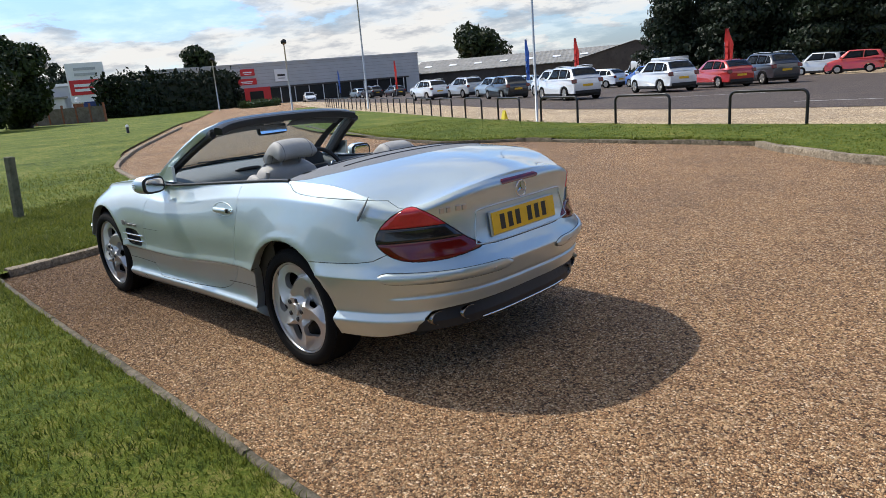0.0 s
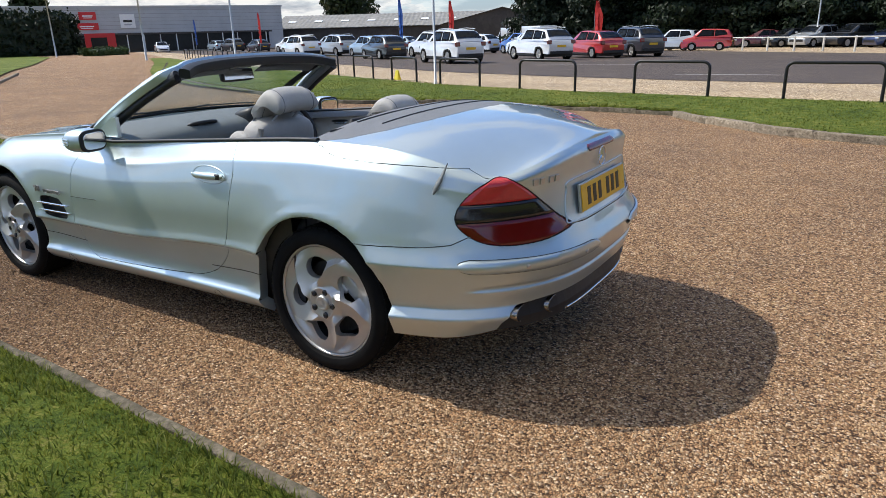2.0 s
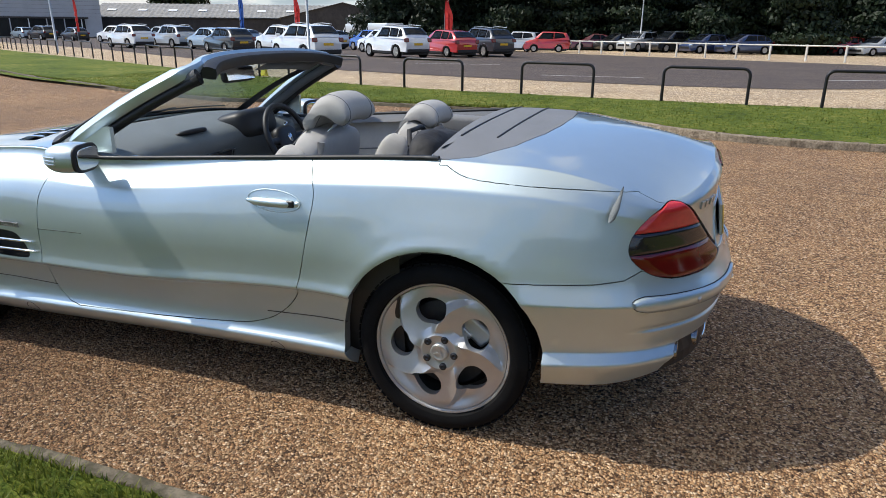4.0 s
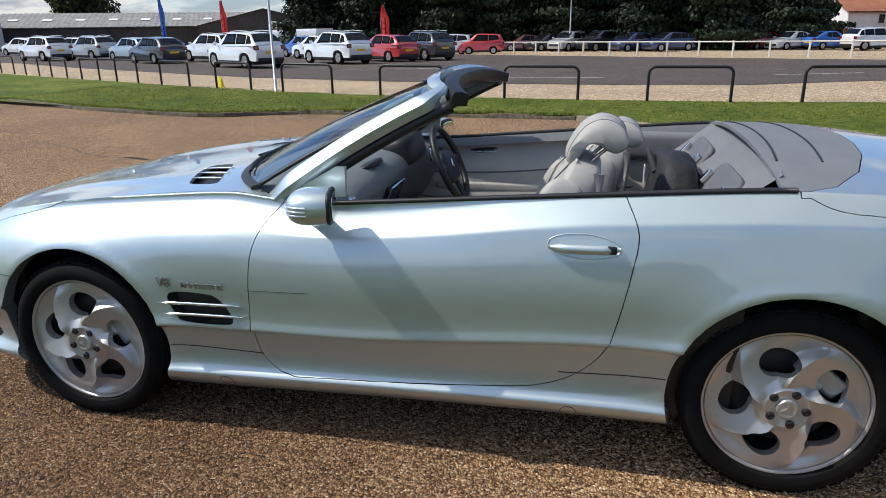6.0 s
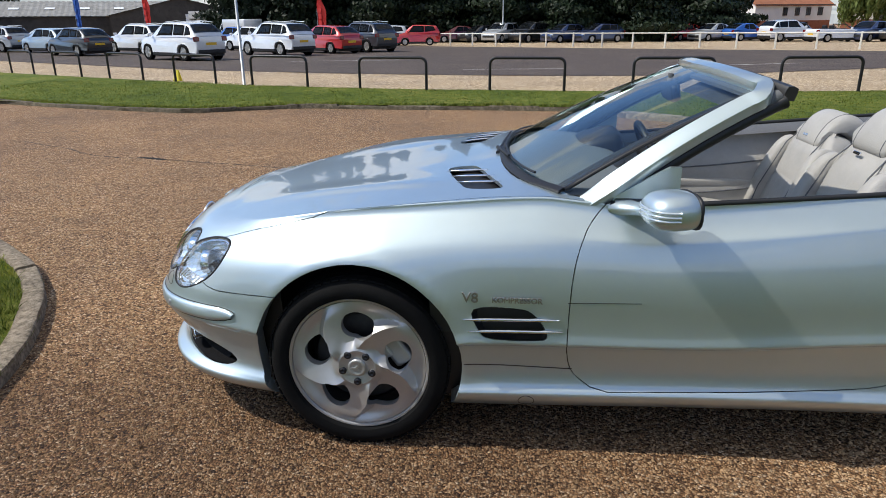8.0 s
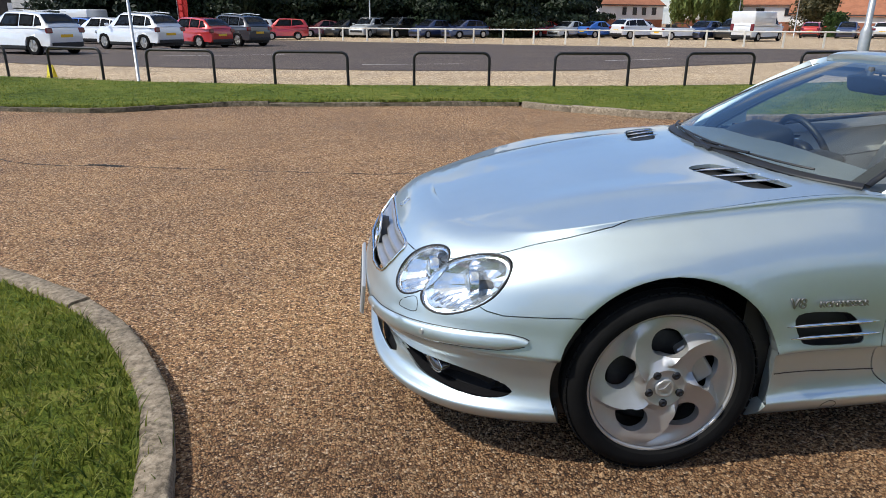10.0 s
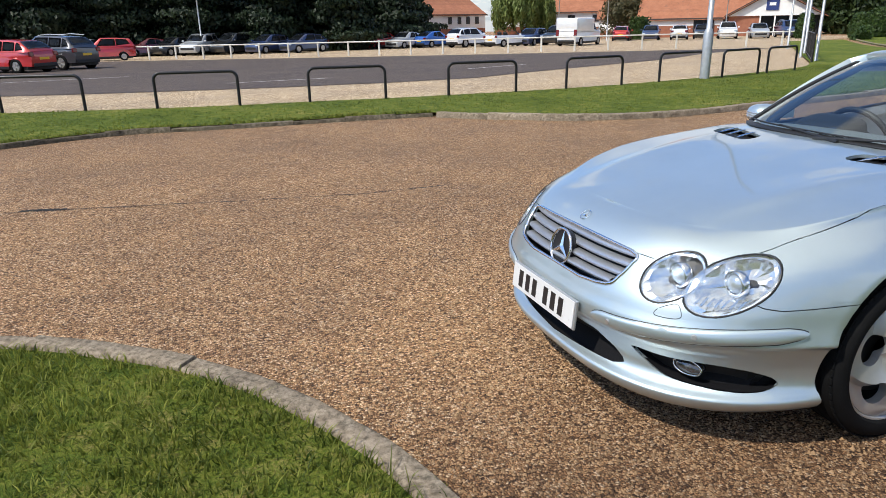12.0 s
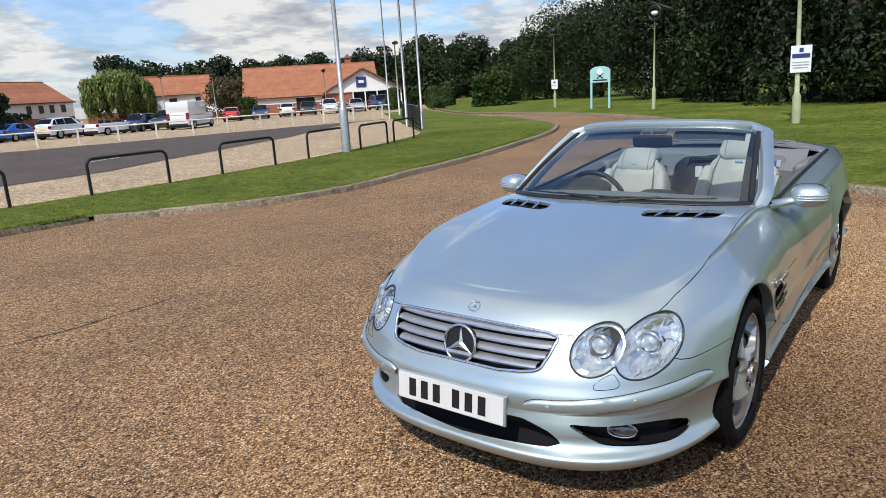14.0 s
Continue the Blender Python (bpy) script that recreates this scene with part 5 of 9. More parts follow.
# letters of the boot model badge as plain bars; the wing badge is written out
def badge_bars(side, widths, u0, v, view, h):
    u = u0
    for w in widths:
        bm = bmesh.new()
        if w > 0:
            p, n = on(view, u, v)
            q = n.to_track_quat("Z", "Y").to_matrix().to_4x4()
            box(bm, (w, h, 0.006), Matrix.Translation(p + n * 0.003) @ q, 0.0015)
            part("badge_bar", flip(bm, side), ALLOY, roadster, "chrome badge bar")
        else:
            bm.free()
        u += abs(w) + 0.008


badge_bars(1, (0.024, 0.022, -0.012, 0.026, 0.026), -0.515, 0.868, 180, 0.026)


def lettering(text, m, height, mat, name, parent, depth=0.003, label=""):
    c = bpy.data.curves.new(name, "FONT")
    c.body, c.size, c.extrude = text, height, depth
    c.bevel_depth = 0.0006
    tmp = bpy.data.objects.new(name, c)
    scene.collection.objects.link(tmp)
    me = bpy.data.meshes.new_from_object(tmp.evaluated_get(bpy.context.evaluated_depsgraph_get()))
    bpy.data.objects.remove(tmp)
    me.name = name
    me.materials.clear()
    me.materials.append(mat)
    ob = new(name, me)
    ob.parent = parent
    ob.matrix_local = m
    return tagged(ob, label)


def wing_badge(side):
    p, _ = on("y", 0.905, 0.600)
    y = (p.y + 0.004) * side
    turn = pose(0, 0, 0, 90, 0, 180) if side > 0 else pose(0, 0, 0, 90, 0, 0)
    x_v, x_k = (0.905, 0.805) if side > 0 else (0.644, 0.72)
    lettering("V8", Matrix.Translation((x_v, y, 0.600)) @ turn, 0.05, STEEL, "wing_badge", roadster, label="chrome engine badge")
    lettering("KOMPRESSOR", Matrix.Translation((x_k, y + 0.001 * side, 0.602)) @ turn, 0.027, STEEL, "wing_badge", roadster, label="chrome engine badge")


both(wing_badge)


# bumper strips, sill steps, vents
def bumper_strip(side):
    for name, view, pts, parent in (("front_strip", 0, [(0.315, 0.440), (0.45, 0.447), (0.62, 0.463), (0.76, 0.480), (0.842, 0.491)], bumper_front), ("rear_strip", 180, [(-0.19, 0.560), (-0.38, 0.561), (-0.56, 0.565), (-0.70, 0.571), (-0.795, 0.578)], bumper_rear)):
        line = smooth_line([(a, b, 0) for a, b in pts], 30)
        outline = []
        for i, p in enumerate(line):
            outline.append((p.x, p.y + 0.026 * min(1.0, (i + 0.6) / 4, (29 - i + 0.6) / 4) ** 0.5))
        for i, p in list(enumerate(line))[::-1]:
            outline.append((p.x, p.y - 0.026 * min(1.0, (i + 0.6) / 4, (29 - i + 0.6) / 4) ** 0.5))
        bm = bmesh.new()
        k = len(line)
        rings = []
        for f, lift in ((1.0, -0.004), (1.0, 0.004), (0.8, 0.010), (0.4, 0.012), (0.0, 0.012), (-0.4, 0.012), (-0.8, 0.010), (-1.0, 0.004), (-1.0, -0.004)):
            ring = []
            for i, p in enumerate(line):
                w = 0.026 * min(1.0, (i + 0.4) / 3.5, (29 - i + 0.4) / 3.5) ** 0.5
                q, n = on(view, p.x, p.y + f * w)
                ring.append(bm.verts.new(q + n * lift))
            rings.append(ring)
        for a, b in zip(rings, rings[1:]):
            for i in range(k - 1):
                bm.faces.new((a[i], a[i + 1], b[i + 1], b[i]))
        bmesh.ops.recalc_face_normals(bm, faces=bm.faces[:])
        part(name, flip(bm, side), PAINT, parent, "painted bumper strip", angle=45)
        for i, fr in enumerate((0.18, 0.62)):
            p = line[int(fr * 29)]
            q, n = on(view, p.x, p.y)
            bm = bmesh.new()
            lathe(bm, [(0.0, 0.0165), (0.008, 0.0165), (0.0085, 0.013), (0.0105, 0.013), (0.0105, 0.0)], 16, Matrix.Translation(q) @ n.to_track_quat("Z", "Y").to_matrix().to_4x4())
            part("parking_sensor", flip(bm, side), ALLOY, parent, "round parking sensor")
        bm = bmesh.new()
        for f in (1.0, -1.0):
            row = []
            for i, p in enumerate(line):
                w = 0.026 * min(1.0, (i + 0.4) / 3.5, (29 - i + 0.4) / 3.5) ** 0.5
                q, n = on(view, p.x, p.y + f * (w + 0.0015))
                row.append(q + n * 0.0005)
            tube(bm, row, 0.0018, 5)
        part("strip_gap", flip(bm, side), BLACK, parent)


both(bumper_strip)


def side_vent(side):
    vent = new("side_vent")
    vent.parent = roadster
    tagged(vent, "wing vent with two silver fins")
    bm = bmesh.new()
    out = pts2([(0.865, 0.57), (0.72, 0.575), (0.665, 0.555), (0.625, 0.50), (0.62, 0.47), (0.66, 0.462), (0.80, 0.465), (0.845, 0.49)], 30)
    a = [bm.verts.new(on("y", u, v)[0] - Vector((0, 0.002, 0))) for u, v in out]
    b = [bm.verts.new(on("y", 0.74 + (u - 0.74) * 0.9, 0.515 + (v - 0.515) * 0.85)[0] - Vector((0, 0.04, 0))) for u, v in out]
    for i in range(30):
        bm.faces.new((a[i], a[(i + 1) % 30], b[(i + 1) % 30], b[i]))
    bm.faces.new(b)
    part("vent_cavity", flip(bm, side), BLACK, vent)
    for v, x0, x1 in ((0.536, 0.905, 0.578), (0.494, 0.885, 0.565)):
        bm = bmesh.new()
        line = [on("y", x0 + (x1 - x0) * i / 16, v + 0.003 * i / 16) for i in range(17)]
        rad = [0.0075 * max(0.15, min(1.0, i / 3, (16 - i) / 3)) for i in range(17)]
        tube(bm, [q + Vector((0, 0.006, 0)) for q, _ in line], rad, 8, flat=0.9)
        part("vent_fin", flip(bm, side), CHROME, vent, "silver vent fin", smooth=True)


both(side_vent)


def bonnet_louvre(side):
    lv = new("bonnet_louvre")
    lv.parent = roadster
    tagged(lv, "bonnet air outlet with silver slats")
    bm = bmesh.new()
    vs = [bm.verts.new(on("z", u, v)[0] - Vector((0, 0, 0.03))) for u, v in ((1.03, 0.25), (0.93, 0.64), (0.76, 0.64), (0.87, 0.25))]
    bm.faces.new(vs)
    part("louvre_back", flip(bm, side), BLACK, lv)
    for x0, y0, x1, y1 in ((1.006, 0.341, 0.842, 0.371), (0.980, 0.434, 0.812, 0.463), (0.952, 0.522, 0.788, 0.548)):
        bm = bmesh.new()
        line = [on("z", x0 + (x1 - x0) * j / 10, y0 + (y1 - y0) * j / 10)[0] + Vector((0, 0, 0.002)) for j in range(11)]
        tube(bm, line, [0.0085 * max(0.25, min(1, j / 3, (10 - j) / 3)) for j in range(11)], 8, flat=0.6)
        part("louvre_slat", flip(bm, side), CHROME, lv, smooth=True)


both(bonnet_louvre)


def front_intakes():
    bm = bmesh.new()
    rows = []
    for i in range(33):
        y = -0.72 + 1.44 * i / 32
        row = []
        for v in (0.205, 0.30, 0.385):
            p, _ = on(0, min(abs(y), 0.79), v)
            row.append(bm.verts.new((p.x - 0.05 - 0.05 * (abs(y) / 0.72) ** 3, y, v)))
        rows.append(row)
    for a, b in zip(rows, rows[1:]):
        for j in range(2):
            bm.faces.new((a[j], a[j + 1], b[j + 1], b[j]))
    part("intake_mesh", bm, MESH_BLACK, bumper_front, "black intake mesh")
    for side in (1, -1):
        bm = bmesh.new()
        fog = pts2([(0.456, 0.352), (0.56, 0.349), (0.684, 0.350), (0.755, 0.328), (0.785, 0.285), (0.757, 0.253), (0.64, 0.256), (0.53, 0.276)], 30)
        a = [bm.verts.new(on(0, u, v)[0] - Vector((0.004, 0.003, 0))) for u, v in fog]
        b = [bm.verts.new(on(0, 0.62 + (u - 0.62) * 0.96, 0.305 + (v - 0.305) * 0.9)[0] - Vector((0.075, 0.02, 0))) for u, v in fog]
        for i in range(30):
            bm.faces.new((a[i], a[(i + 1) % 30], b[(i + 1) % 30], b[i]))
        bm.faces.new(b)
        part("fog_lamp_recess", flip(bm, side), MESH_BLACK, bumper_front, "black recess round the fog lamp")
        p, _ = on(0, 0.605, 0.312)
        bm = bmesh.new()
        m = Matrix.Translation((p.x - 0.025, p.y, p.z)) @ pose(0, 0, 0, 0, 90, 22)
        lathe(bm, [(0.0, 0.018), (0.02, 0.016), (0.032, 0.008), (0.036, 0.0), (0.036, -0.03)], 26, m @ Matrix.Diagonal((0.8, 1.5, 1, 1)))
        part("fog_lamp", flip(bm, side), FOG_GLASS, bumper_front, "clear oval fog lamp", smooth=True)
        bm = bmesh.new()
        tube(bm, [m @ Vector((0.029 * math.cos(q), 0.054 * math.sin(q), 0.004)) for q in (2 * math.pi * i / 24 for i in range(24))], 0.004, 6, True)
        part("fog_lamp_ring", flip(bm, side), CHROME, bumper_front, smooth=True)


FOG_GLASS = material("fog_lamp_glass", (0.10, 0.10, 0.11), 0.12, 0.6, 0.3, 40, coat=1.0)
MESH_BLACK = material("intake_mesh", (0.006, 0.006, 0.007), 0.75, var=0.4, scale=160, fine=220, spec=0.15)
front_intakes()


STEEL_TIP = material("burnished_tip", (0.30, 0.29, 0.28), 0.25, 1.0, 0.2, 20)


def exhausts(side):
    for y in (0.565, 0.415):
        bm = bmesh.new()
        m = Matrix.Translation((on(180, -y, 0.42)[0].x + 0.056, y, 0.342)) @ pose(0, 0, 0, 0, -90, 0) @ Matrix.Diagonal((0.62, 0.93, 1, 1))
        lathe(bm, [(0.049, -0.07), (0.050, 0.02), (0.053, 0.025), (0.057, 0.022), (0.058, -0.14)], 32, m)
        part("exhaust_pipe", flip(bm, side), STEEL_TIP, bumper_rear, "oval chrome exhaust tip", smooth=True)
        bm = bmesh.new()
        lathe(bm, [(0.0, -0.04), (0.051, -0.04)], 24, m)
        part("exhaust_bore", flip(bm, side), BLACK, bumper_rear)


both(exhausts)
bm = bmesh.new()
rows = []
for i in range(29):
    y = -0.68 + 1.36 * i / 28
    row = []
    for v in (0.29, 0.33, 0.41):
        p, _ = on(180, -min(abs(y), 0.72), max(v, 0.35))
        row.append(bm.verts.new((min(p.x, -1.9) + 0.05, y, v)))
    rows.append(row)
for a, b in zip(rows, rows[1:]):
    for j in range(2):
        bm.faces.new((a[j], b[j], b[j + 1], a[j + 1]))
part("rear_valance", bm, BLACK, bumper_rear, "black rear valance")
bm = bmesh.new()
tube(bm, [Vector((on(180, -min(abs(y), 0.72), 0.35)[0].x + 0.05, y, 0.300)) for y in [-0.35 + 0.70 * i / 20 for i in range(21)]], 0.006, 8)
part("valance_trim", bm, CHROME, bumper_rear, "thin bright valance trim", smooth=True)


def door_handle(side):
    h = new("door_handle")
    h.parent = roadster
    tagged(h, "silver grab handle in an oval recess")
    bm = bmesh.new()
    out = circle(-0.625, 0.826, 0.115, 0.038, 36, 2)
    rings = []
    for f, d in ((1.0, 0.0006), (0.96, -0.002), (0.8, -0.010), (0.5, -0.018), (0.15, -0.02)):
        rings.append([bm.verts.new(on("y", -0.625 + (u + 0.625) * f, 0.826 + (v - 0.826) * f)[0] + Vector((0, d + 0.0022, 0))) for u, v in out])
    for a, b in zip(rings, rings[1:]):
        for i in range(36):
            bm.faces.new((a[i], a[(i + 1) % 36], b[(i + 1) % 36], b[i]))
    bm.faces.new(rings[-1])
    part("handle_recess", flip(bm, side), HANDLE_SHADE, h, smooth=True)
    bm = bmesh.new()
    line = []
    for i in range(17):
        f = i / 16
        q, n = on("y", -0.515 - 0.22 * f, 0.822 + 0.004 * f)
        line.append(q + Vector((0, 0.010 + 0.014 * math.sin(math.pi * min(1, max(0, f))) ** 0.5, 0)))
    tube(bm, line, [0.016 * max(0.45, min(1.0, (i + 1) / 4, (17 - i) / 4)) for i in range(17)], 12, flat=1.0)
    part("grip", flip(bm, side), PAINT, h, smooth=True)
    bm = bmesh.new()
    q, n = on("y", -0.70, 0.826)
    box(bm, (0.05, 0.014, 0.026), Matrix.Translation(q + Vector((0, 0.024, 0))), 0.006, 3)
    part("grip_key_cover", flip(bm, side), INK, h, "dark key cover")
    bm = bmesh.new()
    tube(bm, [on("y", u, v)[0] + Vector((0, 0.001, 0)) for u, v in out], 0.002, 6, True)
    part("recess_rim", flip(bm, side), PAINT, h, smooth=True)


HANDLE_SHADE = PAINT
both(door_handle)


def seam(points, name="panel_gap", r=0.0022, mat=None, view="y", side=1, lift=0.0):
    bm = bmesh.new()
    tube(bm, [on(view, u, v)[0] + on(view, u, v)[1] * lift for u, v in points], r, 5)
    part(name, flip(bm, side), mat or BLACK, roadster)


for side in (1, -1):
    # joints of the sill, under the door and ahead of it
    seam([(0.90 - 0.375 * i / 20, 0.352 - 0.012 * i / 20) for i in range(21)], side=side)
    seam([(-0.56 - 0.36 * i / 20, 0.376 + 0.02 * i / 20) for i in range(21)], side=side)
    for x in (0.68, -0.60):
        seam([(p[0], p[1]) for p in circle(x, 0.215 + (0.02 if x < 0 else 0), 0.028, 0.026, 21)], r=0.0014, side=side)
    # black line painting the shade of a crease that fades on the door
    seam([(0.552 - 0.24 * i / 12, 0.600 + 0.004 * i / 12) for i in range(13)], "door_crease", 0.0014, BLACK, side=side)
    # aerial fin on the rear wing
bm = bmesh.new()
tube(bm, [Vector((-1.828, 0.800, 0.852)), Vector((-1.834, 0.798, 0.868)), Vector((-1.842, 0.782, 0.895)), Vector((-1.850, 0.762, 0.926)), Vector((-1.857, 0.742, 0.960))], [0.006, 0.013, 0.013, 0.007, 0.002], 10, flat=0.6)
part("antenna", bm, DASH, roadster, "short grey aerial fin on the rear wing", smooth=True)
# washer cover beside the headlight
for side in (1, -1):
    seam([(a, b) for a, b in pts2([(0.555, 0.540), (0.595, 0.562), (0.62, 0.53), (0.61, 0.515), (0.56, 0.512), (0.545, 0.52)], 30)], r=0.0013, view=0, side=side, lift=0.0002)


# ---- windscreen and cabin ----
SCREEN_BASE = [(0.78, 0.0, 0.958), (0.755, 0.31, 0.954), (0.685, 0.54, 0.947), (0.555, 0.70, 0.938)]
SCREEN_TOP = [(-0.005, 0.0, 1.305), (-0.02, 0.25, 1.302), (-0.055, 0.45, 1.288), (-0.115, 0.575, 1.262)]


def screen(u, v):
    """The windscreen: u from one side to the other, v from the scuttle up."""
    f = abs(u * 2 - 1)
    a, b = curve(SCREEN_BASE, f), curve(SCREEN_TOP, f)
    p = a.lerp(b, v)
    out = 0.022 * math.sin(math.pi * v)
    p += Vector((0.55, 0, 0.83)) * out
    if u < 0.5:
        p.y = -p.y
    return p


ws = new("windscreen")
ws.parent = roadster
tagged(ws, "raked windscreen in a silver frame")
bm = bmesh.new()
grid(bm, lambda u, v: screen(0.03 + 0.94 * u, 0.01 + 0.95 * v), 41, 21)
glass_pane = part("glass", bm, GLASS, ws, "clear tinted glass", smooth=True)
glass_pane.visible_shadow = False


def frame_section(p, d, out, w, t):
    side = d.cross(out).normalized()
    return [p + side * w * a + out * t * b for a, b in ((-0.5, 0.2), (-0.42, 0.5), (0.0, 0.62), (0.42, 0.5), (0.5, 0.2), (0.5, -0.5), (0.0, -0.6), (-0.5, -0.5))]


def sweep(bm, pts, outs, widths, thick):
    rings = []
    for i, p in enumerate(pts):
        d = (pts[min(i + 1, len(pts) - 1)] - pts[max(i - 1, 0)]).normalized()
        o = (outs[i] - d * outs[i].dot(d)).normalized()
        rings.append([bm.verts.new(q) for q in frame_section(p, d, o, widths[i], thick)])
    for a, b in zip(rings, rings[1:]):
        for j in range(8):
            bm.faces.new((a[j], a[(j + 1) % 8], b[(j + 1) % 8], b[j]))
    bm.faces.new(rings[0][::-1])
    bm.faces.new(rings[-1])
    bmesh.ops.recalc_face_normals(bm, faces=bm.faces[:])


def pillar_point(v):
    """The middle of the left pillar, v from the wing (below 0) to the header (1)."""
    p = Vector((0.475, 0.745, 0.925)).lerp(Vector((-0.118, 0.602, 1.272)), v) + Vector((0.25, 0.1, 0.83)) * 0.022 * math.sin(math.pi * max(0, v))
    return p - Vector((0.0, 0.055, 0.022)) * (1 - step(-0.13, 0.14, v))


# pillars and header bent out of one painted hoop
half = [(pillar_point(-0.13 + 1.03 * i / 18), Vector((0.30, 0.62, 0.72)), 0.080 - 0.016 * i / 18 - 0.02 * (1 - step(0, 5, i))) for i in range(19)]
half += [(screen(u, 1.0), Vector((0.25, 0.62 * step(0.75, 1.0, u), 1.0)), 0.056) for u in (0.935, 0.89, 0.84, 0.78, 0.72, 0.66, 0.60, 0.54, 0.5)]
hoop = half + [(Vector((p.x, -p.y, p.z)), Vector((o.x, -o.y, o.z)), w) for p, o, w in half[-2::-1]]
bm = bmesh.new()
sweep(bm, smooth_line([p for p, _, _ in hoop], 150), smooth_line([o for _, o, _ in hoop], 150), [v.x for v in smooth_line([(w, 0, 0) for _, _, w in hoop], 150)], 0.038)
part("frame", bm, PAINT, ws, "painted windscreen frame", angle=50)

for side in (1, -1):
    pts = [pillar_point(-0.13 + 1.12 * i / 20) for i in range(21)]
    bm = bmesh.new()
    tube(bm, [p + Vector((-0.018, -0.022, -0.026)) for p in pts[2:]], 0.026, 10)
    part("pillar_lining", flip(bm, side), LEATHER_DARK, ws, "dark grey pillar lining", smooth=True)
    bm = bmesh.new()
    seal = [p + Vector((-0.035, -0.012, -0.040)) for p in pts]
    tube(bm, seal, [0.021] * 20 + [0.024], 10)
    part("pillar_seal", flip(bm, side), BLACK, ws, "black rubber door seal", smooth=True)
    bm = bmesh.new()
    tube(bm, [screen(0.5 + 0.484, v / 16) + Vector((0.004, 0.0, 0.004)) for v in range(17)], 0.015, 6, flat=0.5)
    part("glass_seal", flip(bm, side), BLACK, ws, smooth=True)
    bm = bmesh.new()
    grid(bm, lambda u, v: screen(0.925 + 0.05 * u, 0.01 + 0.95 * v) + Vector((-0.003, 0, -0.004)), 4, 21)
    part("glass_border", flip(bm, side), BLACK, ws, "black printed glass border", smooth=True)
bm = bmesh.new()
pts = [screen(0.02 + 0.96 * i / 30, 1.0) + Vector((-0.062, 0, -0.014)) for i in range(31)]
sweep(bm, pts, [Vector((-0.2, 0, 1.0))] * 31, [0.06] * 31, 0.042)
part("header_seal", bm, BLACK, ws, "black rubber header seal", angle=40)
bm = bmesh.new()
pts = [screen(0.06 + 0.88 * i / 30, 1.0) + Vector((-0.01, 0, -0.034)) for i in range(31)]
sweep(bm, pts, [Vector((0, 0, 1.0))] * 31, [0.12] * 31, 0.018)
part("header_lining", bm, LEATHER_DARK, ws, "grey header lining", angle=40)
for side in (1, -1):
    bm = bmesh.new()
    grid(bm, lambda u, v: screen(0.58 + 0.30 * u, 0.97 - 0.17 * v) + Vector((-0.045 - 0.03 * v, 0, -0.028)), 8, 4)
    ext = bmesh.ops.solidify(bm, geom=bm.faces[:], thickness=0.014)
    part("sun_visor", flip(bm, side), LEATHER_DARK, ws, "grey folded sun visor", angle=40)
bm = bmesh.new()
pts = [screen(0.02 + 0.96 * i / 40, 0.0) + Vector((0.012, 0, 0.0)) for i in range(41)]
sweep(bm, pts, [Vector((0.4, 0, 1.0))] * 41, [0.035] * 41, 0.010)
part("scuttle", bm, BLACK, ws, "black scuttle panel", angle=40)
for y0, y1, lift in ((-0.55, 0.08, 0.02), (0.5, -0.05, 0.02)):
    bm = bmesh.new()
    line = []
    for i in range(13):
        y = y0 + (y1 - y0) * i / 12
        p = screen(0.5 + y / 1.45, 0.012 + 0.022 * (1 - i / 12))
        line.append(p + Vector((0.012, 0, 0.010)))
    tube(bm, line, 0.006, 6, flat=0.7)
    part("wiper_blade", bm, BLACK, ws, "black wiper blade")
    bm = bmesh.new()
    p0 = screen(0.5 + y1 / 1.45, -0.02) + Vector((0.022, 0, 0.002))
    tube(bm, [p0, line[6] + Vector((0.010, 0, 0.006))], [0.009, 0.005], 8)
    part("wiper_arm", bm, BLACK, ws, "black wiper arm")


def pillow(bm, size, m, e1=0.5, e2=0.5, nu=28, nv=16):
    """A rounded cushion: a superellipsoid of that full size."""
    def sg(v, e):
        return math.copysign(abs(v) ** e, v)

    def fn(u, v):
        a, b = 2 * math.pi * u, math.pi * (v - 0.5)
        return m @ Vector((size[0] / 2 * sg(math.cos(b), e1) * sg(math.cos(a), e2), size[1] / 2 * sg(math.cos(b), e1) * sg(math.sin(a), e2), size[2] / 2 * sg(math.sin(b), e1)))
    grid(bm, fn, nu, nv, True)
    bmesh.ops.remove_doubles(bm, verts=bm.verts[:], dist=0.0005)
    bmesh.ops.recalc_face_normals(bm, faces=bm.faces[:])
    return bm


# rear-view mirror
bm = bmesh.new()
pillow(bm, (0.035, 0.245, 0.075), pose(0.10, 0.0, 1.205, 0, 12, 0), 0.35, 0.35)
part("rear_view_mirror", bm, BLACK, ws, "black interior mirror", smooth=True)
bm = bmesh.new()
box(bm, (0.002, 0.22, 0.058), pose(0.081, 0, 1.2095, 0, 12, 0))
part("mirror_face", bm, MIRROR, ws)
bm = bmesh.new()
tube(bm, [(0.105, 0, 1.22), (0.10, 0, 1.275)], 0.012, 8)
box(bm, (0.09, 0.16, 0.03), pose(0.03, 0, 1.272, 0, 20, 0), 0.01)
part("mirror_stem", bm, LEATHER_DARK, ws)


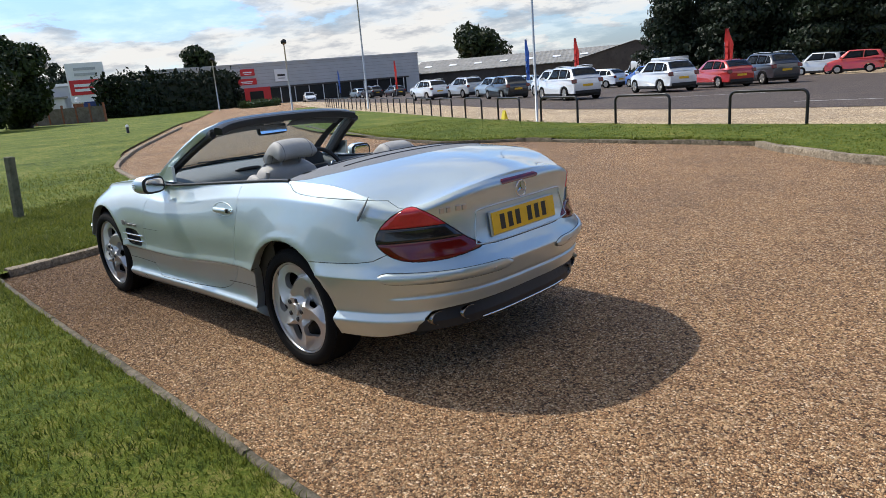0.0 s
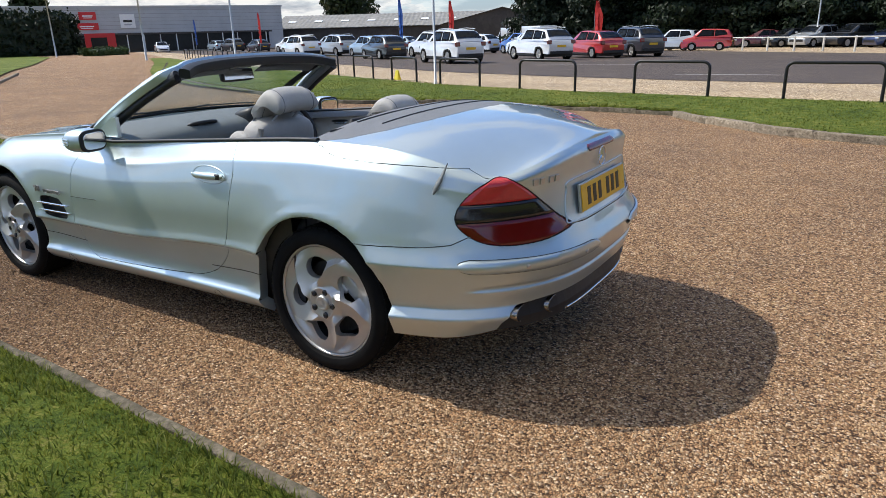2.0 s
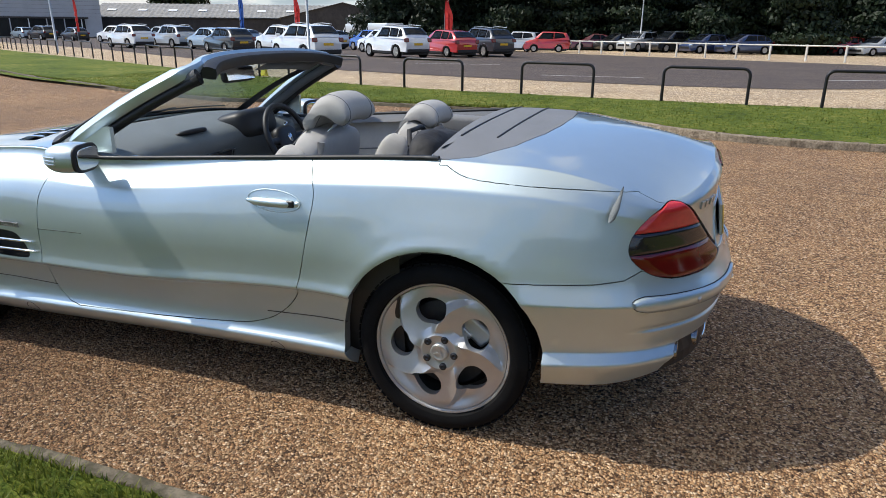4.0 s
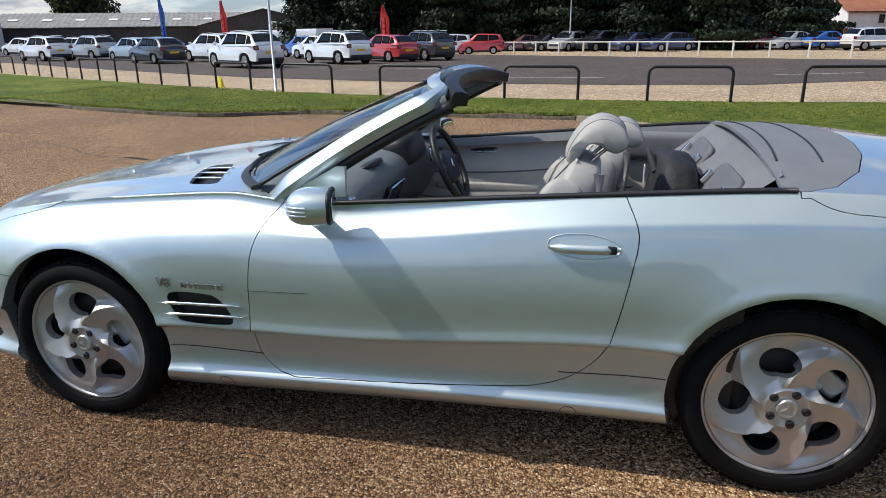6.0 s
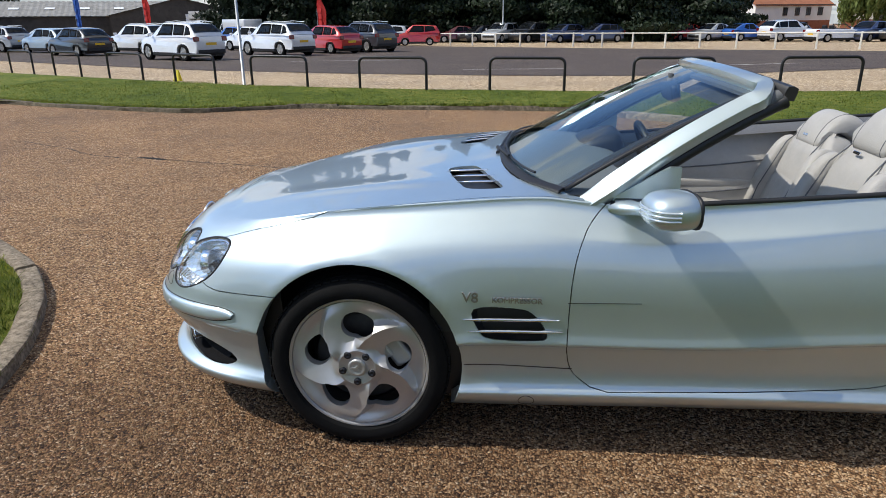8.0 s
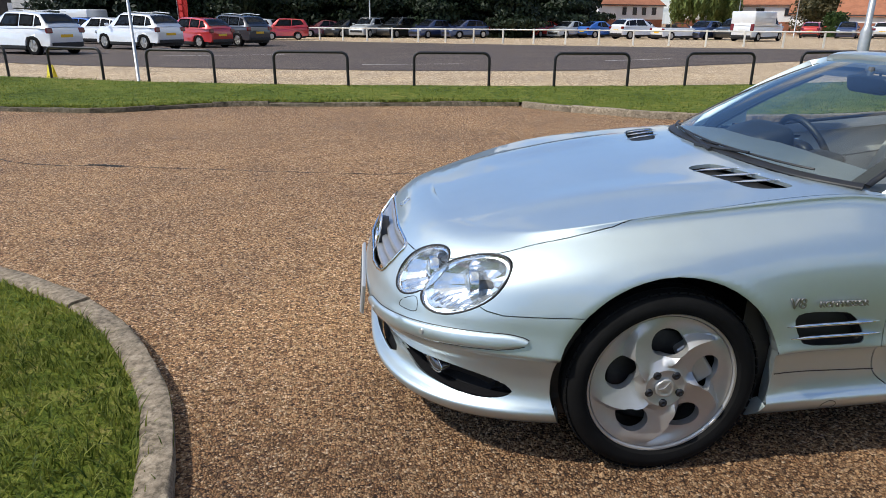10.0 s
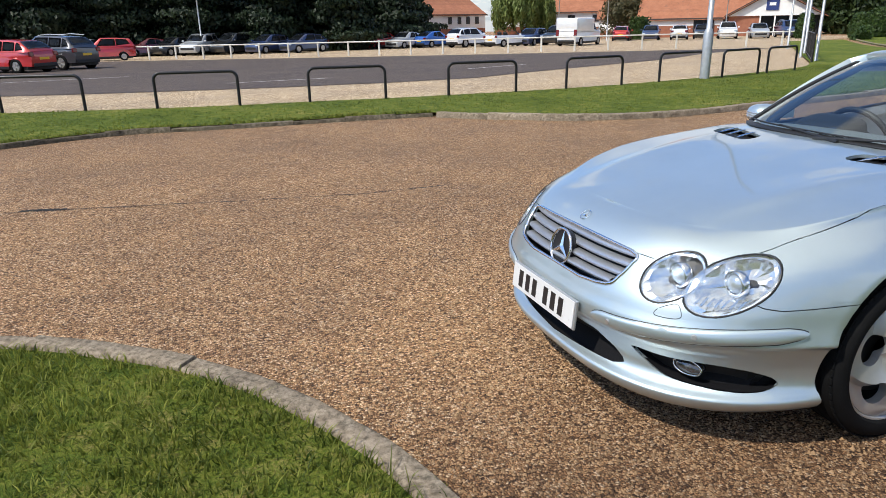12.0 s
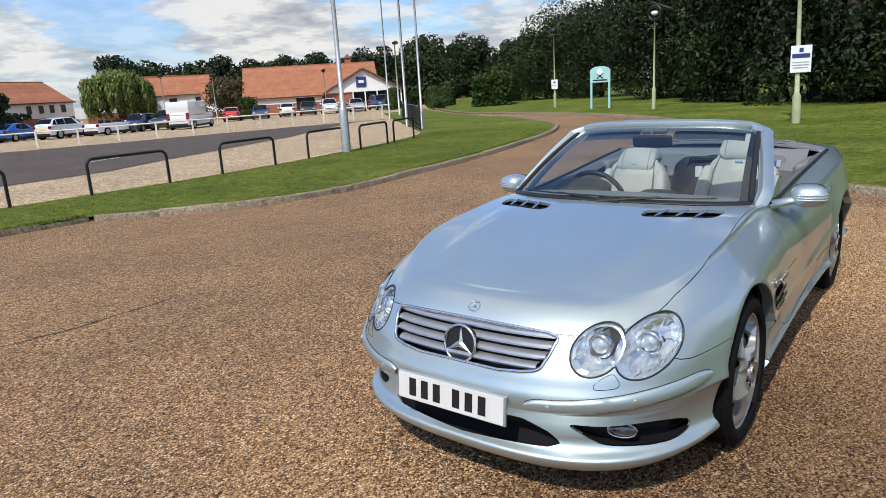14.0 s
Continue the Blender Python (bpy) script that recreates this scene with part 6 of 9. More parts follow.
def door_mirror(side):
    mir = new("door_mirror")
    mir.parent = roadster
    tagged(mir, "silver-blue door mirror with indicator strip")
    place = pose(0.252, 0.905, 0.935, 0, 0, 14)
    bm = bmesh.new()
    pillow(bm, (0.185, 0.178, 0.12), place, 0.80, 0.72, 36, 20)
    out = place.to_3x3() @ Vector((1, 0, 0))
    bmesh.ops.bisect_plane(bm, geom=bm.verts[:] + bm.edges[:] + bm.faces[:], plane_co=place @ Vector((-0.052, 0, 0)), plane_no=out, clear_inner=True)
    part("mirror_housing", flip(bm, side), PAINT, mir, smooth=True)
    bm = bmesh.new()
    pillow(bm, (0.022, 0.170, 0.113), place @ pose(-0.053, 0, 0), 0.6, 0.6, 32, 12)
    part("mirror_bezel", flip(bm, side), BLACK, mir, "black mirror bezel", smooth=True)
    bm = bmesh.new()
    pillow(bm, (0.004, 0.140, 0.086), place @ pose(-0.065, 0, 0), 0.55, 0.55, 32, 12)
    part("mirror_glass", flip(bm, side), MIRROR, mir, "mirror glass", smooth=True)
    bm = bmesh.new()
    for k in range(3):
        line = []
        for i in range(13):
            q = radians(-35 + 120 * i / 12)
            z = 0.012 - 0.013 * k
            r = (1 - abs(z / 0.06) ** 2.5) ** 0.4
            line.append(place @ Vector((0.0915 * r * math.cos(q) ** 0.72 if math.cos(q) > 0 else 0.0, 0.088 * r * math.copysign(abs(math.sin(q)) ** 0.72, math.sin(q)), z)))
        tube(bm, line, 0.005, 6)
    part("indicator_strip", flip(bm, side), GLASS_BULB, mir, "clear indicator strip", smooth=True)
    bm = bmesh.new()
    tube(bm, [(0.39, 0.725, 0.895), (0.335, 0.79, 0.905), (0.275, 0.86, 0.915)], [0.05, 0.036, 0.034], 12, flat=0.6)
    part("mirror_foot", flip(bm, side), PAINT, mir, smooth=True)
    bm = bmesh.new()
    prism(bm, [(0.42, 0.93), (0.20, 0.93), (0.20, 1.035), (0.235, 1.035)], 0.02, Matrix.Translation((0, 0.752, 0)) @ pose(0, 0, 0, 90, 0, 0))
    part("mirror_triangle", flip(bm, side), PAINT, mir)


both(door_mirror)


# door tops, seals and linings
def door_trim(side):
    bm = bmesh.new()
    line = [Vector((0.42 - 1.66 * i / 30, flank(1 + (X_FRONT - (0.42 - 1.66 * i / 30)) / (X_FRONT - X_REAR), 1.0).y - 0.004, flank(1 + (X_FRONT - (0.42 - 1.66 * i / 30)) / (X_FRONT - X_REAR), 1.0).z + 0.004)) for i in range(31)]
    tube(bm, line, 0.012, 8, flat=0.75)
    part("waist_seal", flip(bm, side), BLACK, roadster, "black rubber waist seal", smooth=True)
    bm = bmesh.new()

    def lining(u, v):
        x = 0.62 - 1.75 * u
        s = 1 + (X_FRONT - x) / (X_FRONT - X_REAR)
        t = flank(s, 1.0)
        y = t.y - 0.02 - 0.075 * step(0.0, 0.35, v) - 0.02 * step(0.40, 0.48, v)
        return Vector((x, y, t.z - 0.015 - 0.62 * v))
    grid(bm, lining, 30, 24)
    part("door_lining", flip(bm, side), LEATHER, roadster, "light grey leather door lining", smooth=True)
    bm = bmesh.new()

    def cap(u, v):
        x = 0.60 - 1.85 * u
        t = flank(1 + (X_FRONT - x) / (X_FRONT - X_REAR), 1.0)
        return Vector((x, t.y - 0.012 - 0.075 * v, t.z - 0.002 - 0.035 * v ** 2.0))
    grid(bm, cap, 30, 6)
    part("door_cap", flip(bm, side), LEATHER_DARK, roadster, "dark grey door top", smooth=True)
    for h in (0.23, 0.45):
        bm = bmesh.new()
        tube(bm, [lining(0.12 + 0.72 * i / 24, h + 0.05 * math.sin(math.pi * i / 24)) + Vector((0, -0.002, 0)) for i in range(25)], 0.004, 6)
        part("lining_bead", flip(bm, side), LEATHER_DARK, roadster, "dark bead on the door lining")
    bm = bmesh.new()
    pillow(bm, (0.75, 0.09, 0.05), pose(-0.15, 0.685, 0.66), 0.5, 0.4)
    part("armrest", flip(bm, side), LEATHER, roadster, "grey leather armrest", smooth=True)
    bm = bmesh.new()
    pillow(bm, (0.19, 0.02, 0.055), pose(-0.05, 0.726, 0.835, 0, 4, 0), 0.6, 0.6)
    part("inner_handle", flip(bm, side), BLACK, roadster, "dark inner door handle", smooth=True)
    bm = bmesh.new()
    pillow(bm, (0.12, 0.014, 0.018), pose(-0.06, 0.718, 0.838, 0, 4, 0), 0.5, 0.5)
    part("inner_handle_lever", flip(bm, side), CHROME, roadster, smooth=True)
    # rear side of the cabin, behind the doors
    bm = bmesh.new()
    box(bm, (0.55, 0.12, 0.14), pose(-1.0, 0.70, 0.90), 0.03, 3)
    part("rear_side_trim", flip(bm, side), TONNEAU, roadster, "grey side trim behind the seats", angle=40)


both(door_trim)


def seat(y, label, dx, up, rest_x, rest_z):
    st = new("seat")
    st.parent = roadster
    tagged(st, label)
    lean = pose(-0.49 + dx, y, 0.35 + up, 0, -18, 0)
    bm = bmesh.new()
    pillow(bm, (0.52, 0.40, 0.20), pose(-0.22, y, 0.43, 0, -8, 0), 0.45, 0.4)
    part("cushion", bm, LEATHER, st, smooth=True)
    for s in (1, -1):
        bm = bmesh.new()
        pillow(bm, (0.50, 0.12, 0.22), pose(-0.23, y + 0.215 * s, 0.48, 0, -8, 0), 0.6, 0.5)
        part("cushion_bolster", bm, LEATHER, st, smooth=True)
    # back in fluted panels between two bolsters
    bm = bmesh.new()

    def back(u, v):
        a, b = 2 * u - 1, v
        w = 0.205 + 0.012 * math.sin(math.pi * b) - 0.05 * step(0.72, 1.0, b)
        flute = 0.006 * abs(math.sin(3.5 * math.pi * (a + 1) / 2 * 1.7)) * (1 - step(0.52, 0.58, b))
        dip = -0.006 * math.exp(-((b - 0.57) / 0.018) ** 2)
        return lean @ Vector((0.085 - 0.03 * a * a - 0.03 * step(0.8, 1.0, b) + flute + dip, w * a, 0.04 + 0.62 * b))
    grid(bm, back, 49, 40)
    part("backrest", bm, LEATHER, st, smooth=True)
    bm = bmesh.new()
    pillow(bm, (0.15, 0.44, 0.66), lean @ pose(-0.01, 0, 0.33), 0.4, 0.4)
    part("back_shell", bm, LEATHER, st, smooth=True)
    for s in (1, -1):
        bm = bmesh.new()
        pillow(bm, (0.19, 0.10, 0.56), lean @ pose(0.03, 0.225 * s, 0.31, 6 * s, 0, 0), 0.65, 0.6)
        part("back_bolster", bm, LEATHER, st, smooth=True)
        bm = bmesh.new()
        tube(bm, [lean @ Vector((0.10, 0.172 * s, 0.06)), lean @ Vector((0.112, 0.168 * s, 0.3)), lean @ Vector((0.085, 0.155 * s, 0.55)), lean @ Vector((0.04, 0.135 * s, 0.65))], 0.003, 6)
        part("back_seam", bm, LEATHER_DARK, st)
        bm = bmesh.new()
        tube(bm, [lean @ Vector((-0.005, 0.07 * s, 0.62)), Vector((rest_x - 0.055, y + 0.07 * s, rest_z - 0.03))], 0.007, 8)
        part("headrest_post", bm, CHROME, st, "chrome headrest post", smooth=True)
    # headrest: a thick padded arch, its front end hanging lower than its back
    bm = bmesh.new()
    arch = smooth_line([(0.100, 0, -0.092), (0.112, 0, -0.066), (0.092, 0, -0.012), (0.052, 0, 0.042), (0.0, 0, 0.068), (-0.048, 0, 0.060), (-0.084, 0, 0.034), (-0.098, 0, -0.002), (-0.088, 0, -0.034), (-0.060, 0, -0.050), (-0.032, 0, -0.042), (0.0, 0, -0.022), (0.034, 0, -0.016), (0.054, 0, -0.040), (0.078, 0, -0.080)], 40, True)

    def rest(u, v):
        a = 2 * v - 1
        p = arch[round(u * 40) % 40]
        k = 1 - 0.55 * max(0.0, (abs(a) - 0.72) / 0.28) ** 2.4
        c = Vector((0.01 + 0.9 * p.x, 0, 0.012 - 0.2 * abs(p.x)))
        q = c + (p - c) * k
        return Vector((rest_x + q.x - 0.02 * a * a, y + 0.138 * a, rest_z + q.z - 0.012 * a * a))
    rings = [[bm.verts.new(rest(i / 40, j / 24)) for i in range(40)] for j in range(25)]
    for r0, r1 in zip(rings, rings[1:]):
        for i in range(40):
            bm.faces.new((r0[i], r0[(i + 1) % 40], r1[(i + 1) % 40], r1[i]))
    for r in (rings[0], rings[-1]):
        for i in range(20):
            quad = (r[i], r[i + 1], r[(39 - i + 0) % 40], r[(40 - i) % 40])
            if len(set(quad)) == 4:
                bm.faces.new(quad)
    bmesh.ops.recalc_face_normals(bm, faces=bm.faces[:])
    part("headrest", bm, LEATHER, st, "grey leather headrest", angle=50)
    for s in (1, -1):
        bm = bmesh.new()
        tube(bm, [rest(i / 40, 0.5 + 0.36 * s) for i in range(40)], 0.0020, 5, True)
        part("headrest_seam", bm, LEATHER_DARK, st)
    bm = bmesh.new()
    box(bm, (0.006, 0.05, 0.012), lean @ pose(0.083, 0.0, 0.615, 0, -6, 0), 0.002)
    part("seat_badge", bm, CHROME, st, "small bright seat badge")
    bm = bmesh.new()
    tube(bm, [lean @ Vector((-0.09, 0.2, 0.15)), lean @ Vector((-0.10, 0.2, 0.5)), lean @ Vector((-0.06, 0.18, 0.64))], 0.02, 8, flat=0.5)
    part("belt_guide", bm, LEATHER, st, smooth=True)


seat(0.36, "light grey leather passenger seat with raised headrest", 0.085, 0.055, -0.645, 1.112)
seat(-0.41, "light grey leather driver seat with headrest", -0.04, 0.0, -0.745, 1.005)


# dashboard, console and steering wheel
dash = new("dashboard")
dash.parent = roadster
tagged(dash, "grey dashboard with round vents")
bm = bmesh.new()
prof = [(0.80, 0.93), (0.66, 0.955), (0.50, 0.945), (0.36, 0.925), (0.295, 0.895), (0.275, 0.85), (0.30, 0.78), (0.34, 0.68), (0.42, 0.58), (0.62, 0.50)]
line = smooth_line([(a, 0, b) for a, b in prof], 34)
grid(bm, lambda u, v: Vector((line[round(v * 33)].x + 0.0 - 0.03 * (1 - (2 * u - 1) ** 2) - 0.10 * (2 * u - 1) ** 4, -0.70 + 1.40 * u, line[round(v * 33)].z - 0.03 * abs(2 * u - 1) ** 4)), 31, 34)
part("dash_top", bm, DASH, dash, smooth=True)
bm = bmesh.new()
pillow(bm, (0.22, 0.36, 0.16), pose(0.33, -0.37, 0.90, 0, 14, 0), 0.5, 0.5)
part("instrument_hood", bm, BLACK, dash, "dark instrument hood", smooth=True)
for y, z in ((0.60, 0.845), (0.05, 0.845), (-0.075, 0.845), (-0.62, 0.84)):
    bm = bmesh.new()
    m = Matrix.Translation((0.262 + 0.09 * (abs(y) / 0.7) ** 4 * -1 + 0.02, y, z)) @ pose(0, 0, 0, 0, -80, 0)
    lathe(bm, [(0.03, -0.02), (0.036, 0.012), (0.042, 0.014), (0.046, 0.008), (0.046, -0.03)], 24, m)
    part("vent_ring", bm, CHROME, dash, "chrome vent ring", smooth=True)
    bm = bmesh.new()
    lathe(bm, [(0.0, 0.002), (0.035, 0.002)], 20, m)
    for k in (-0.02, 0.0, 0.02):
        box(bm, (0.004, 0.06, 0.01), m @ pose(k, 0, 0.006))
    part("vent_face", bm, BLACK, dash)
bm = bmesh.new()
pillow(bm, (0.10, 0.22, 0.03), pose(0.33, 0.12, 0.916, 0, 22, 0), 0.7, 0.7)
part("defrost_vent", bm, BLACK, dash, smooth=True)
bm = bmesh.new()
box(bm, (0.03, 0.20, 0.12), pose(0.275, 0.0, 0.75, 0, -22, 0), 0.01)
part("centre_display", bm, BLACK, dash, "dark centre display", angle=40)
bm = bmesh.new()
tube(bm, [pose(0.258, 0, 0.75, 0, -22, 0) @ Vector((0, a, b)) for a, b in ((-0.105, -0.065), (0.105, -0.065), (0.105, 0.065), (-0.105, 0.065))], 0.006, 6, True)
part("display_frame", bm, CHROME, dash)
bm = bmesh.new()
box(bm, (0.95, 0.24, 0.30), pose(-0.25, 0, 0.48, 0, -3, 0), 0.05, 3)
part("centre_console", bm, DASH, dash, "grey centre console", angle=40)
bm = bmesh.new()
tube(bm, [(0.02, 0.0, 0.62), (0.0, 0.0, 0.72), (-0.02, 0, 0.75)], [0.014, 0.016, 0.026], 10)
part("gear_lever", bm, BLACK, dash, smooth=True)

sw = new("steering_wheel")
sw.parent = roadster
sw.matrix_local = pose(0.07, -0.385, 0.835, 0, -66, 0)
tagged(sw, "dark leather steering wheel")
bm = bmesh.new()
tube(bm, [(0.19 * math.cos(q), 0.19 * math.sin(q), 0) for q in (2 * math.pi * i / 48 for i in range(48))], 0.0165, 10, True)
part("wheel_rim", bm, BLACK, sw, smooth=True)
bm = bmesh.new()
pillow(bm, (0.17, 0.20, 0.07), pose(-0.01, 0, -0.02), 0.6, 0.6)
part("airbag_pad", bm, BLACK, sw, smooth=True)
for q in (90, -90, 180):
    bm = bmesh.new()
    tube(bm, [(0.05 * math.cos(radians(q)), 0.05 * math.sin(radians(q)), -0.01), (0.185 * math.cos(radians(q)), 0.185 * math.sin(radians(q)), 0)], [0.026, 0.018], 8, flat=0.5)
    part("wheel_spoke", bm, BLACK, sw, smooth=True)
bm = bmesh.new()
lathe(bm, [(0.0, 0.018), (0.022, 0.017), (0.025, 0.012)], 20)
part("wheel_badge", bm, CHROME, sw, smooth=True)

# behind the seats: a well, a rear panel with two lids and the folded screen
bm = bmesh.new()
grid(bm, lambda u, v: Vector((-1.02 - 0.20 * v - 0.05 * (1 - (2 * u - 1) ** 2), -0.66 + 1.32 * u, 0.90 + 0.155 * v - 0.02 * (2 * u - 1) ** 2)), 25, 6)
grid(bm, lambda u, v: Vector((-1.02 - 0.05 * (1 - (2 * u - 1) ** 2), -0.66 + 1.32 * u, 0.55 + 0.35 * v - 0.02 * (2 * u - 1) ** 2 * v)), 25, 4)
part("rear_deck", bm, TONNEAU, roadster, "grey rear deck behind the seats", smooth=True)
for y in (0.33, -0.33):
    bm = bmesh.new()
    pillow(bm, (0.03, 0.40, 0.20), pose(-1.085, y, 0.90, 0, -38, 0), 0.35, 0.35)
    part("stowage_lid", bm, LEATHER_DARK, roadster, "grey stowage lid with bright catches", smooth=True)
    for k in (-0.16, 0.16):
        bm = bmesh.new()
        box(bm, (0.02, 0.03, 0.06), pose(-1.07, y + k, 0.925, 0, -38, 0), 0.004)
        part("catch", bm, CHROME, roadster, "bright catch")
bm = bmesh.new()
for k in range(2):
    tube(bm, [Vector((-1.235 - 0.14 * k - 0.03 * (1 - (y / 0.5) ** 2), y, on("z", -1.26 - 0.14 * k, abs(y))[0].z + 0.001)) for y in [-0.5 + i / 20 for i in range(21)]], 0.004, 6)
part("cover_crease", bm, BLACK, roadster)
bm = bmesh.new()
box(bm, (0.9, 1.36, 0.03), pose(-0.2, 0, 0.30), 0.005)
part("carpet", bm, LEATHER_DARK, roadster, "dark carpet")

# soft bag lying behind the passenger seat
bag = thing("travel_bag", "crumpled black fabric bag lying behind the seats", "bag", pose(-0.96, 0.02, 0.53))
bm = bmesh.new()
pillow(bm, (0.20, 0.50, 0.46), pose(0, 0, 0.23), 0.65, 0.6, 40, 26)
for v in bm.verts:
    n = noise.noise(v.co * 6.0) * 0.035 + noise.noise(v.co * 15.0) * 0.012
    v.co += v.co.normalized() * n
BAG = material("black_fabric", (0.014, 0.014, 0.016), 0.7, var=0.3, scale=18, bump=0.5, bump_scale=30)
part("bag_body", bm, BAG, bag, smooth=True)
bm = bmesh.new()
tube(bm, [(0.08, -0.12, 0.40), (0.10, -0.08, 0.46), (0.10, 0.08, 0.46), (0.08, 0.12, 0.40)], 0.012, 8)
part("bag_strap", bm, BAG, bag, smooth=True)
bm = bmesh.new()
box(bm, (0.004, 0.05, 0.08), pose(0.11, -0.02, 0.36), 0.001)
part("bag_tag", bm, WHITE_PLATE, bag, "white luggage tag")


# ---- fences, poles and signs ----
BLACK_STEEL = material("black_painted_steel", (0.013, 0.013, 0.014), 0.42, 0.2, 0.25, 14)
GREY_STEEL = material("galvanised_steel", (0.42, 0.44, 0.45), 0.45, 0.55, 0.15, 8)
GREEN_POLE = stained_material("mossy_pole_paint", (0.36, 0.40, 0.22), (0.46, 0.49, 0.33), 1.2, 0.7, dirt=(0.16, 0.2, 0.08))
WHITE_WOOD = stained_material("white_painted_wood", (0.55, 0.53, 0.48), (0.72, 0.70, 0.64), 2.0, 0.7, dirt=(0.3, 0.28, 0.22), dirt_at=0.66)
RED_CLOTH = material("red_cloth", (0.62, 0.035, 0.03), 0.7, var=0.15)
BLUE_CLOTH = material("blue_cloth", (0.03, 0.12, 0.45), 0.7, var=0.15)
YELLOW_CLOTH = material("yellow_cloth", (0.72, 0.62, 0.05), 0.7, var=0.15)
SIGN_WHITE = material("white_sign", (0.78, 0.79, 0.80), 0.5, var=0.04)
SIGN_TEAL = material("pale_teal_sign", (0.35, 0.62, 0.62), 0.5, var=0.06)
SIGN_BLUE = material("dark_blue_sign", (0.02, 0.04, 0.16), 0.5, var=0.1)
SIGN_RED = material("red_sign", (0.55, 0.02, 0.025), 0.45, var=0.08)


def arc_points(line, spacing):
    """Points and directions at even spacing along a line, from its last end."""
    pts = [Vector((x, y)) for x, y in line][::-1]
    out, need = [], spacing * 0.3
    for a, b in zip(pts, pts[1:]):
        d = (b - a).length
        while need <= d:
            out.append((a + (b - a) * (need / d), (b - a).normalized()))
            need += spacing
        need -= d
    return out


def hoop_mesh():
    bm = bmesh.new()
    w, h, r = 0.77, 0.66, 0.13
    pts = [Vector((-w, 0, -0.25)), Vector((-w, 0, h - r))]
    pts += [Vector((-w + r - r * math.cos(q), 0, h - r + r * math.sin(q))) for q in (math.pi / 2 * i / 6 for i in range(1, 7))]
    pts += [Vector((w - r + r * math.sin(q), 0, h - r + r * math.cos(q))) for q in (math.pi / 2 * i / 6 for i in range(0, 7))]
    pts += [Vector((w, 0, -0.25))]
    # an even round bar: sides kept in the plane of the hoop
    k = len(pts)
    rings = []
    for i, p in enumerate(pts):
        d = (pts[min(i + 1, k - 1)] - pts[max(i - 1, 0)]).normalized()
        u = Vector((0, 1, 0))
        v = d.cross(u)
        rings.append([bm.verts.new(p + u * 0.03 * math.cos(q) + v * 0.03 * math.sin(q)) for q in (2 * math.pi * j / 10 for j in range(10))])
    for a, b in zip(rings, rings[1:]):
        for j in range(10):
            bm.faces.new((a[j], a[(j + 1) % 10], b[(j + 1) % 10], b[j]))
    bmesh.ops.recalc_face_normals(bm, faces=bm.faces[:])
    return mesh_object("hoop_barrier", bm, BLACK_STEEL)


HOOP = hoop_mesh()
HOOPS = [(6.155, -12.45, -17.2), (3.38, -11.73, -11.3), (0.51, -11.38, -7.7), (-2.375, -11.16, -3), (-5.19, -11.225, 4), (-7.9, -11.59, 10.7), (-10.0, -11.85, 13), (-11.9, -12.35, 17)]
line = [(46.0, -34.0), (36.0, -28.2), (22.7, -21.2), (13.6, -16.0), (9.6, -13.95), (7.9, -13.1)]
for p, d in arc_points(line, 2.9):
    HOOPS.append((p.x, p.y, math.degrees(math.atan2(-d.y, -d.x))))
for x, y, turn in HOOPS:
    ob = new("hoop_barrier", HOOP)
    ob.matrix_world = pose(x, y, gz(x, y) + 0.06, 0, 0, turn)
    tagged(ob, "black bent steel hoop barrier at the lawn edge", "barrier", "hoop barriers along the car park")

tag = thing("wet_floor_sign", "small yellow folding warning sign standing behind the barrier", "sign", pose(9.3, -14.6, gz(9.3, -14.6) + 0.02, 0, 0, -14))
for s in (1, -1):
    bm = bmesh.new()
    prism(bm, [(-0.09, 0), (0.09, 0), (0.06, 0.29), (-0.06, 0.29)], 0.012, pose(0, 0.07 * s, 0, 90 + 12 * s, 0, 0))
    part("sign_leaf", bm, YELLOW_CLOTH, tag)

# low white rail beyond the car park
rail_pts = [surveyed(x, y) for x, y in flat2(RAIL, 40)]
rail_fence = tagged(new("rail_fence"), "weathered white timber post and rail fence", "fence")
for p, d in arc_points(rail_pts, 2.05):
    bm = bmesh.new()
    box(bm, (0.10, 0.10, 1.0), pose(p.x, p.y, gz(p.x, p.y) + 0.42, 0, 0, math.degrees(math.atan2(d.y, d.x))), 0.012, 1)
    part("post", bm, WHITE_WOOD, rail_fence)
for a, b in zip(rail_pts[::3], rail_pts[3::3] + [rail_pts[-1]]):
    bm = bmesh.new()
    tube(bm, [(a[0], a[1], gz(*a) + 0.86), (b[0], b[1], gz(*b) + 0.86)], 0.06, 6, flat=0.75)
    part("rail", bm, WHITE_WOOD, rail_fence)

# black railing round the corner of the lawn strip
railing = tagged(new("railing"), "low black steel railing at a corner of the lawn", "fence")
for i in range(26):
    f = i / 25
    p = Vector((-16.2 - 10.0 * f, -15.2 - 9.5 * f))
    bm = bmesh.new()
    tube(bm, [(p.x, p.y, gz(*p) - 0.1), (p.x, p.y, gz(*p) + (1.1 if i % 5 == 0 else 1.0))], 0.03 if i % 5 == 0 else 0.018, 6)
    part("bar", bm, BLACK_STEEL, railing)
for h in (0.15, 0.98):
    bm = bmesh.new()
    tube(bm, [(-16.2, -15.2, gz(0, -15.2) + h), (-26.2, -24.7, gz(0, -24.7) + h)], 0.025, 6)
    part("rail", bm, BLACK_STEEL, railing)


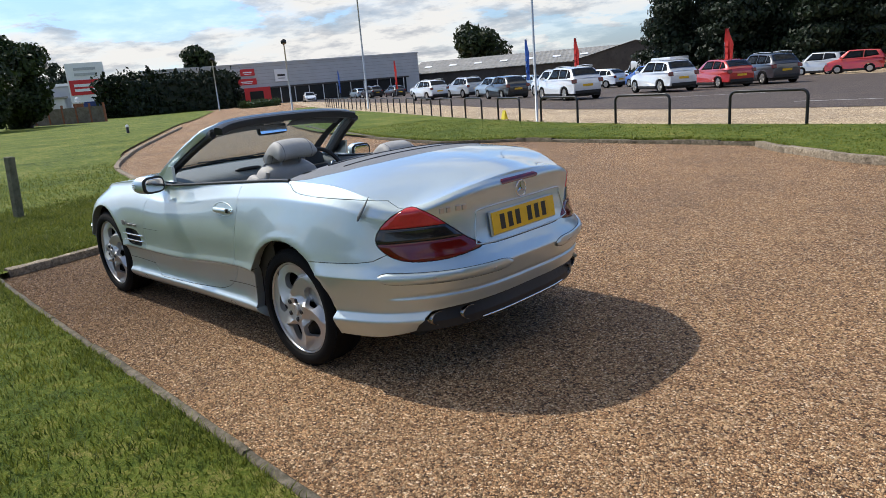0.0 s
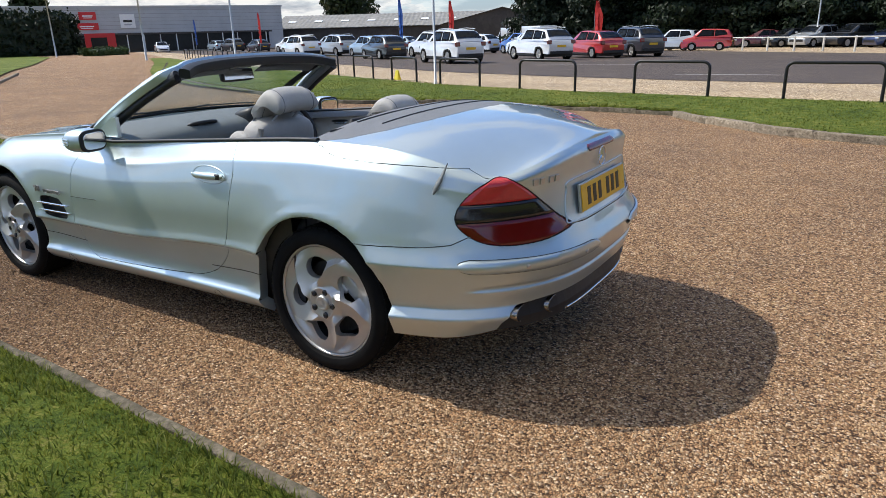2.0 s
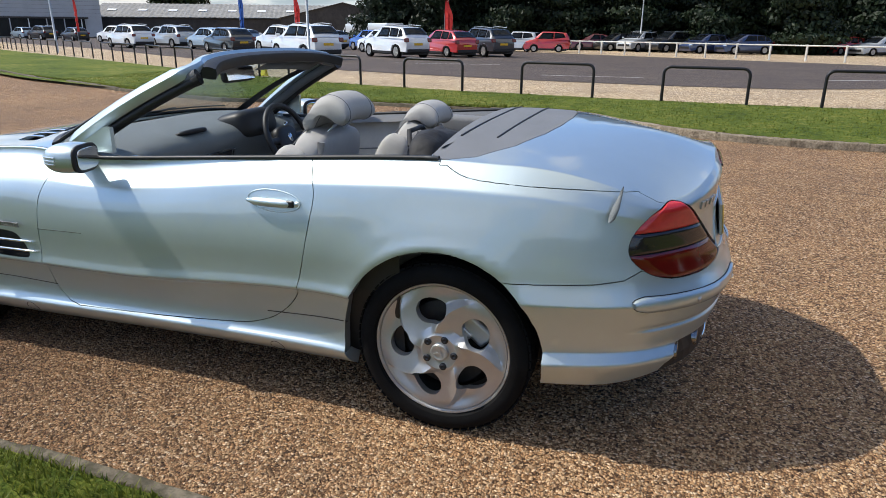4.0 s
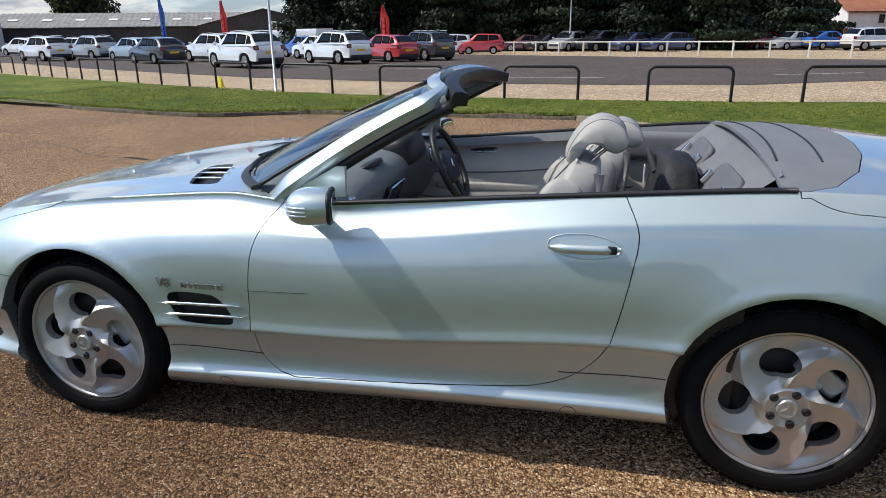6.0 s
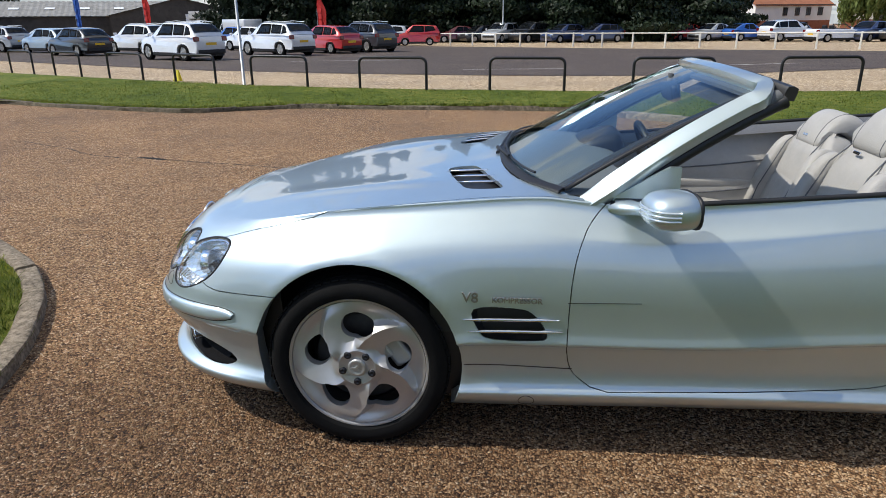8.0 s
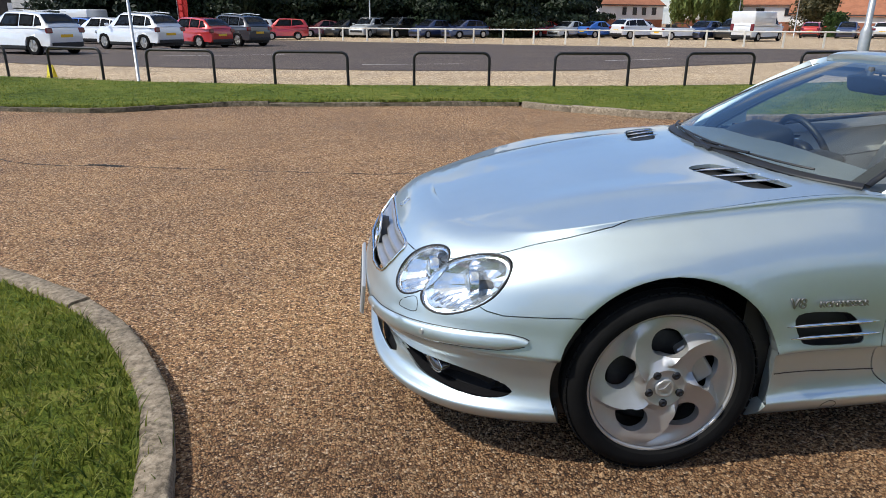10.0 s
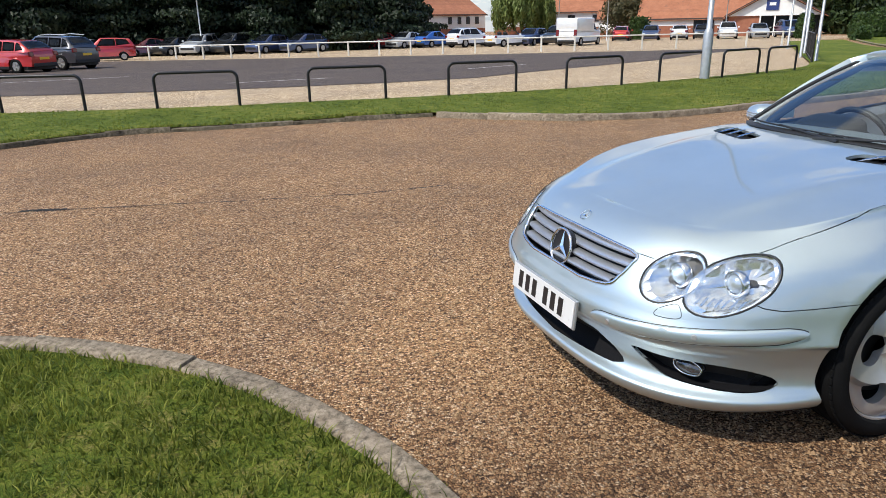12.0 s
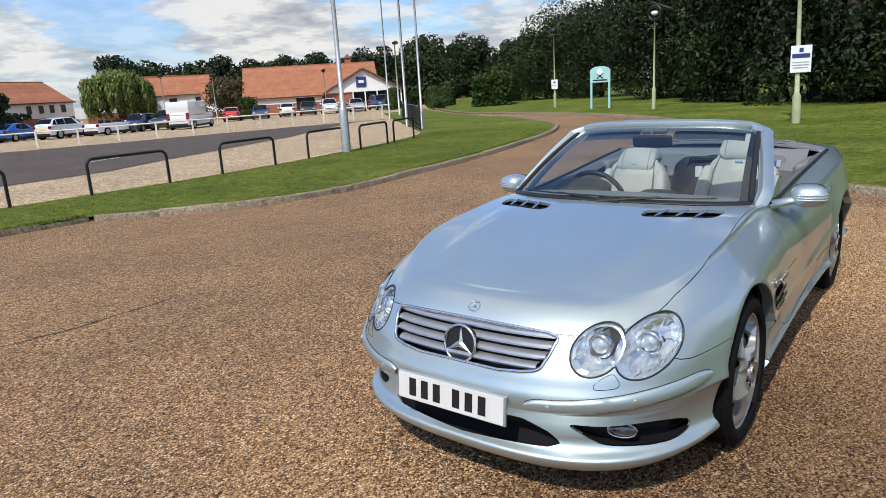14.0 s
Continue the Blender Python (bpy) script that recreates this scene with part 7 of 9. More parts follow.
def lamp_post(x, y, height, r, mat, label, lantern="", turn=0.0, base=0.0, lean=0.0):
    """A tapered post with an optional lantern: globe, hood or twin flood lights."""
    top = thing("lamp_post" if lantern else "flag_pole", label, "lamp post" if lantern else "pole", pose(x, y, gz(x, y), lean, 0, turn))
    bm = bmesh.new()
    steps = [(-0.3, r * 1.05), (height * 0.5, r * 0.85), (height, r * 0.6)]
    tube(bm, [(0, 0, z) for z, _ in steps], [w for _, w in steps], 12)
    part("post", bm, mat, top, smooth=True)
    if base:
        bm = bmesh.new()
        lathe(bm, [(r * 1.7, -0.1), (r * 1.7, base), (r * 1.3, base + 0.08), (r, base + 0.12)], 14)
        part("base_sleeve", bm, mat, top, smooth=True)
    if lantern == "hood":
        bm = bmesh.new()
        lathe(bm, [(0.04, height), (0.22, height + 0.12), (0.24, height + 0.30), (0.18, height + 0.42), (0.0, height + 0.48)], 18)
        part("lantern_hood", bm, BLACK_STEEL, top, "dark lantern hood", smooth=True)
        bm = bmesh.new()
        lathe(bm, [(0.05, height + 0.02), (0.17, height + 0.08), (0.18, height + 0.2)], 16)
        part("lantern_glass", bm, SIGN_WHITE, top, "pale lantern glass", smooth=True)
    if lantern == "flood":
        for s in (1, -1):
            bm = bmesh.new()
            box(bm, (0.35, 0.30, 0.16), pose(0.24 * s, 0.05, height + 0.05, 20, 0, 0), 0.03)
            part("flood_light", bm, BLACK_STEEL, top, "dark flood light")
    if lantern == "ring":
        bm = bmesh.new()
        tube(bm, [(0.30 * math.cos(q), 0, height + 0.28 + 0.30 * math.sin(q)) for q in (2 * math.pi * i / 24 for i in range(24))], 0.07, 8, True)
        part("lantern_ring", bm, BLACK_STEEL, top, "dark ring of the lantern", smooth=True)
        bm = bmesh.new()
        lathe(bm, [(0.0, 0.18), (0.12, 0.2), (0.16, 0.28), (0.12, 0.36), (0.0, 0.38)], 14, pose(0, 0, height))
        part("lantern_glass", bm, SIGN_WHITE, top, "white lantern glass", smooth=True)
    return top


lamp_post(-8.75, -11.6, 8.0, 0.07, GREY_STEEL, "tall galvanised pole with a thick foot beside the lawn", "", 0, 1.15)
lamp_post(6.95, -12.95, 9.0, 0.034, GREY_STEEL, "slim galvanised flag pole at the fence line")
lamp_post(30.2, -26.9, 9.5, 0.06, GREY_STEEL, "slim galvanised flag pole at the fence line")
lamp_post(44.5, -30.8, 5.3, 0.08, GREY_STEEL, "grey lamp post with a dark hooded lantern on the lawn", "hood")
lamp_post(70.0, -38.2, 5.6, 0.08, GREY_STEEL, "grey lamp post with a dark hooded lantern by the hedge", "hood")
for x, y, h in ((-17.0, -15.6, 8.8), (-22.0, -20.6, 9.0), (-26.8, -26.0, 9.0), (-19.6, -18.6, 9.2)):
    lamp_post(x, y, h, 0.05, GREY_STEEL, "slim white-grey flag pole beside the railing")
lamp_post(-33.4, -30.9, 5.0, 0.07, GREY_STEEL, "grey mast with twin flood lights", "flood", 30)
lamp_post(-26.2, -9.6, 3.9, 0.05, GREEN_POLE, "pale green lamp post with a ring lantern on the lawn", "ring", 80, 0.9)
lamp_post(-32.9, -18.1, 4.2, 0.05, GREEN_POLE, "pale green lamp post beside the drive", "hood", 0, 0.8)
lamp_post(-16.5, -2.1, 5.2, 0.065, GREEN_POLE, "leaning mossy green lamp post carrying a parking notice", "hood", 0, 0.75, 1.5)
lamp_post(0.8, -58.0, 8.5, 0.06, GREY_STEEL, "slim grey lamp mast before the conifers", "flood")
for x, y in ((-40.0, -62.0), (-33.0, -60.0), (-52.0, -58.0)):
    lamp_post(x, y, 4.6, 0.06, GREY_STEEL, "grey lamp post among the parked cars", "hood")


def notice(x, y, z, w, h, turn, bars, label, mat=None):
    n = thing("notice", label, "sign", pose(x, y, z, 0, 0, turn))
    bm = bmesh.new()
    box(bm, (w, 0.02, h), pose(0, 0, 0), 0.006)
    part("notice_board", bm, mat or SIGN_WHITE, n)
    for bx, bz, bw, bh, bmat in bars:
        bm = bmesh.new()
        box(bm, (bw * w, 0.006, bh * h), pose(bx * w, 0.0125, bz * h))
        part("print", bm, bmat, n)
    return n


face = math.degrees(math.atan2(1.5 + 2.1, 4.2 + 16.5)) - 90
notice(-16.42, -2.06, 1.75, 0.50, 0.70, face, [(0, 0.12, 0.85, 0.16, SIGN_BLUE), (0, 0.33, 0.2, 0.16, SIGN_BLUE), (0, -0.12, 0.8, 0.04, GREY_STEEL), (0, -0.22, 0.8, 0.04, GREY_STEEL), (0, -0.32, 0.7, 0.04, GREY_STEEL)], "white parking notice with blue bars fixed to a pole")
notice(-32.8, -18.05, 1.35, 0.42, 0.55, face - 10, [(0, 0.2, 0.3, 0.2, SIGN_BLUE), (0, -0.1, 0.8, 0.06, GREY_STEEL)], "small white notice fixed to a lamp post")

board = thing("sign_board", "pale teal club sign board with an arched top on two posts", "sign", pose(-28.5, -13.2, gz(-28.5, -13.2), 0, 0, face - 14))
for s in (1, -1):
    bm = bmesh.new()
    box(bm, (0.10, 0.08, 1.7), pose(0.50 * s, 0, 0.75), 0.01)
    part("post", bm, SIGN_TEAL, board)
bm = bmesh.new()
prism(bm, [(-0.56, 1.35), (0.56, 1.35), (0.56, 1.98)] + [(0.5 * math.cos(q), 1.98 + 0.16 * math.sin(q)) for q in (math.pi * i / 12 for i in range(13))] + [(-0.56, 1.98)], 0.06, pose(0, 0.03, 0, 90, 0, 0))
part("panel", bm, SIGN_TEAL, board)
bm = bmesh.new()
lathe(bm, [(0.0, 0.0), (0.17, 0.0), (0.17, 0.01), (0.12, 0.01)], 20, pose(0, 0.042, 1.88, -90, 0, 0))
part("emblem", bm, SIGN_WHITE, board, "round white emblem")
for s in (1, -1):
    bm = bmesh.new()
    box(bm, (0.42, 0.012, 0.05), pose(0, 0.04, 1.66, 0, 35 * s, 0))
    part("emblem_bar", bm, INK, board)
bm = bmesh.new()
box(bm, (0.8, 0.012, 0.06), pose(0, 0.04, 1.46))
part("print", bm, INK, board)


def feather_flag(x, y, h, mat, label, turn):
    f = thing("feather_flag", label, "flag", pose(x, y, gz(x, y), 0, 0, turn))
    bm = bmesh.new()
    tube(bm, [(0, 0, -0.2), (0, 0, h * 0.7), (0.12, 0, h * 0.93), (0.4, 0, h)], [0.025, 0.02, 0.015, 0.01], 8)
    part("mast", bm, GREY_STEEL, f)
    bm = bmesh.new()
    rows = grid(bm, lambda u, v: Vector(((0.02 + (0.6 + 0.1 * math.sin(3 * v)) * u * (1 - 0.75 * step(0.6, 1.0, v))) + 0.1 * step(0.7, 1.0, v), 0.06 * math.sin(5 * v + 3 * u), h * (0.22 + 0.76 * v))), 6, 14)
    bmesh.ops.solidify(bm, geom=bm.faces[:], thickness=0.006)
    part("sail", bm, mat, f)
    for k in range(4):
        bm = bmesh.new()
        box(bm, (0.22, 0.2, 0.28), pose(0.28, 0, h * (0.38 + 0.11 * k)))
        part("print", bm, mat, f)


feather_flag(79.0, -63.5, 4.4, BLUE_CLOTH, "tall blue feather flag outside the showroom", 160)
feather_flag(60.0, -57.5, 4.6, RED_CLOTH, "tall red feather flag at the car park", 160)
feather_flag(34.5, -50.5, 4.8, BLUE_CLOTH, "tall blue feather flag behind parked cars", 160)
feather_flag(27.0, -47.0, 4.2, RED_CLOTH, "tall red feather flag behind parked cars", 160)
feather_flag(12.6, -41.5, 3.4, RED_CLOTH, "tall red feather flag behind parked cars", 160)

# small posts on the island lawn
post = thing("timber_post", "weathered square timber post in the lawn", "post", pose(6.35, 0.32, 0.0, 2, -3, 20))
bm = bmesh.new()
box(bm, (0.10, 0.10, 1.0), pose(0, 0, 0.4), 0.01)
part("shaft", bm, stained_material("old_timber", (0.10, 0.095, 0.06), (0.20, 0.19, 0.13), 6.0, dirt=(0.05, 0.06, 0.03)), post)
bol = thing("bollard", "small dark bollard light with a white cap on the lawn", "bollard", pose(29.6, -10.9, 0.0))
bm = bmesh.new()
lathe(bm, [(0.07, -0.1), (0.07, 0.34), (0.0, 0.34)], 12)
part("stem", bm, BLACK_STEEL, bol, smooth=True)
bm = bmesh.new()
lathe(bm, [(0.075, 0.345), (0.08, 0.42), (0.05, 0.46), (0.0, 0.47)], 12)
part("cap", bm, SIGN_WHITE, bol, "white cap", smooth=True)

# a crack across the drive, sealed with tar
TAR = material("tar_seal", (0.028, 0.024, 0.021), 0.85, var=0.4, scale=30)


def crack(points, width, seed):
    rnd = random.Random(seed)
    bm = bmesh.new()
    pts = smooth_line([(x, y, 0) for x, y in points], 90)
    rows = []
    for i, p in enumerate(pts):
        d = (pts[min(i + 1, 89)] - pts[max(i - 1, 0)]).normalized()
        n = Vector((-d.y, d.x, 0))
        w = width * (0.35 + 0.9 * abs(noise.noise(p * 3.1)) + 0.6 * rnd.random()) * min(1, i / 6 + 0.1, (89 - i) / 6 + 0.1)
        off = n * (noise.noise(p * 4.0) * 0.04)
        rows.append((bm.verts.new(p + off + n * w + Vector((0, 0, 0.004))), bm.verts.new(p + off - n * w + Vector((0, 0, 0.004)))))
    for a, b in zip(rows, rows[1:]):
        bm.faces.new((a[0], a[1], b[1], b[0]))
    tagged(new("crack", mesh_object("crack", bm, TAR, False)), "dark irregular crack in the gravel surface", "crack", kind="structure")


crack([(7.6, -5.5), (6.35, -4.9), (5.65, -4.45), (4.85, -4.29), (3.6, -4.0), (2.17, -3.71), (1.0, -3.7)], 0.009, 3)
crack([(5.1, -4.36), (4.9, -4.31), (4.7, -4.27)], 0.045, 4)
crack([(-3.2, -4.3), (-4.4, -3.6), (-5.2, -3.4)], 0.008, 5)
crack([(9.0, -6.2), (8.0, -6.0), (7.0, -6.2)], 0.010, 6)


# ---- trees and hedges ----
BARK = stained_material("bark", (0.05, 0.04, 0.03), (0.11, 0.09, 0.07), 4.0, dirt=(0.03, 0.035, 0.02))
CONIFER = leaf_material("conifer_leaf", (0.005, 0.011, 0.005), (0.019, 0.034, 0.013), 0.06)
BROAD = leaf_material("broad_leaf", (0.009, 0.018, 0.005), (0.042, 0.066, 0.017), 0.15)
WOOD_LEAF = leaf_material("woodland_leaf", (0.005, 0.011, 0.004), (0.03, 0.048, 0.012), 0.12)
WILLOW = leaf_material("willow_leaf", (0.075, 0.115, 0.025), (0.24, 0.29, 0.09), 0.3)
HEDGE = leaf_material("hedge_leaf", (0.014, 0.03, 0.008), (0.055, 0.095, 0.02), 0.15)
RUSSET = leaf_material("russet_leaf", (0.03, 0.035, 0.012), (0.11, 0.09, 0.04), 0.2)


def leaf_cloud(name, lobes, count, size, mat, seed, shell_bias=0.55, droop=0.0, long=1.6):
    """Many small leaves spread through ellipsoid lobes (x, y, z, rx, ry, rz)."""
    rng = np.random.default_rng(seed)
    lobes = np.array(lobes, float)
    weight = (lobes[:, 3] * lobes[:, 4] * lobes[:, 5]) ** (2 / 3)
    pick = rng.choice(len(lobes), count, p=weight / weight.sum())
    d = rng.normal(size=(count, 3))
    d /= np.linalg.norm(d, axis=1)[:, None]
    rad = shell_bias + (1.08 - shell_bias) * rng.random(count) ** 0.6
    c = lobes[pick, :3] + d * lobes[pick, 3:] * rad[:, None]
    n = d + rng.normal(scale=0.55, size=(count, 3))
    n /= np.linalg.norm(n, axis=1)[:, None]
    t = np.cross(n, rng.normal(size=(count, 3)))
    if droop:
        t = t * (1 - droop) + np.array([0, 0, -1.0]) * droop * 2
        t -= n * (t * n).sum(axis=1)[:, None]
    t /= np.linalg.norm(t, axis=1)[:, None] + 1e-9
    b = np.cross(n, t)
    s = size * rng.uniform(0.6, 1.35, count)[:, None]
    v = np.empty((count, 4, 3))
    v[:, 0] = c - t * s * long * 0.5
    v[:, 1] = c + b * s * 0.42 + t * s * rng.uniform(-0.2, 0.2, (count, 1))
    v[:, 2] = c + t * s * long * 0.5
    v[:, 3] = c - b * s * 0.42 + n * s * 0.12
    me = bpy.data.meshes.new(name)
    me.from_pydata(v.reshape(-1, 3).tolist(), [], np.arange(count * 4).reshape(-1, 4).tolist())
    me.materials.append(mat)
    return me


def trunk(name, parent, h, r, limbs, seed, mat=None, spread=0.45):
    rnd = random.Random(seed)
    bm = bmesh.new()
    tube(bm, [(0, 0, -0.3), (0.05, 0, h * 0.3), (-0.05, 0.08, h * 0.65), (0.03, 0, h)], [r * 1.35, r, r * 0.7, r * 0.2], 9)
    part("trunk", bm, mat or BARK, parent, smooth=True)
    for i in range(limbs):
        q = 2 * math.pi * (i + rnd.random() * 0.6) / limbs
        z = h * rnd.uniform(0.3, 0.7)
        L = h * spread * rnd.uniform(0.7, 1.1)
        bm = bmesh.new()
        tube(bm, [(0, 0, z), (L * 0.5 * math.cos(q), L * 0.5 * math.sin(q), z + L * 0.35), (L * math.cos(q), L * math.sin(q), z + L * 0.55)], [r * 0.45, r * 0.28, r * 0.08], 7)
        part("limb", bm, mat or BARK, parent, smooth=True)


def conifer(x, y, h, r, seed, label="tall dark conifer in a dense shelter belt", group="shelter belt conifers", leaves=11000):
    rnd = random.Random(seed)
    t = thing("conifer_tree", label, "tree", pose(x, y, gz(x, y), 0, 0, rnd.uniform(0, 360)), group)
    bm = bmesh.new()
    tube(bm, [(0, 0, -0.3), (0, 0, h * 0.5), (0, 0, h * 0.95)], [0.3, 0.2, 0.04], 8)
    part("trunk", bm, BARK, t, smooth=True)
    lobes = []
    for k in range(26):
        f = k / 25
        z = h * (0.03 + 0.95 * f)
        rr = r * (1 - f ** 1.6) * rnd.uniform(0.75, 1.15) + 0.25
        q = rnd.uniform(0, 6.28)
        lobes.append((math.cos(q) * rr * 0.35, math.sin(q) * rr * 0.35, z, rr * 0.8, rr * 0.8, h * 0.055))
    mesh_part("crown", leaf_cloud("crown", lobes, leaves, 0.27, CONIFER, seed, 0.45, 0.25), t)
    return t


def broad_tree(x, y, h, r, seed, mat, label, leaves=6000, size=0.34, low=0.35, group="", tall=1.0, name="broadleaf_tree"):
    rnd = random.Random(seed)
    t = thing(name, label, "tree", pose(x, y, gz(x, y)), group)
    trunk("trunk", t, h * 0.7, 0.028 * h, 6, seed)
    lobes = []
    for k in range(22):
        q, f = rnd.uniform(0, 6.28), rnd.random()
        z = h * (low + (0.92 - low) * f)
        reach = r * (0.72 - 0.5 * abs(f - 0.35) ** 1.3)
        rr = r * rnd.uniform(0.26, 0.46)
        lobes.append((math.cos(q) * reach * rnd.uniform(0.3, 1.0), math.sin(q) * reach * rnd.uniform(0.3, 1.0), z, rr, rr, rr * 0.8 * tall))
    lobes.append((0, 0, h * (low + 0.25), r * 0.6, r * 0.6, h * 0.25))
    mesh_part("crown", leaf_cloud("crown", lobes, leaves, size, mat, seed), t)
    return t


def willow(x, y, h, r, seed):
    t = thing("willow_tree", "weeping willow with long pale green strands before the hotel", "tree", pose(x, y, gz(x, y)))
    trunk("trunk", t, h * 0.75, 0.3, 6, seed)
    rng = np.random.default_rng(seed)
    rnd = random.Random(seed)
    lobes = [(0, 0, h * 0.75, r * 0.6, r * 0.6, h * 0.2)]
    for k in range(70):
        q, d = rnd.uniform(0, 6.28), r * rnd.uniform(0.35, 1.0) ** 0.6
        top = h * (0.98 - 0.28 * (d / r) ** 2) * rnd.uniform(0.9, 1.02)
        low = h * rnd.uniform(0.06, 0.35)
        lobes.append((math.cos(q) * d, math.sin(q) * d, (top + low) / 2, r * 0.11, r * 0.11, (top - low) / 2))
    mesh_part("crown", leaf_cloud("crown", lobes, 13000, 0.30, WILLOW, seed, 0.3, 0.9, 2.6), t)


def hedge(x, y, sx, sy, h, turn, seed, mat, label, leaves=5000, size=0.22, name="hedge", rough=0.12):
    """A clipped hedge: a dark core with a coat of leaves."""
    t = thing(name, label, "hedge", pose(x, y, gz(x, y), 0, 0, turn))
    rng = np.random.default_rng(seed)
    bm = bmesh.new()
    box(bm, (sx * 0.92, sy * 0.92, h * 0.95), pose(0, 0, h * 0.47), min(sx, sy) * 0.12, 2)
    part("core", bm, mat, t)
    c = rng.uniform(-0.5, 0.5, (leaves, 3))
    face_pick = rng.integers(0, 5, leaves)
    for i, (ax, v) in enumerate(((0, 0.5), (0, -0.5), (1, 0.5), (1, -0.5), (2, 0.5))):
        c[face_pick == i, ax] = v
    lob = c * np.array([sx, sy, h]) + np.array([0, 0, h / 2])
    lob += rng.normal(scale=rough, size=lob.shape)
    lobes = np.concatenate([lob, np.full_like(lob, size * 0.3)], axis=1)
    me = leaf_cloud("foliage", lobes, leaves, size, mat, seed, 0.2)
    mesh_part("foliage", me, t)


def topiary(x, y, h, r, seed, label):
    t = thing("topiary_shrub", label, "shrub", pose(x, y, gz(x, y)), "clipped shrubs by the drive")
    lobes = [(0, 0, h * f, r * (1 - 0.45 * f ** 3), r * (1 - 0.45 * f ** 3), h * 0.14) for f in (0.12, 0.25, 0.4, 0.55, 0.7, 0.84)]
    bm = bmesh.new()
    lathe(bm, [(0.05, -0.1), (r * 0.7, 0.15), (r * 0.8, h * 0.5), (r * 0.5, h * 0.85), (0.0, h * 0.95)], 14)
    part("core", bm, HEDGE, t, smooth=True)
    mesh_part("foliage", leaf_cloud("foliage", lobes, 2200, 0.16, HEDGE, seed, 0.8), t)


# shelter belt of conifers behind the car park
rnd = random.Random(11)
for i in range(17):
    f = i / 16
    x = 27.5 - 47.5 * f
    y = -66.5 + 2.5 * math.sin(f * 9) + (4.0 if i % 2 else 0.0) + 3.0 * f - 6.0 * step(0.75, 0.95, f)
    conifer(x, y, rnd.uniform(10.5, 13.5) * (1 - 0.28 * step(0.55, 1.0, f)), rnd.uniform(2.9, 3.6), 100 + i)
for i in range(9):
    conifer(26.0 - 5.3 * i, -72.5 + rnd.uniform(-1, 1), rnd.uniform(11, 13) * (1 - 0.25 * step(4, 8, i)), 3.6, 140 + i)
broad_tree(-19.6, -71.0, 7.6, 3.4, 31, WOOD_LEAF, "dense dark green tree at the end of the shelter belt", 7000, 0.3, 0.1)
# beyond the dealership and the hotel
for x, y, h, r, s in ((92, -113, 13.0, 7.0, 41), (118, -62, 11.0, 4.0, 42)):
    broad_tree(x, y, h, r, s, WOOD_LEAF, "large dark round-headed tree on the skyline", 5000, 0.6, 0.3)
rnd = random.Random(23)
for i in range(26):
    f = i / 25
    az = radians(-118 - 34 * f)
    d = rnd.uniform(128, 150)
    x, y = 4 + d * math.cos(az), 2 + d * math.sin(az)
    h = rnd.uniform(8.0, 12.0)
    broad_tree(x, y, h, rnd.uniform(4.5, 6.5), 200 + i, WOOD_LEAF, "dark green tree in the far wood", 4500, 0.48, 0.12, "far wood trees")
willow(-49.5, -99.5, 8.6, 5.0, 7)
broad_tree(-55.0, -80.5, 4.9, 4.2, 51, RUSSET, "low spreading russet-green tree before the hotel", 5000, 0.26, 0.25)
broad_tree(-69.5, -57.0, 8.3, 4.4, 52, BROAD, "large rounded tree beside the hotel lawn", 6500, 0.34, 0.15, "", 1.3)
hedge(-45.2, -63.6, 1.6, 1.4, 2.2, 20, 61, HEDGE, "rounded clipped bush by the hotel porch", 1500, 0.18, "bush")
# left end of the drive
broad_tree(63.0, -16.2, 7.4, 3.4, 53, BROAD, "dense dark shrub tree at the lawn's edge", 9000, 0.3, 0.08)
broad_tree(57.5, -11.0, 7.4, 3.8, 54, BROAD, "dense dark shrub tree at the lawn's edge", 8000, 0.3, 0.08)
hedge(83.0, -39.6, 22.0, 3.2, 4.6, -66, 62, CONIFER, "tall dark overgrown conifer hedge beside the drive", 9000, 0.35, "hedge", 0.35)
for i, f in enumerate((-9, -6.5, -4, -1.5, 1, 3.5, 6, 9)):
    p = pose(83.0, -39.6, 0, 0, 0, -66) @ Vector((f, 0.3, 0))
    conifer(p.x, p.y, 4.7 + (i * 37 % 5) * 0.28, 1.7, 300 + i, "shaggy conifer growing out of a tall hedge", "overgrown hedge conifers", 3500)
hedge(73.5, -46.0, 7.5, 1.5, 0.8, -62, 63, HEDGE, "low clipped hedge at the drive entrance", 1800, 0.16)
broad_tree(124, -40, 9.5, 4.5, 55, CONIFER, "dark conifer behind the entrance", 3000, 0.5, 0.1)
# hedges and clipped shrubs along the drive to the hotel
hedge(-46.0, -31.0, 8.5, 2.6, 2.5, 30, 64, HEDGE, "tall clipped green hedge block beside the drive", 6000, 0.2)
hedge(-60.0, -38.5, 12.0, 3.0, 3.4, 30, 65, HEDGE, "tall clipped green hedge along the drive", 5000, 0.25)
for x, y, h, r, s in ((-51.6, -40.2, 2.5, 0.85, 71), (-55.0, -44.5, 2.2, 1.0, 72), (-49.5, -45.6, 2.3, 0.8, 73)):
    topiary(x, y, h, r, s, "clipped bell-shaped yew beside the drive")
hedge(-46.5, -37.6, 7.0, 1.0, 0.7, 40, 66, HEDGE, "low clipped hedge along the drive", 1800, 0.14)
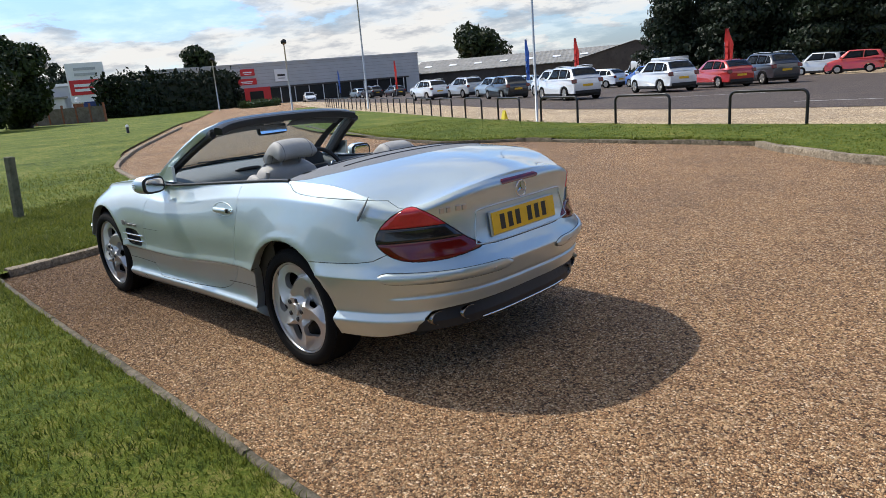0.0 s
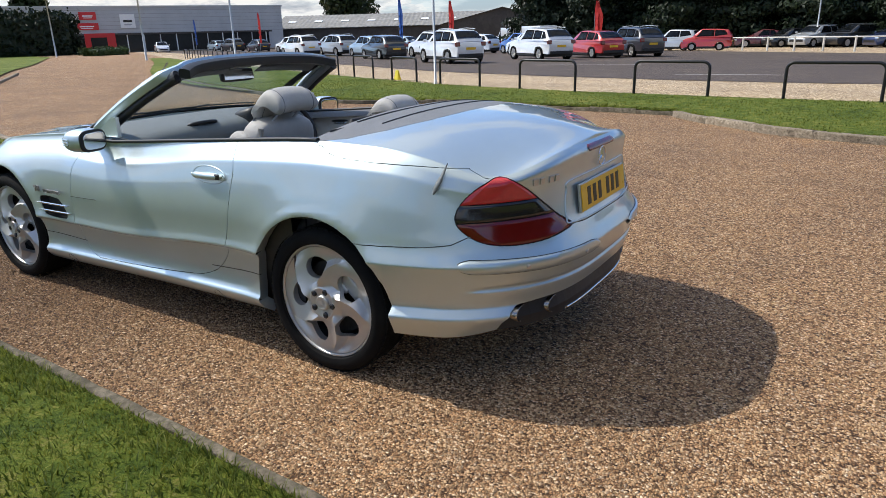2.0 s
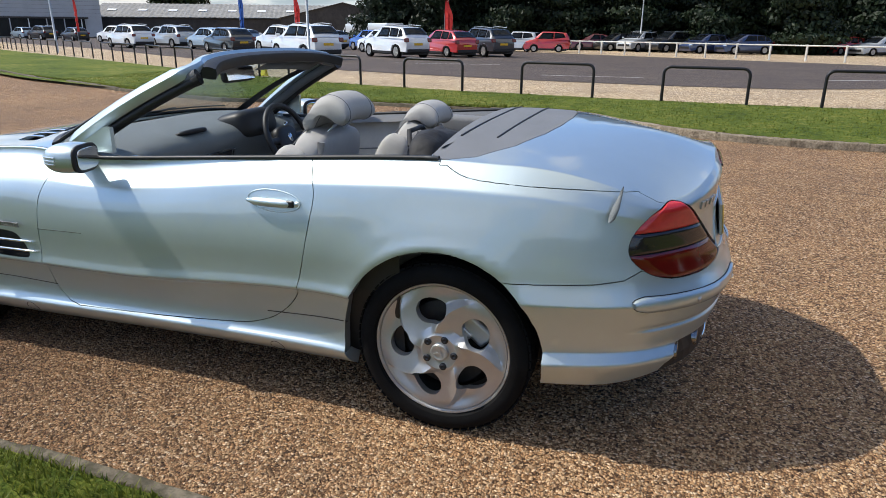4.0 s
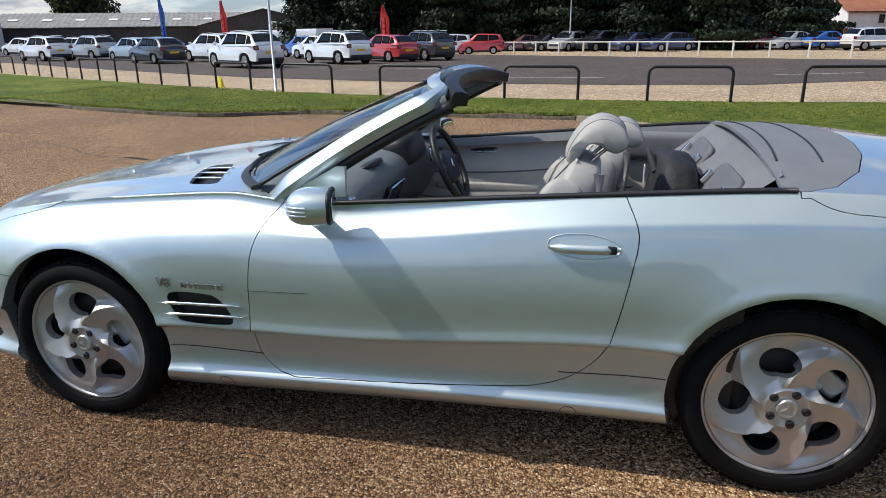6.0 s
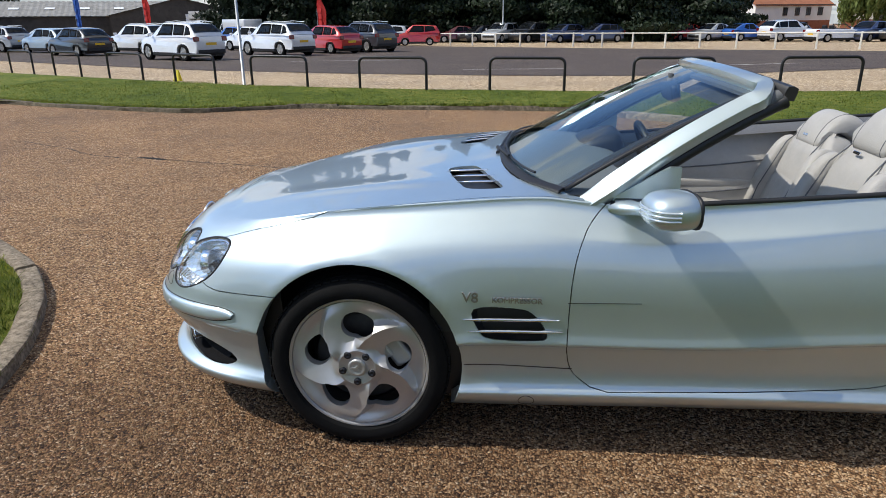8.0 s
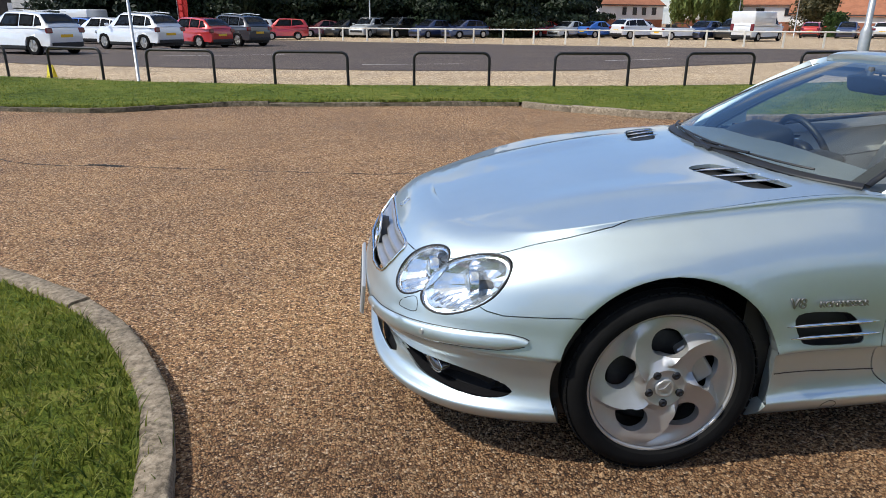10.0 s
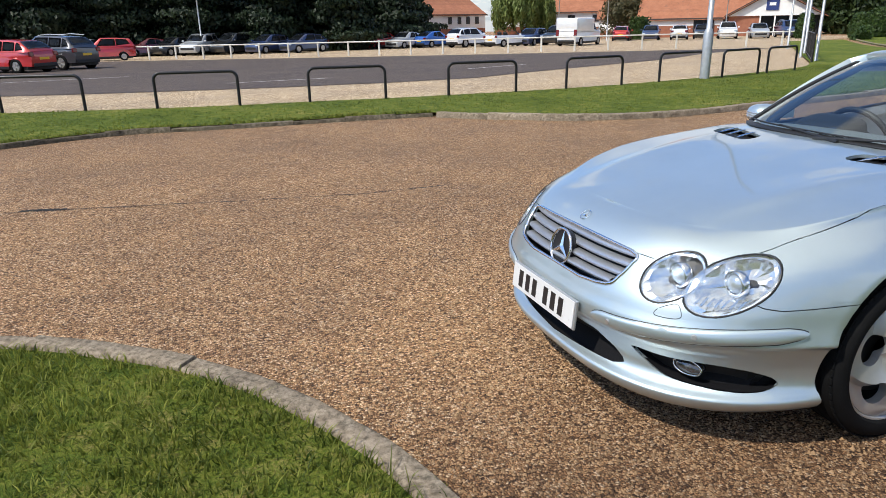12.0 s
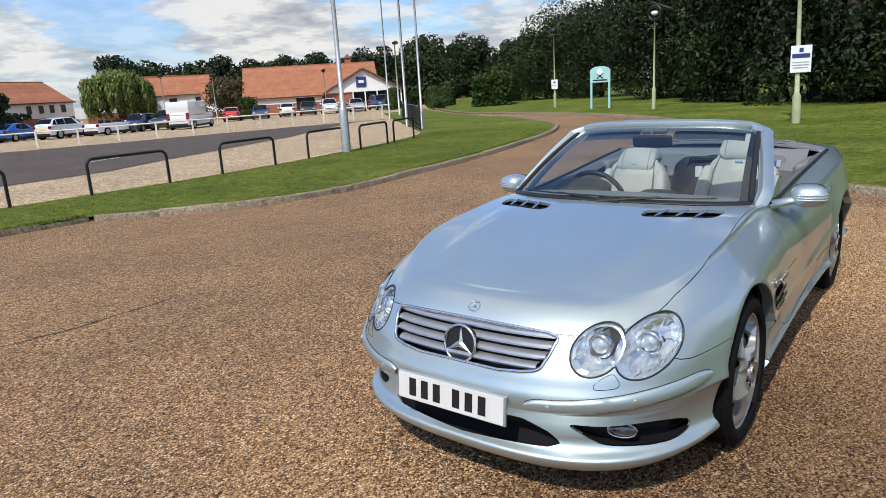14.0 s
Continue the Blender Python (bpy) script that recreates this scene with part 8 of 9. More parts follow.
# the wood beside the lawn
rnd = random.Random(37)
for i in range(22):
    f = i / 21
    az = radians(-151.5 - 46.0 * f)
    d = (66 - 34 * step(0.0, 0.35, f)) + rnd.uniform(-1.5, 3.0) + (6 if i % 2 else 0)
    x, y = 4.2 + d * math.cos(az), 1.5 + d * math.sin(az)
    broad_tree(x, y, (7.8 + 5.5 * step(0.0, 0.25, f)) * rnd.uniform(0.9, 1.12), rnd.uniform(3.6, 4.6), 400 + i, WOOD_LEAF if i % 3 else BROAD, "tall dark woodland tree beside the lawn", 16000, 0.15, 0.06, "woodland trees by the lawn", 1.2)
# unseen trees added behind the camera close the place and its reflection in the paint
for i in range(34):
    az = radians(14 + 152 * i / 33)
    broad_tree(5 + 82 * math.cos(az), 12 + 82 * math.sin(az), 7.5, 5.0, 500 + i, WOOD_LEAF, "unseen woodland tree added behind the lawn", 1500, 0.7, 0.05, "trees behind the lawn")


# ---- buildings ----
CLADDING = stained_material("grey_cladding", (0.46, 0.475, 0.495), (0.54, 0.555, 0.575), 0.6, 0.5, 0.1, dirt=(0.2, 0.2, 0.2), dirt_at=0.75)
DARK_CLAD = stained_material("dark_cladding", (0.045, 0.04, 0.038), (0.075, 0.068, 0.062), 0.8, 0.7, dirt=(0.03, 0.03, 0.03))
ROOF_SHEET = stained_material("weathered_roof_sheet", (0.20, 0.195, 0.185), (0.33, 0.32, 0.30), 0.7, 0.8, dirt=(0.09, 0.09, 0.085))
DARK_GLASS = material("dark_window_glass", (0.014, 0.017, 0.02), 0.14, 0.0, 0.2, 3, spec=0.35)
RENDER_WHITE = stained_material("white_render", (0.72, 0.72, 0.70), (0.82, 0.82, 0.80), 0.8, 0.8, dirt=(0.5, 0.5, 0.47), dirt_at=0.75)
ROOF_TILE = stained_material("terracotta_tiles", (0.30, 0.115, 0.06), (0.42, 0.175, 0.095), 1.1, 0.8, dirt=(0.17, 0.09, 0.06), dirt_at=0.62)
BRICK = stained_material("red_brick", (0.26, 0.095, 0.055), (0.36, 0.15, 0.09), 3.0, 0.85, dirt=(0.15, 0.08, 0.06))
TIMBER_DARK = material("dark_timber", (0.05, 0.035, 0.03), 0.7, var=0.2)
CREAM = material("cream_frame", (0.6, 0.58, 0.52), 0.6, var=0.08)


def wall_part(parent, name, size, m, mat, bevel=0.0):
    bm = bmesh.new()
    box(bm, size, m, bevel)
    return part(name, bm, mat, parent)


def window(parent, m, w, h, frame_mat=None):
    """A window set on a wall facing -y of m: frame, pane, sill."""
    win = new("window")
    win.parent = parent
    win.matrix_local = m
    for dx, dz, sx, sz in ((0, h / 2, w, 0.07), (0, -h / 2, w, 0.07), (-w / 2, 0, 0.07, h), (w / 2, 0, 0.07, h), (0, 0, 0.05, h)):
        wall_part(win, "frame", (sx, 0.1, sz), pose(dx, -0.02, dz), frame_mat or TIMBER_DARK)
    wall_part(win, "pane", (w, 0.03, h), pose(0, 0.0, 0), DARK_GLASS)
    wall_part(win, "sill", (w + 0.12, 0.16, 0.05), pose(0, -0.05, -h / 2 - 0.05), CREAM)


def tiled_roof(parent, length, span, rise, z, m, mat, rows=12, over=0.35, name="roof"):
    """A pitched roof along x: two slopes built of courses of tiles that step over one another."""
    slope = math.hypot(span / 2 + over, rise * (1 + over / (span / 2)))
    tilt = math.degrees(math.atan2(rise, span / 2))
    for s in (1, -1):
        for k in range(rows):
            f = (k + 0.5) / rows
            y = (span / 2 + over) * (1 - f)
            zz = z - rise * over / (span / 2) + (rise * (1 + over / (span / 2))) * f
            bm = bmesh.new()
            box(bm, (length + 2 * over, slope / rows * 1.08, 0.05), m @ Matrix.Translation((0, y * s, zz)) @ pose(0, 0, 0, (-tilt - 1.5) * s, 0, 0))
            part("tile_course", bm, mat, parent)
    wall_part(parent, "ridge", (length + 2 * over, 0.25, 0.12), m @ Matrix.Translation((0, 0, z + rise + 0.03)), mat)


def gable(parent, span, rise, z, m, mat, thick=0.25):
    bm = bmesh.new()
    prism(bm, [(-span / 2, 0), (span / 2, 0), (0, rise)], thick, m @ Matrix.Translation((0, 0, z)) @ pose(0, 0, 0, 90, 0, 90))
    part("gable", bm, mat, parent)


# the grey showroom
show = thing("showroom_building", "long grey clad car showroom with a dark glazed front", "building", pose(94.0, -65.0, gz(0, -65), 0, 0, 63.0))
L = 46.0
wall_part(show, "wall", (L, 16, 6.6), pose(0, -8.3, 3.3), CLADDING)
for i in range(7):
    wall_part(show, "cladding_joint", (L + 0.05, 0.04, 0.03), pose(0, -0.29, 2.9 + 0.55 * i), ROOF_SHEET)
wall_part(show, "parapet", (L + 0.3, 16.3, 0.25), pose(0, -8.3, 6.7), CLADDING)
wall_part(show, "window_band", (30, 0.1, 2.5), pose(-5.5, -0.24, 1.35), DARK_GLASS)
for i in range(13):
    wall_part(show, "mullion", (0.14, 0.16, 2.5), pose(-20.0 + 2.4 * i, -0.2, 1.35), CLADDING if i % 3 else SIGN_WHITE)
wall_part(show, "fascia", (31, 0.3, 0.25), pose(-5.5, -0.15, 2.72), DARK_CLAD)
wall_part(show, "entrance", (4.2, 0.8, 2.9), pose(5.4, -0.1, 1.45), SIGN_RED)
wall_part(show, "entrance_door", (2.2, 0.1, 2.3), pose(5.6, 0.33, 1.15), DARK_GLASS)
for x, z, w, h, mat in ((6.6, 5.4, 2.3, 1.1, SIGN_RED), (6.9, 3.9, 3.2, 1.0, SIGN_RED), (1.2, 4.6, 2.1, 2.0, SIGN_WHITE)):
    wall_part(show, "sign_panel", (w, 0.12, h), pose(x, -0.2, z), mat, 0.02)
    wall_part(show, "sign_bar", (w * 0.6, 0.06, h * 0.16), pose(x, -0.12, z), INK if mat is SIGN_WHITE else SIGN_WHITE)
    wall_part(show, "sign_bar", (w * 0.5, 0.06, h * 0.1), pose(x, -0.12, z - h * 0.25), GREY_STEEL if mat is SIGN_WHITE else SIGN_WHITE)


# sheds of the trading estate
def shed(x, y, turn, length, span, eave, rise, label, wall_mat, gable_front=False):
    s = thing("warehouse_shed", label, "building", pose(x, y, gz(x, y), 0, 0, turn), "sheds of the trading estate")
    wall_part(s, "wall", (length, span, eave), pose(0, 0, eave / 2), wall_mat)
    for side in (1, -1):
        bm = bmesh.new()
        tilt = math.degrees(math.atan2(rise, span / 2))
        w = math.hypot(span / 2 + 0.4, rise)
        n = int(length / 0.8)
        rows = []
        for i in range(n * 2 + 1):
            xx = -length / 2 - 0.3 + (length + 0.6) * i / (n * 2)
            lift = 0.05 * (i % 2)
            rows.append((bm.verts.new((xx, side * (span / 2 + 0.4), eave - 0.1 + lift)), bm.verts.new((xx, 0, eave + rise + lift)), bm.verts.new((xx, side * (span / 2 + 0.4), eave - 0.2)), bm.verts.new((xx, 0, eave + rise - 0.1))))
        for a, b in zip(rows, rows[1:]):
            bm.faces.new((a[0], b[0], b[1], a[1]))
            bm.faces.new((a[2], a[3], b[3], b[2]))
        part("roof_slope", bm, ROOF_SHEET, s)
        for k in range(max(2, n // 6)):
            wall_part(s, "roof_light", (1.4, 1.0, 0.04), pose(-length / 2 + (k + 0.5) * length / max(2, n // 6), side * span * 0.28, eave + rise * 0.44 + 0.12, -tilt * side, 0, 0), SIGN_WHITE)
    for side in (1, -1):
        gable(s, span, rise, eave, pose(side * (length / 2 - 0.12) - 0.12, 0, 0), wall_mat)
    return s


s1 = shed(73.0, -106.0, 28.0, 44.0, 16.0, 3.6, 2.2, "long low dark shed with a weathered sheet roof", DARK_CLAD)
s2 = shed(53.0, -108.0, -62.0, 14.0, 20.0, 3.6, 2.4, "dark shed with a broad gable front", DARK_CLAD)
wall_part(s2, "sign_panel", (0.12, 6.0, 1.5), pose(-7.15, -3.6, 2.9), SIGN_WHITE)
for k in range(4):
    wall_part(s2, "sign_bar", (0.06, 0.7, 0.9), pose(-7.22, -5.2 + 1.05 * k, 2.9), INK)
s3 = shed(39.0, -97.0, 25.0, 13.0, 9.0, 2.9, 0.9, "pale flat-fronted shed with barred windows", CLADDING)
for k in range(8):
    wall_part(s3, "window_bar", (0.9, 0.1, 1.0), pose(-5.2 + 1.4 * k, 4.52, 2.0), DARK_GLASS)
shed(32.0, -116.0, 25.0, 26.0, 12.0, 3.8, 1.6, "brown shed with a weathered sheet roof", DARK_CLAD)

# entrance on the far left: a sign tower, gate walls and a low white building
tower = thing("sign_tower", "tall white and red dealer sign tower beside the entrance", "sign", pose(107.0, -37.5, gz(0, -37.5), 0, 0, 68.0))
wall_part(tower, "tower_body", (5.2, 0.8, 8.2), pose(0, 0, 4.1), SIGN_WHITE, 0.05)
wall_part(tower, "red_panel", (4.8, 0.1, 2.2), pose(0, 0.43, 4.6), SIGN_RED)
wall_part(tower, "blue_panel", (4.2, 0.1, 1.1), pose(0, 0.43, 1.9), SIGN_BLUE)
for z in (7.3, 6.5):
    wall_part(tower, "sign_bar", (3.0, 0.08, 0.4), pose(0, 0.44, z), GREY_STEEL)
for z in (4.9, 4.2):
    wall_part(tower, "sign_bar", (3.6, 0.08, 0.4), pose(0, 0.5, z), SIGN_WHITE)
low = thing("workshop_building", "low grey-white workshop with a shallow roof", "building", pose(118.0, -32.0, gz(0, -32), 0, 0, 75.0))
wall_part(low, "wall", (26, 9, 5.2), pose(0, -6, 2.6), CLADDING)
wall_part(low, "roof", (27, 10, 0.4), pose(0, -6, 5.4), SIGN_WHITE)
wall_part(low, "wall", (22, 6, 3.2), pose(6, 2, 1.6), CLADDING)
wall_part(low, "roof", (23, 7, 0.25), pose(6, 2, 3.35), ROOF_SHEET)
for k in range(3):
    wall_part(low, "window", (1.6, 0.1, 1.2), pose(-7 + 4 * k, -1.46, 4.0), DARK_GLASS)
for x, y in ((84.0, -34.9), (72.5, -23.7)):
    g = thing("gate_pier", "brown brick gate pier with a white globe lamp", "gate pier", pose(x, y, gz(x, y), 0, 0, -23), "gate piers")
    wall_part(g, "pier", (0.9, 0.9, 2.0), pose(0, 0, 0.95), BRICK, 0.03)
    wall_part(g, "cap", (1.05, 1.05, 0.12), pose(0, 0, 2.0), CREAM, 0.02)
    bm = bmesh.new()
    lathe(bm, [(0.08, 2.05), (0.22, 2.2), (0.26, 2.36), (0.18, 2.54), (0.0, 2.6)], 16)
    part("globe_lamp", bm, SIGN_WHITE, g, "white globe lamp", smooth=True)
gw = thing("gate_wall", "low weathered timber and brick wall beside the gate", "wall", pose(68.0, -19.7, 0, 0, 0, 40))
for k in range(7):
    wall_part(gw, "panel", (1.3, 0.12, 1.5), pose(-4.5 + 1.4 * k, 0, 0.7), stained_material("old_boards", (0.13, 0.11, 0.09), (0.25, 0.22, 0.19), 2.0) if k == 0 else bpy.data.materials["old_boards"])
    wall_part(gw, "post", (0.14, 0.2, 1.8), pose(-5.2 + 1.4 * k, 0, 0.85), BRICK)


# ---- the hotel ----
hotel = thing("hotel_building", "white rendered hotel with brick base and terracotta tiled roofs", "building", pose(0, 0, 0))


def wing(x, y, turn, length, span, eave, rise, brick_h, windows, z=None):
    """A wing of the hotel, its front facing -y of its own frame."""
    w = new("wing")
    w.parent = hotel
    w.matrix_local = pose(*surveyed(x, y), gz(x, y) if z is None else z, 0, 0, turn)
    wall_part(w, "brick_wall", (length, span, brick_h), pose(0, 0, brick_h / 2), BRICK)
    wall_part(w, "white_wall", (length + 0.04, span + 0.04, eave - brick_h), pose(0, 0, (eave + brick_h) / 2), RENDER_WHITE)
    tiled_roof(w, length, span, rise, eave, Matrix(), ROOF_TILE, 14)
    for s in (1, -1):
        gable(w, span, rise, eave, pose(s * (length / 2 - 0.12) - 0.12, 0, 0), RENDER_WHITE)
    for s in (1, -1):
        wall_part(w, "fascia_board", (length + 0.6, 0.06, 0.2), pose(0, s * (span / 2 + 0.3), eave - 0.12), TIMBER_DARK)
    for wx, wz, ww, wh in windows:
        win = new("window")
        win.parent = w
        for dx, dz, sx, sz in ((0, wh / 2, ww + 0.08, 0.08), (0, -wh / 2, ww + 0.08, 0.08), (-ww / 2, 0, 0.08, wh), (ww / 2, 0, 0.08, wh), (0, 0, 0.06, wh)):
            bm = bmesh.new()
            box(bm, (sx, 0.1, sz), pose(wx + dx, span / 2 + 0.06, wz + dz))
            part("frame", bm, TIMBER_DARK, win)
        bm = bmesh.new()
        box(bm, (ww, 0.04, wh), pose(wx, span / 2 + 0.05, wz))
        part("pane", bm, DARK_GLASS, win)
    return w


W1 = wing(-40.5, -114.5, 26.0, 15.0, 10.5, 4.25, 3.3, 1.9, [(-5.2, 3.2, 0.9, 1.1), (-2.8, 3.2, 0.8, 1.1), (-0.6, 3.2, 0.8, 1.1), (1.8, 3.2, 0.8, 1.1), (-2.0, 1.2, 1.8, 0.9)])
W2 = wing(-57.0, -107.5, -28.0, 15.0, 10.0, 4.25, 3.1, 1.9, [(-5.6, 3.2, 1.1, 1.0), (-2.5, 3.2, 1.1, 1.0), (5.0, 3.2, 1.0, 1.0)])
W2b = wing(-61.0, -103.0, -28.0, 11.0, 9.0, 4.1, 3.0, 1.6, [(-3.4, 3.0, 1.1, 1.0), (0.6, 3.0, 1.1, 1.0), (3.6, 3.0, 1.0, 1.0)])
W3 = wing(-64.0, -88.0, -36.0, 13.0, 9.0, 2.7, 2.6, 1.0, [])
W4 = wing(-64.5, -74.0, -42.0, 18.0, 12.0, 2.35, 4.2, 1.4, [(-5.5, 1.4, 2.2, 1.3), (-2.4, 1.4, 2.2, 1.3), (1.0, 1.4, 2.4, 1.6)])
# cross gable of the porch
porch = new("porch")
porch.parent = hotel
porch.matrix_local = pose(*surveyed(-66.0, -65.2), gz(0, -65.2), 0, 0, -46)
tiled_roof(porch, 9.0, 10.5, 2.9, 2.3, pose(0, 0, 0, 0, 0, 90), ROOF_TILE, 10)
bm = bmesh.new()
prism(bm, [(-5.25, 0), (5.25, 0), (0, 2.9)], 0.25, pose(0, 4.3, 2.3, 90, 0, 0))
part("gable", bm, RENDER_WHITE, porch)
for s in (1, -1):
    wall_part(porch, "barge_board", (6.2, 0.14, 0.28), pose(2.75 * s, 4.5, 3.72, 0, 28.9 * s, 0), TIMBER_DARK)
wall_part(porch, "brick_wall", (3.6, 5, 2.3), pose(3.2, 1.6, 1.15), BRICK)
wall_part(porch, "dark_entrance", (6.5, 3, 2.25), pose(-1.8, 1.5, 1.12), DARK_GLASS)
for k in range(5):
    wall_part(porch, "column", (0.16, 0.16, 2.3), pose(-4.9 + 1.6 * k, 4.2, 1.15), RENDER_WHITE)
wall_part(porch, "sign_panel", (1.35, 0.08, 1.3), pose(0.3, 4.35, 3.55), SIGN_BLUE)
wall_part(porch, "sign_bar", (0.7, 0.06, 0.35), pose(0.3, 4.41, 3.6), SIGN_WHITE)
bm = bmesh.new()
box(bm, (0.9, 0.9, 0.7), pose(0, 0, 0.35))
prism(bm, [(-0.6, 0), (0.6, 0), (0, 0.6)], 1.2, pose(0, 0.6, 0.7, 90, 0, 0))
cup = part("cupola", bm, BRICK, porch, "small brick roof cupola")
cup.matrix_local = pose(2.0, -7.0, 6.5)

# ---- parked cars ----
CAR_PAINT = {}


def car_paint(name, c):
    if name not in CAR_PAINT:
        CAR_PAINT[name] = paint_material(name + "_car_paint", c, 0.25, 0.35)
    return CAR_PAINT[name]


COLORS = {"white": (0.78, 0.79, 0.80), "silver": (0.42, 0.44, 0.46), "black": (0.016, 0.017, 0.02), "red": (0.50, 0.022, 0.015), "blue": (0.02, 0.11, 0.42), "pale": (0.33, 0.42, 0.50), "grey": (0.05, 0.052, 0.06), "maroon": (0.12, 0.012, 0.018), "navy": (0.02, 0.035, 0.10)}
KINDS = {
    # length, width, height, belt, bonnet end, screen top, roof end, tail top, clearance, wheel radius
    "hatch": (4.15, 1.78, 1.47, 0.96, 1.12, 0.18, -1.38, -2.00, 0.20, 0.325),
    "small": (3.5, 1.64, 1.50, 0.96, 0.95, 0.35, -1.45, -1.72, 0.19, 0.28),
    "suv": (4.4, 1.84, 1.62, 1.05, 1.16, 0.24, -1.58, -2.13, 0.25, 0.37),
    "saloon": (4.3, 1.78, 1.42, 0.92, 0.98, 0.05, -1.05, -1.98, 0.18, 0.32),
    "roadster": (4.4, 1.80, 1.30, 0.92, 0.75, 0.05, -0.55, -1.1, 0.17, 0.32),
    "van": (5.2, 1.98, 2.15, 1.15, 1.75, 1.05, -2.52, -2.58, 0.24, 0.34),
}


def parked_car(kind, color, x, y, heading, label):
    L, W, H, belt, hood, st, re, tail, clear, wr = KINDS[kind]
    paint = car_paint(color, COLORS[color])
    car = thing("parked_car" if kind != "van" else "parked_van", label, "car" if kind != "van" else "van", pose(x, y, gz(x, y) + 0.012, 0, 0, heading), "parked cars")
    fx, rx = L / 2, -L / 2
    wf, wb = fx - 0.82, rx + 0.80

    def arch(cx):
        r = wr + 0.05
        return [(cx + r * math.cos(q), max(clear, wr + r * math.sin(q) * 1.0)) for q in (math.pi * i / 8 for i in range(9))]
    nose = belt - 0.18 if kind != "van" else belt - 0.05
    side = [(rx + 0.05, clear + 0.1)] + arch(wb)[::-1] + arch(wf)[::-1] + [(fx - 0.08, clear), (fx - 0.01, clear + 0.16), (fx, nose - 0.26), (fx - 0.05, nose - 0.11), (fx - 0.16, nose - 0.01), (fx - 0.42, nose + 0.08), (hood, belt), (re if kind != "roadster" else st, belt + 0.02), (rx + 0.12, belt + 0.02), (rx + 0.03, belt - 0.06), (rx, belt - 0.22), (rx + 0.01, clear + 0.25)]
    # shell: the side outline swept across with rounded shoulders
    bm = bmesh.new()
    layers = []
    for f, inset in ((-1.0, 0.07), (-0.94, 0.015), (-0.80, 0.0), (0.80, 0.0), (0.94, 0.015), (1.0, 0.07)):
        ring = []
        for px, pz in side:
            top = max(0.0, (pz - belt + 0.22) / 0.22)
            plan_in = 0.20 * (abs(px) / fx) ** 6
            yy = f * (W / 2 - (plan_in + 0.05 * top) * abs(f))
            ring.append(bm.verts.new((px * (1 - inset * 0.25), yy, pz - (inset * 0.8 if pz > belt - 0.3 else 0))))
        layers.append(ring)
    k = len(side)
    for a, b in zip(layers, layers[1:]):
        for i in range(k):
            bm.faces.new((a[i], a[(i + 1) % k], b[(i + 1) % k], b[i]))
    bm.faces.new(layers[0])
    bm.faces.new(layers[-1][::-1])
    bmesh.ops.recalc_face_normals(bm, faces=bm.faces[:])
    part("body", bm, paint, car, angle=35)
    # cabin: a painted shell with windows let into it
    if kind != "roadster":
        xs = [hood + (tail - hood) * i / 26 for i in range(27)]

        def roof_z(x):
            if x > st:
                f = (hood - x) / (hood - st)
                return belt + (H - belt) * (f ** 0.82)
            if x > re:
                f = (st - x) / (st - re)
                return H + 0.03 * math.sin(math.pi * f) - 0.075 * f
            f = (x - tail) / (re - tail)
            return belt + (H - 0.075 - belt) * max(0.0, f) ** 0.72

        def half(x, f):
            w0 = W / 2 - 0.055 - 0.05 * (abs(x) / fx) ** 3
            return w0 - 0.17 * f - 0.02 * f * f
        bm = bmesh.new()
        rows = []
        for x in xs:
            zr = max(belt - 0.03, roof_z(x))
            row = []
            for f in (0.0, 0.35, 0.7, 0.9):
                row.append((half(x, f), belt - 0.04 + (zr - belt + 0.04) * f))
            row += [(half(x, 1.0) - 0.05, zr - 0.012), (half(x, 1.0) - 0.2, zr), (0.0, zr + 0.012)]
            full = row + [(-a, b) for a, b in row[-2::-1]]
            rows.append([bm.verts.new((x, a, b)) for a, b in full])
        for p, q in zip(rows, rows[1:]):
            for j in range(len(p) - 1):
                bm.faces.new((p[j], p[j + 1], q[j + 1], q[j]))
        bmesh.ops.recalc_face_normals(bm, faces=bm.faces[:])
        part("cabin", bm, paint, car, angle=50)

        def pane(name, fn, nu, nv):
            bm = bmesh.new()
            grid(bm, fn, nu, nv)
            bmesh.ops.solidify(bm, geom=bm.faces[:], thickness=0.012)
            part(name, bm, DARK_GLASS, car, "dark window glass", smooth=True)
        cuts = [(st + 0.16, (st + re) / 2 + 0.03), ((st + re) / 2 - 0.02, re + 0.12)] if kind != "van" else [(st + 0.25, st - 0.55)]
        if kind in ("suv", "hatch"):
            cuts.append((re + 0.06, re - 0.24))
        for s in (1, -1):
            for i, (x0, x1) in enumerate(cuts):
                def side_pane(u, v, x0=x0, x1=x1, i=i, s=s):
                    x = x0 + (x1 - x0) * u
                    x += (0.20 * (1 - u) * (1 - 2 * v) if i == 0 else 0.0) + (0.10 * u * (1 - 2 * v) * (-1 if i == len(cuts) - 1 else 0))
                    zr = roof_z(x)
                    low = 0.12 + (0.22 * u if i == len(cuts) - 1 and i else 0.03 * i)
                    f = low + (0.88 - low) * v
                    return Vector((x, s * (half(x, f) + 0.006), belt - 0.04 + (zr - belt + 0.04) * f))
                pane("side_window", side_pane, 7, 5)

        def end_pane(x0, x1, out):
            def fn(u, v):
                x = x0 + (x1 - x0) * v
                zr = roof_z(x)
                w = half(x, min(1.0, 0.25 + 0.75 * v)) - 0.10
                y = (2 * u - 1) * w
                return Vector((x + out * 0.012, y, zr + 0.018 - 0.02 * (2 * u - 1) ** 2))
            return fn
        pane("windscreen", end_pane(hood - 0.06, st + 0.10, 1), 9, 6)
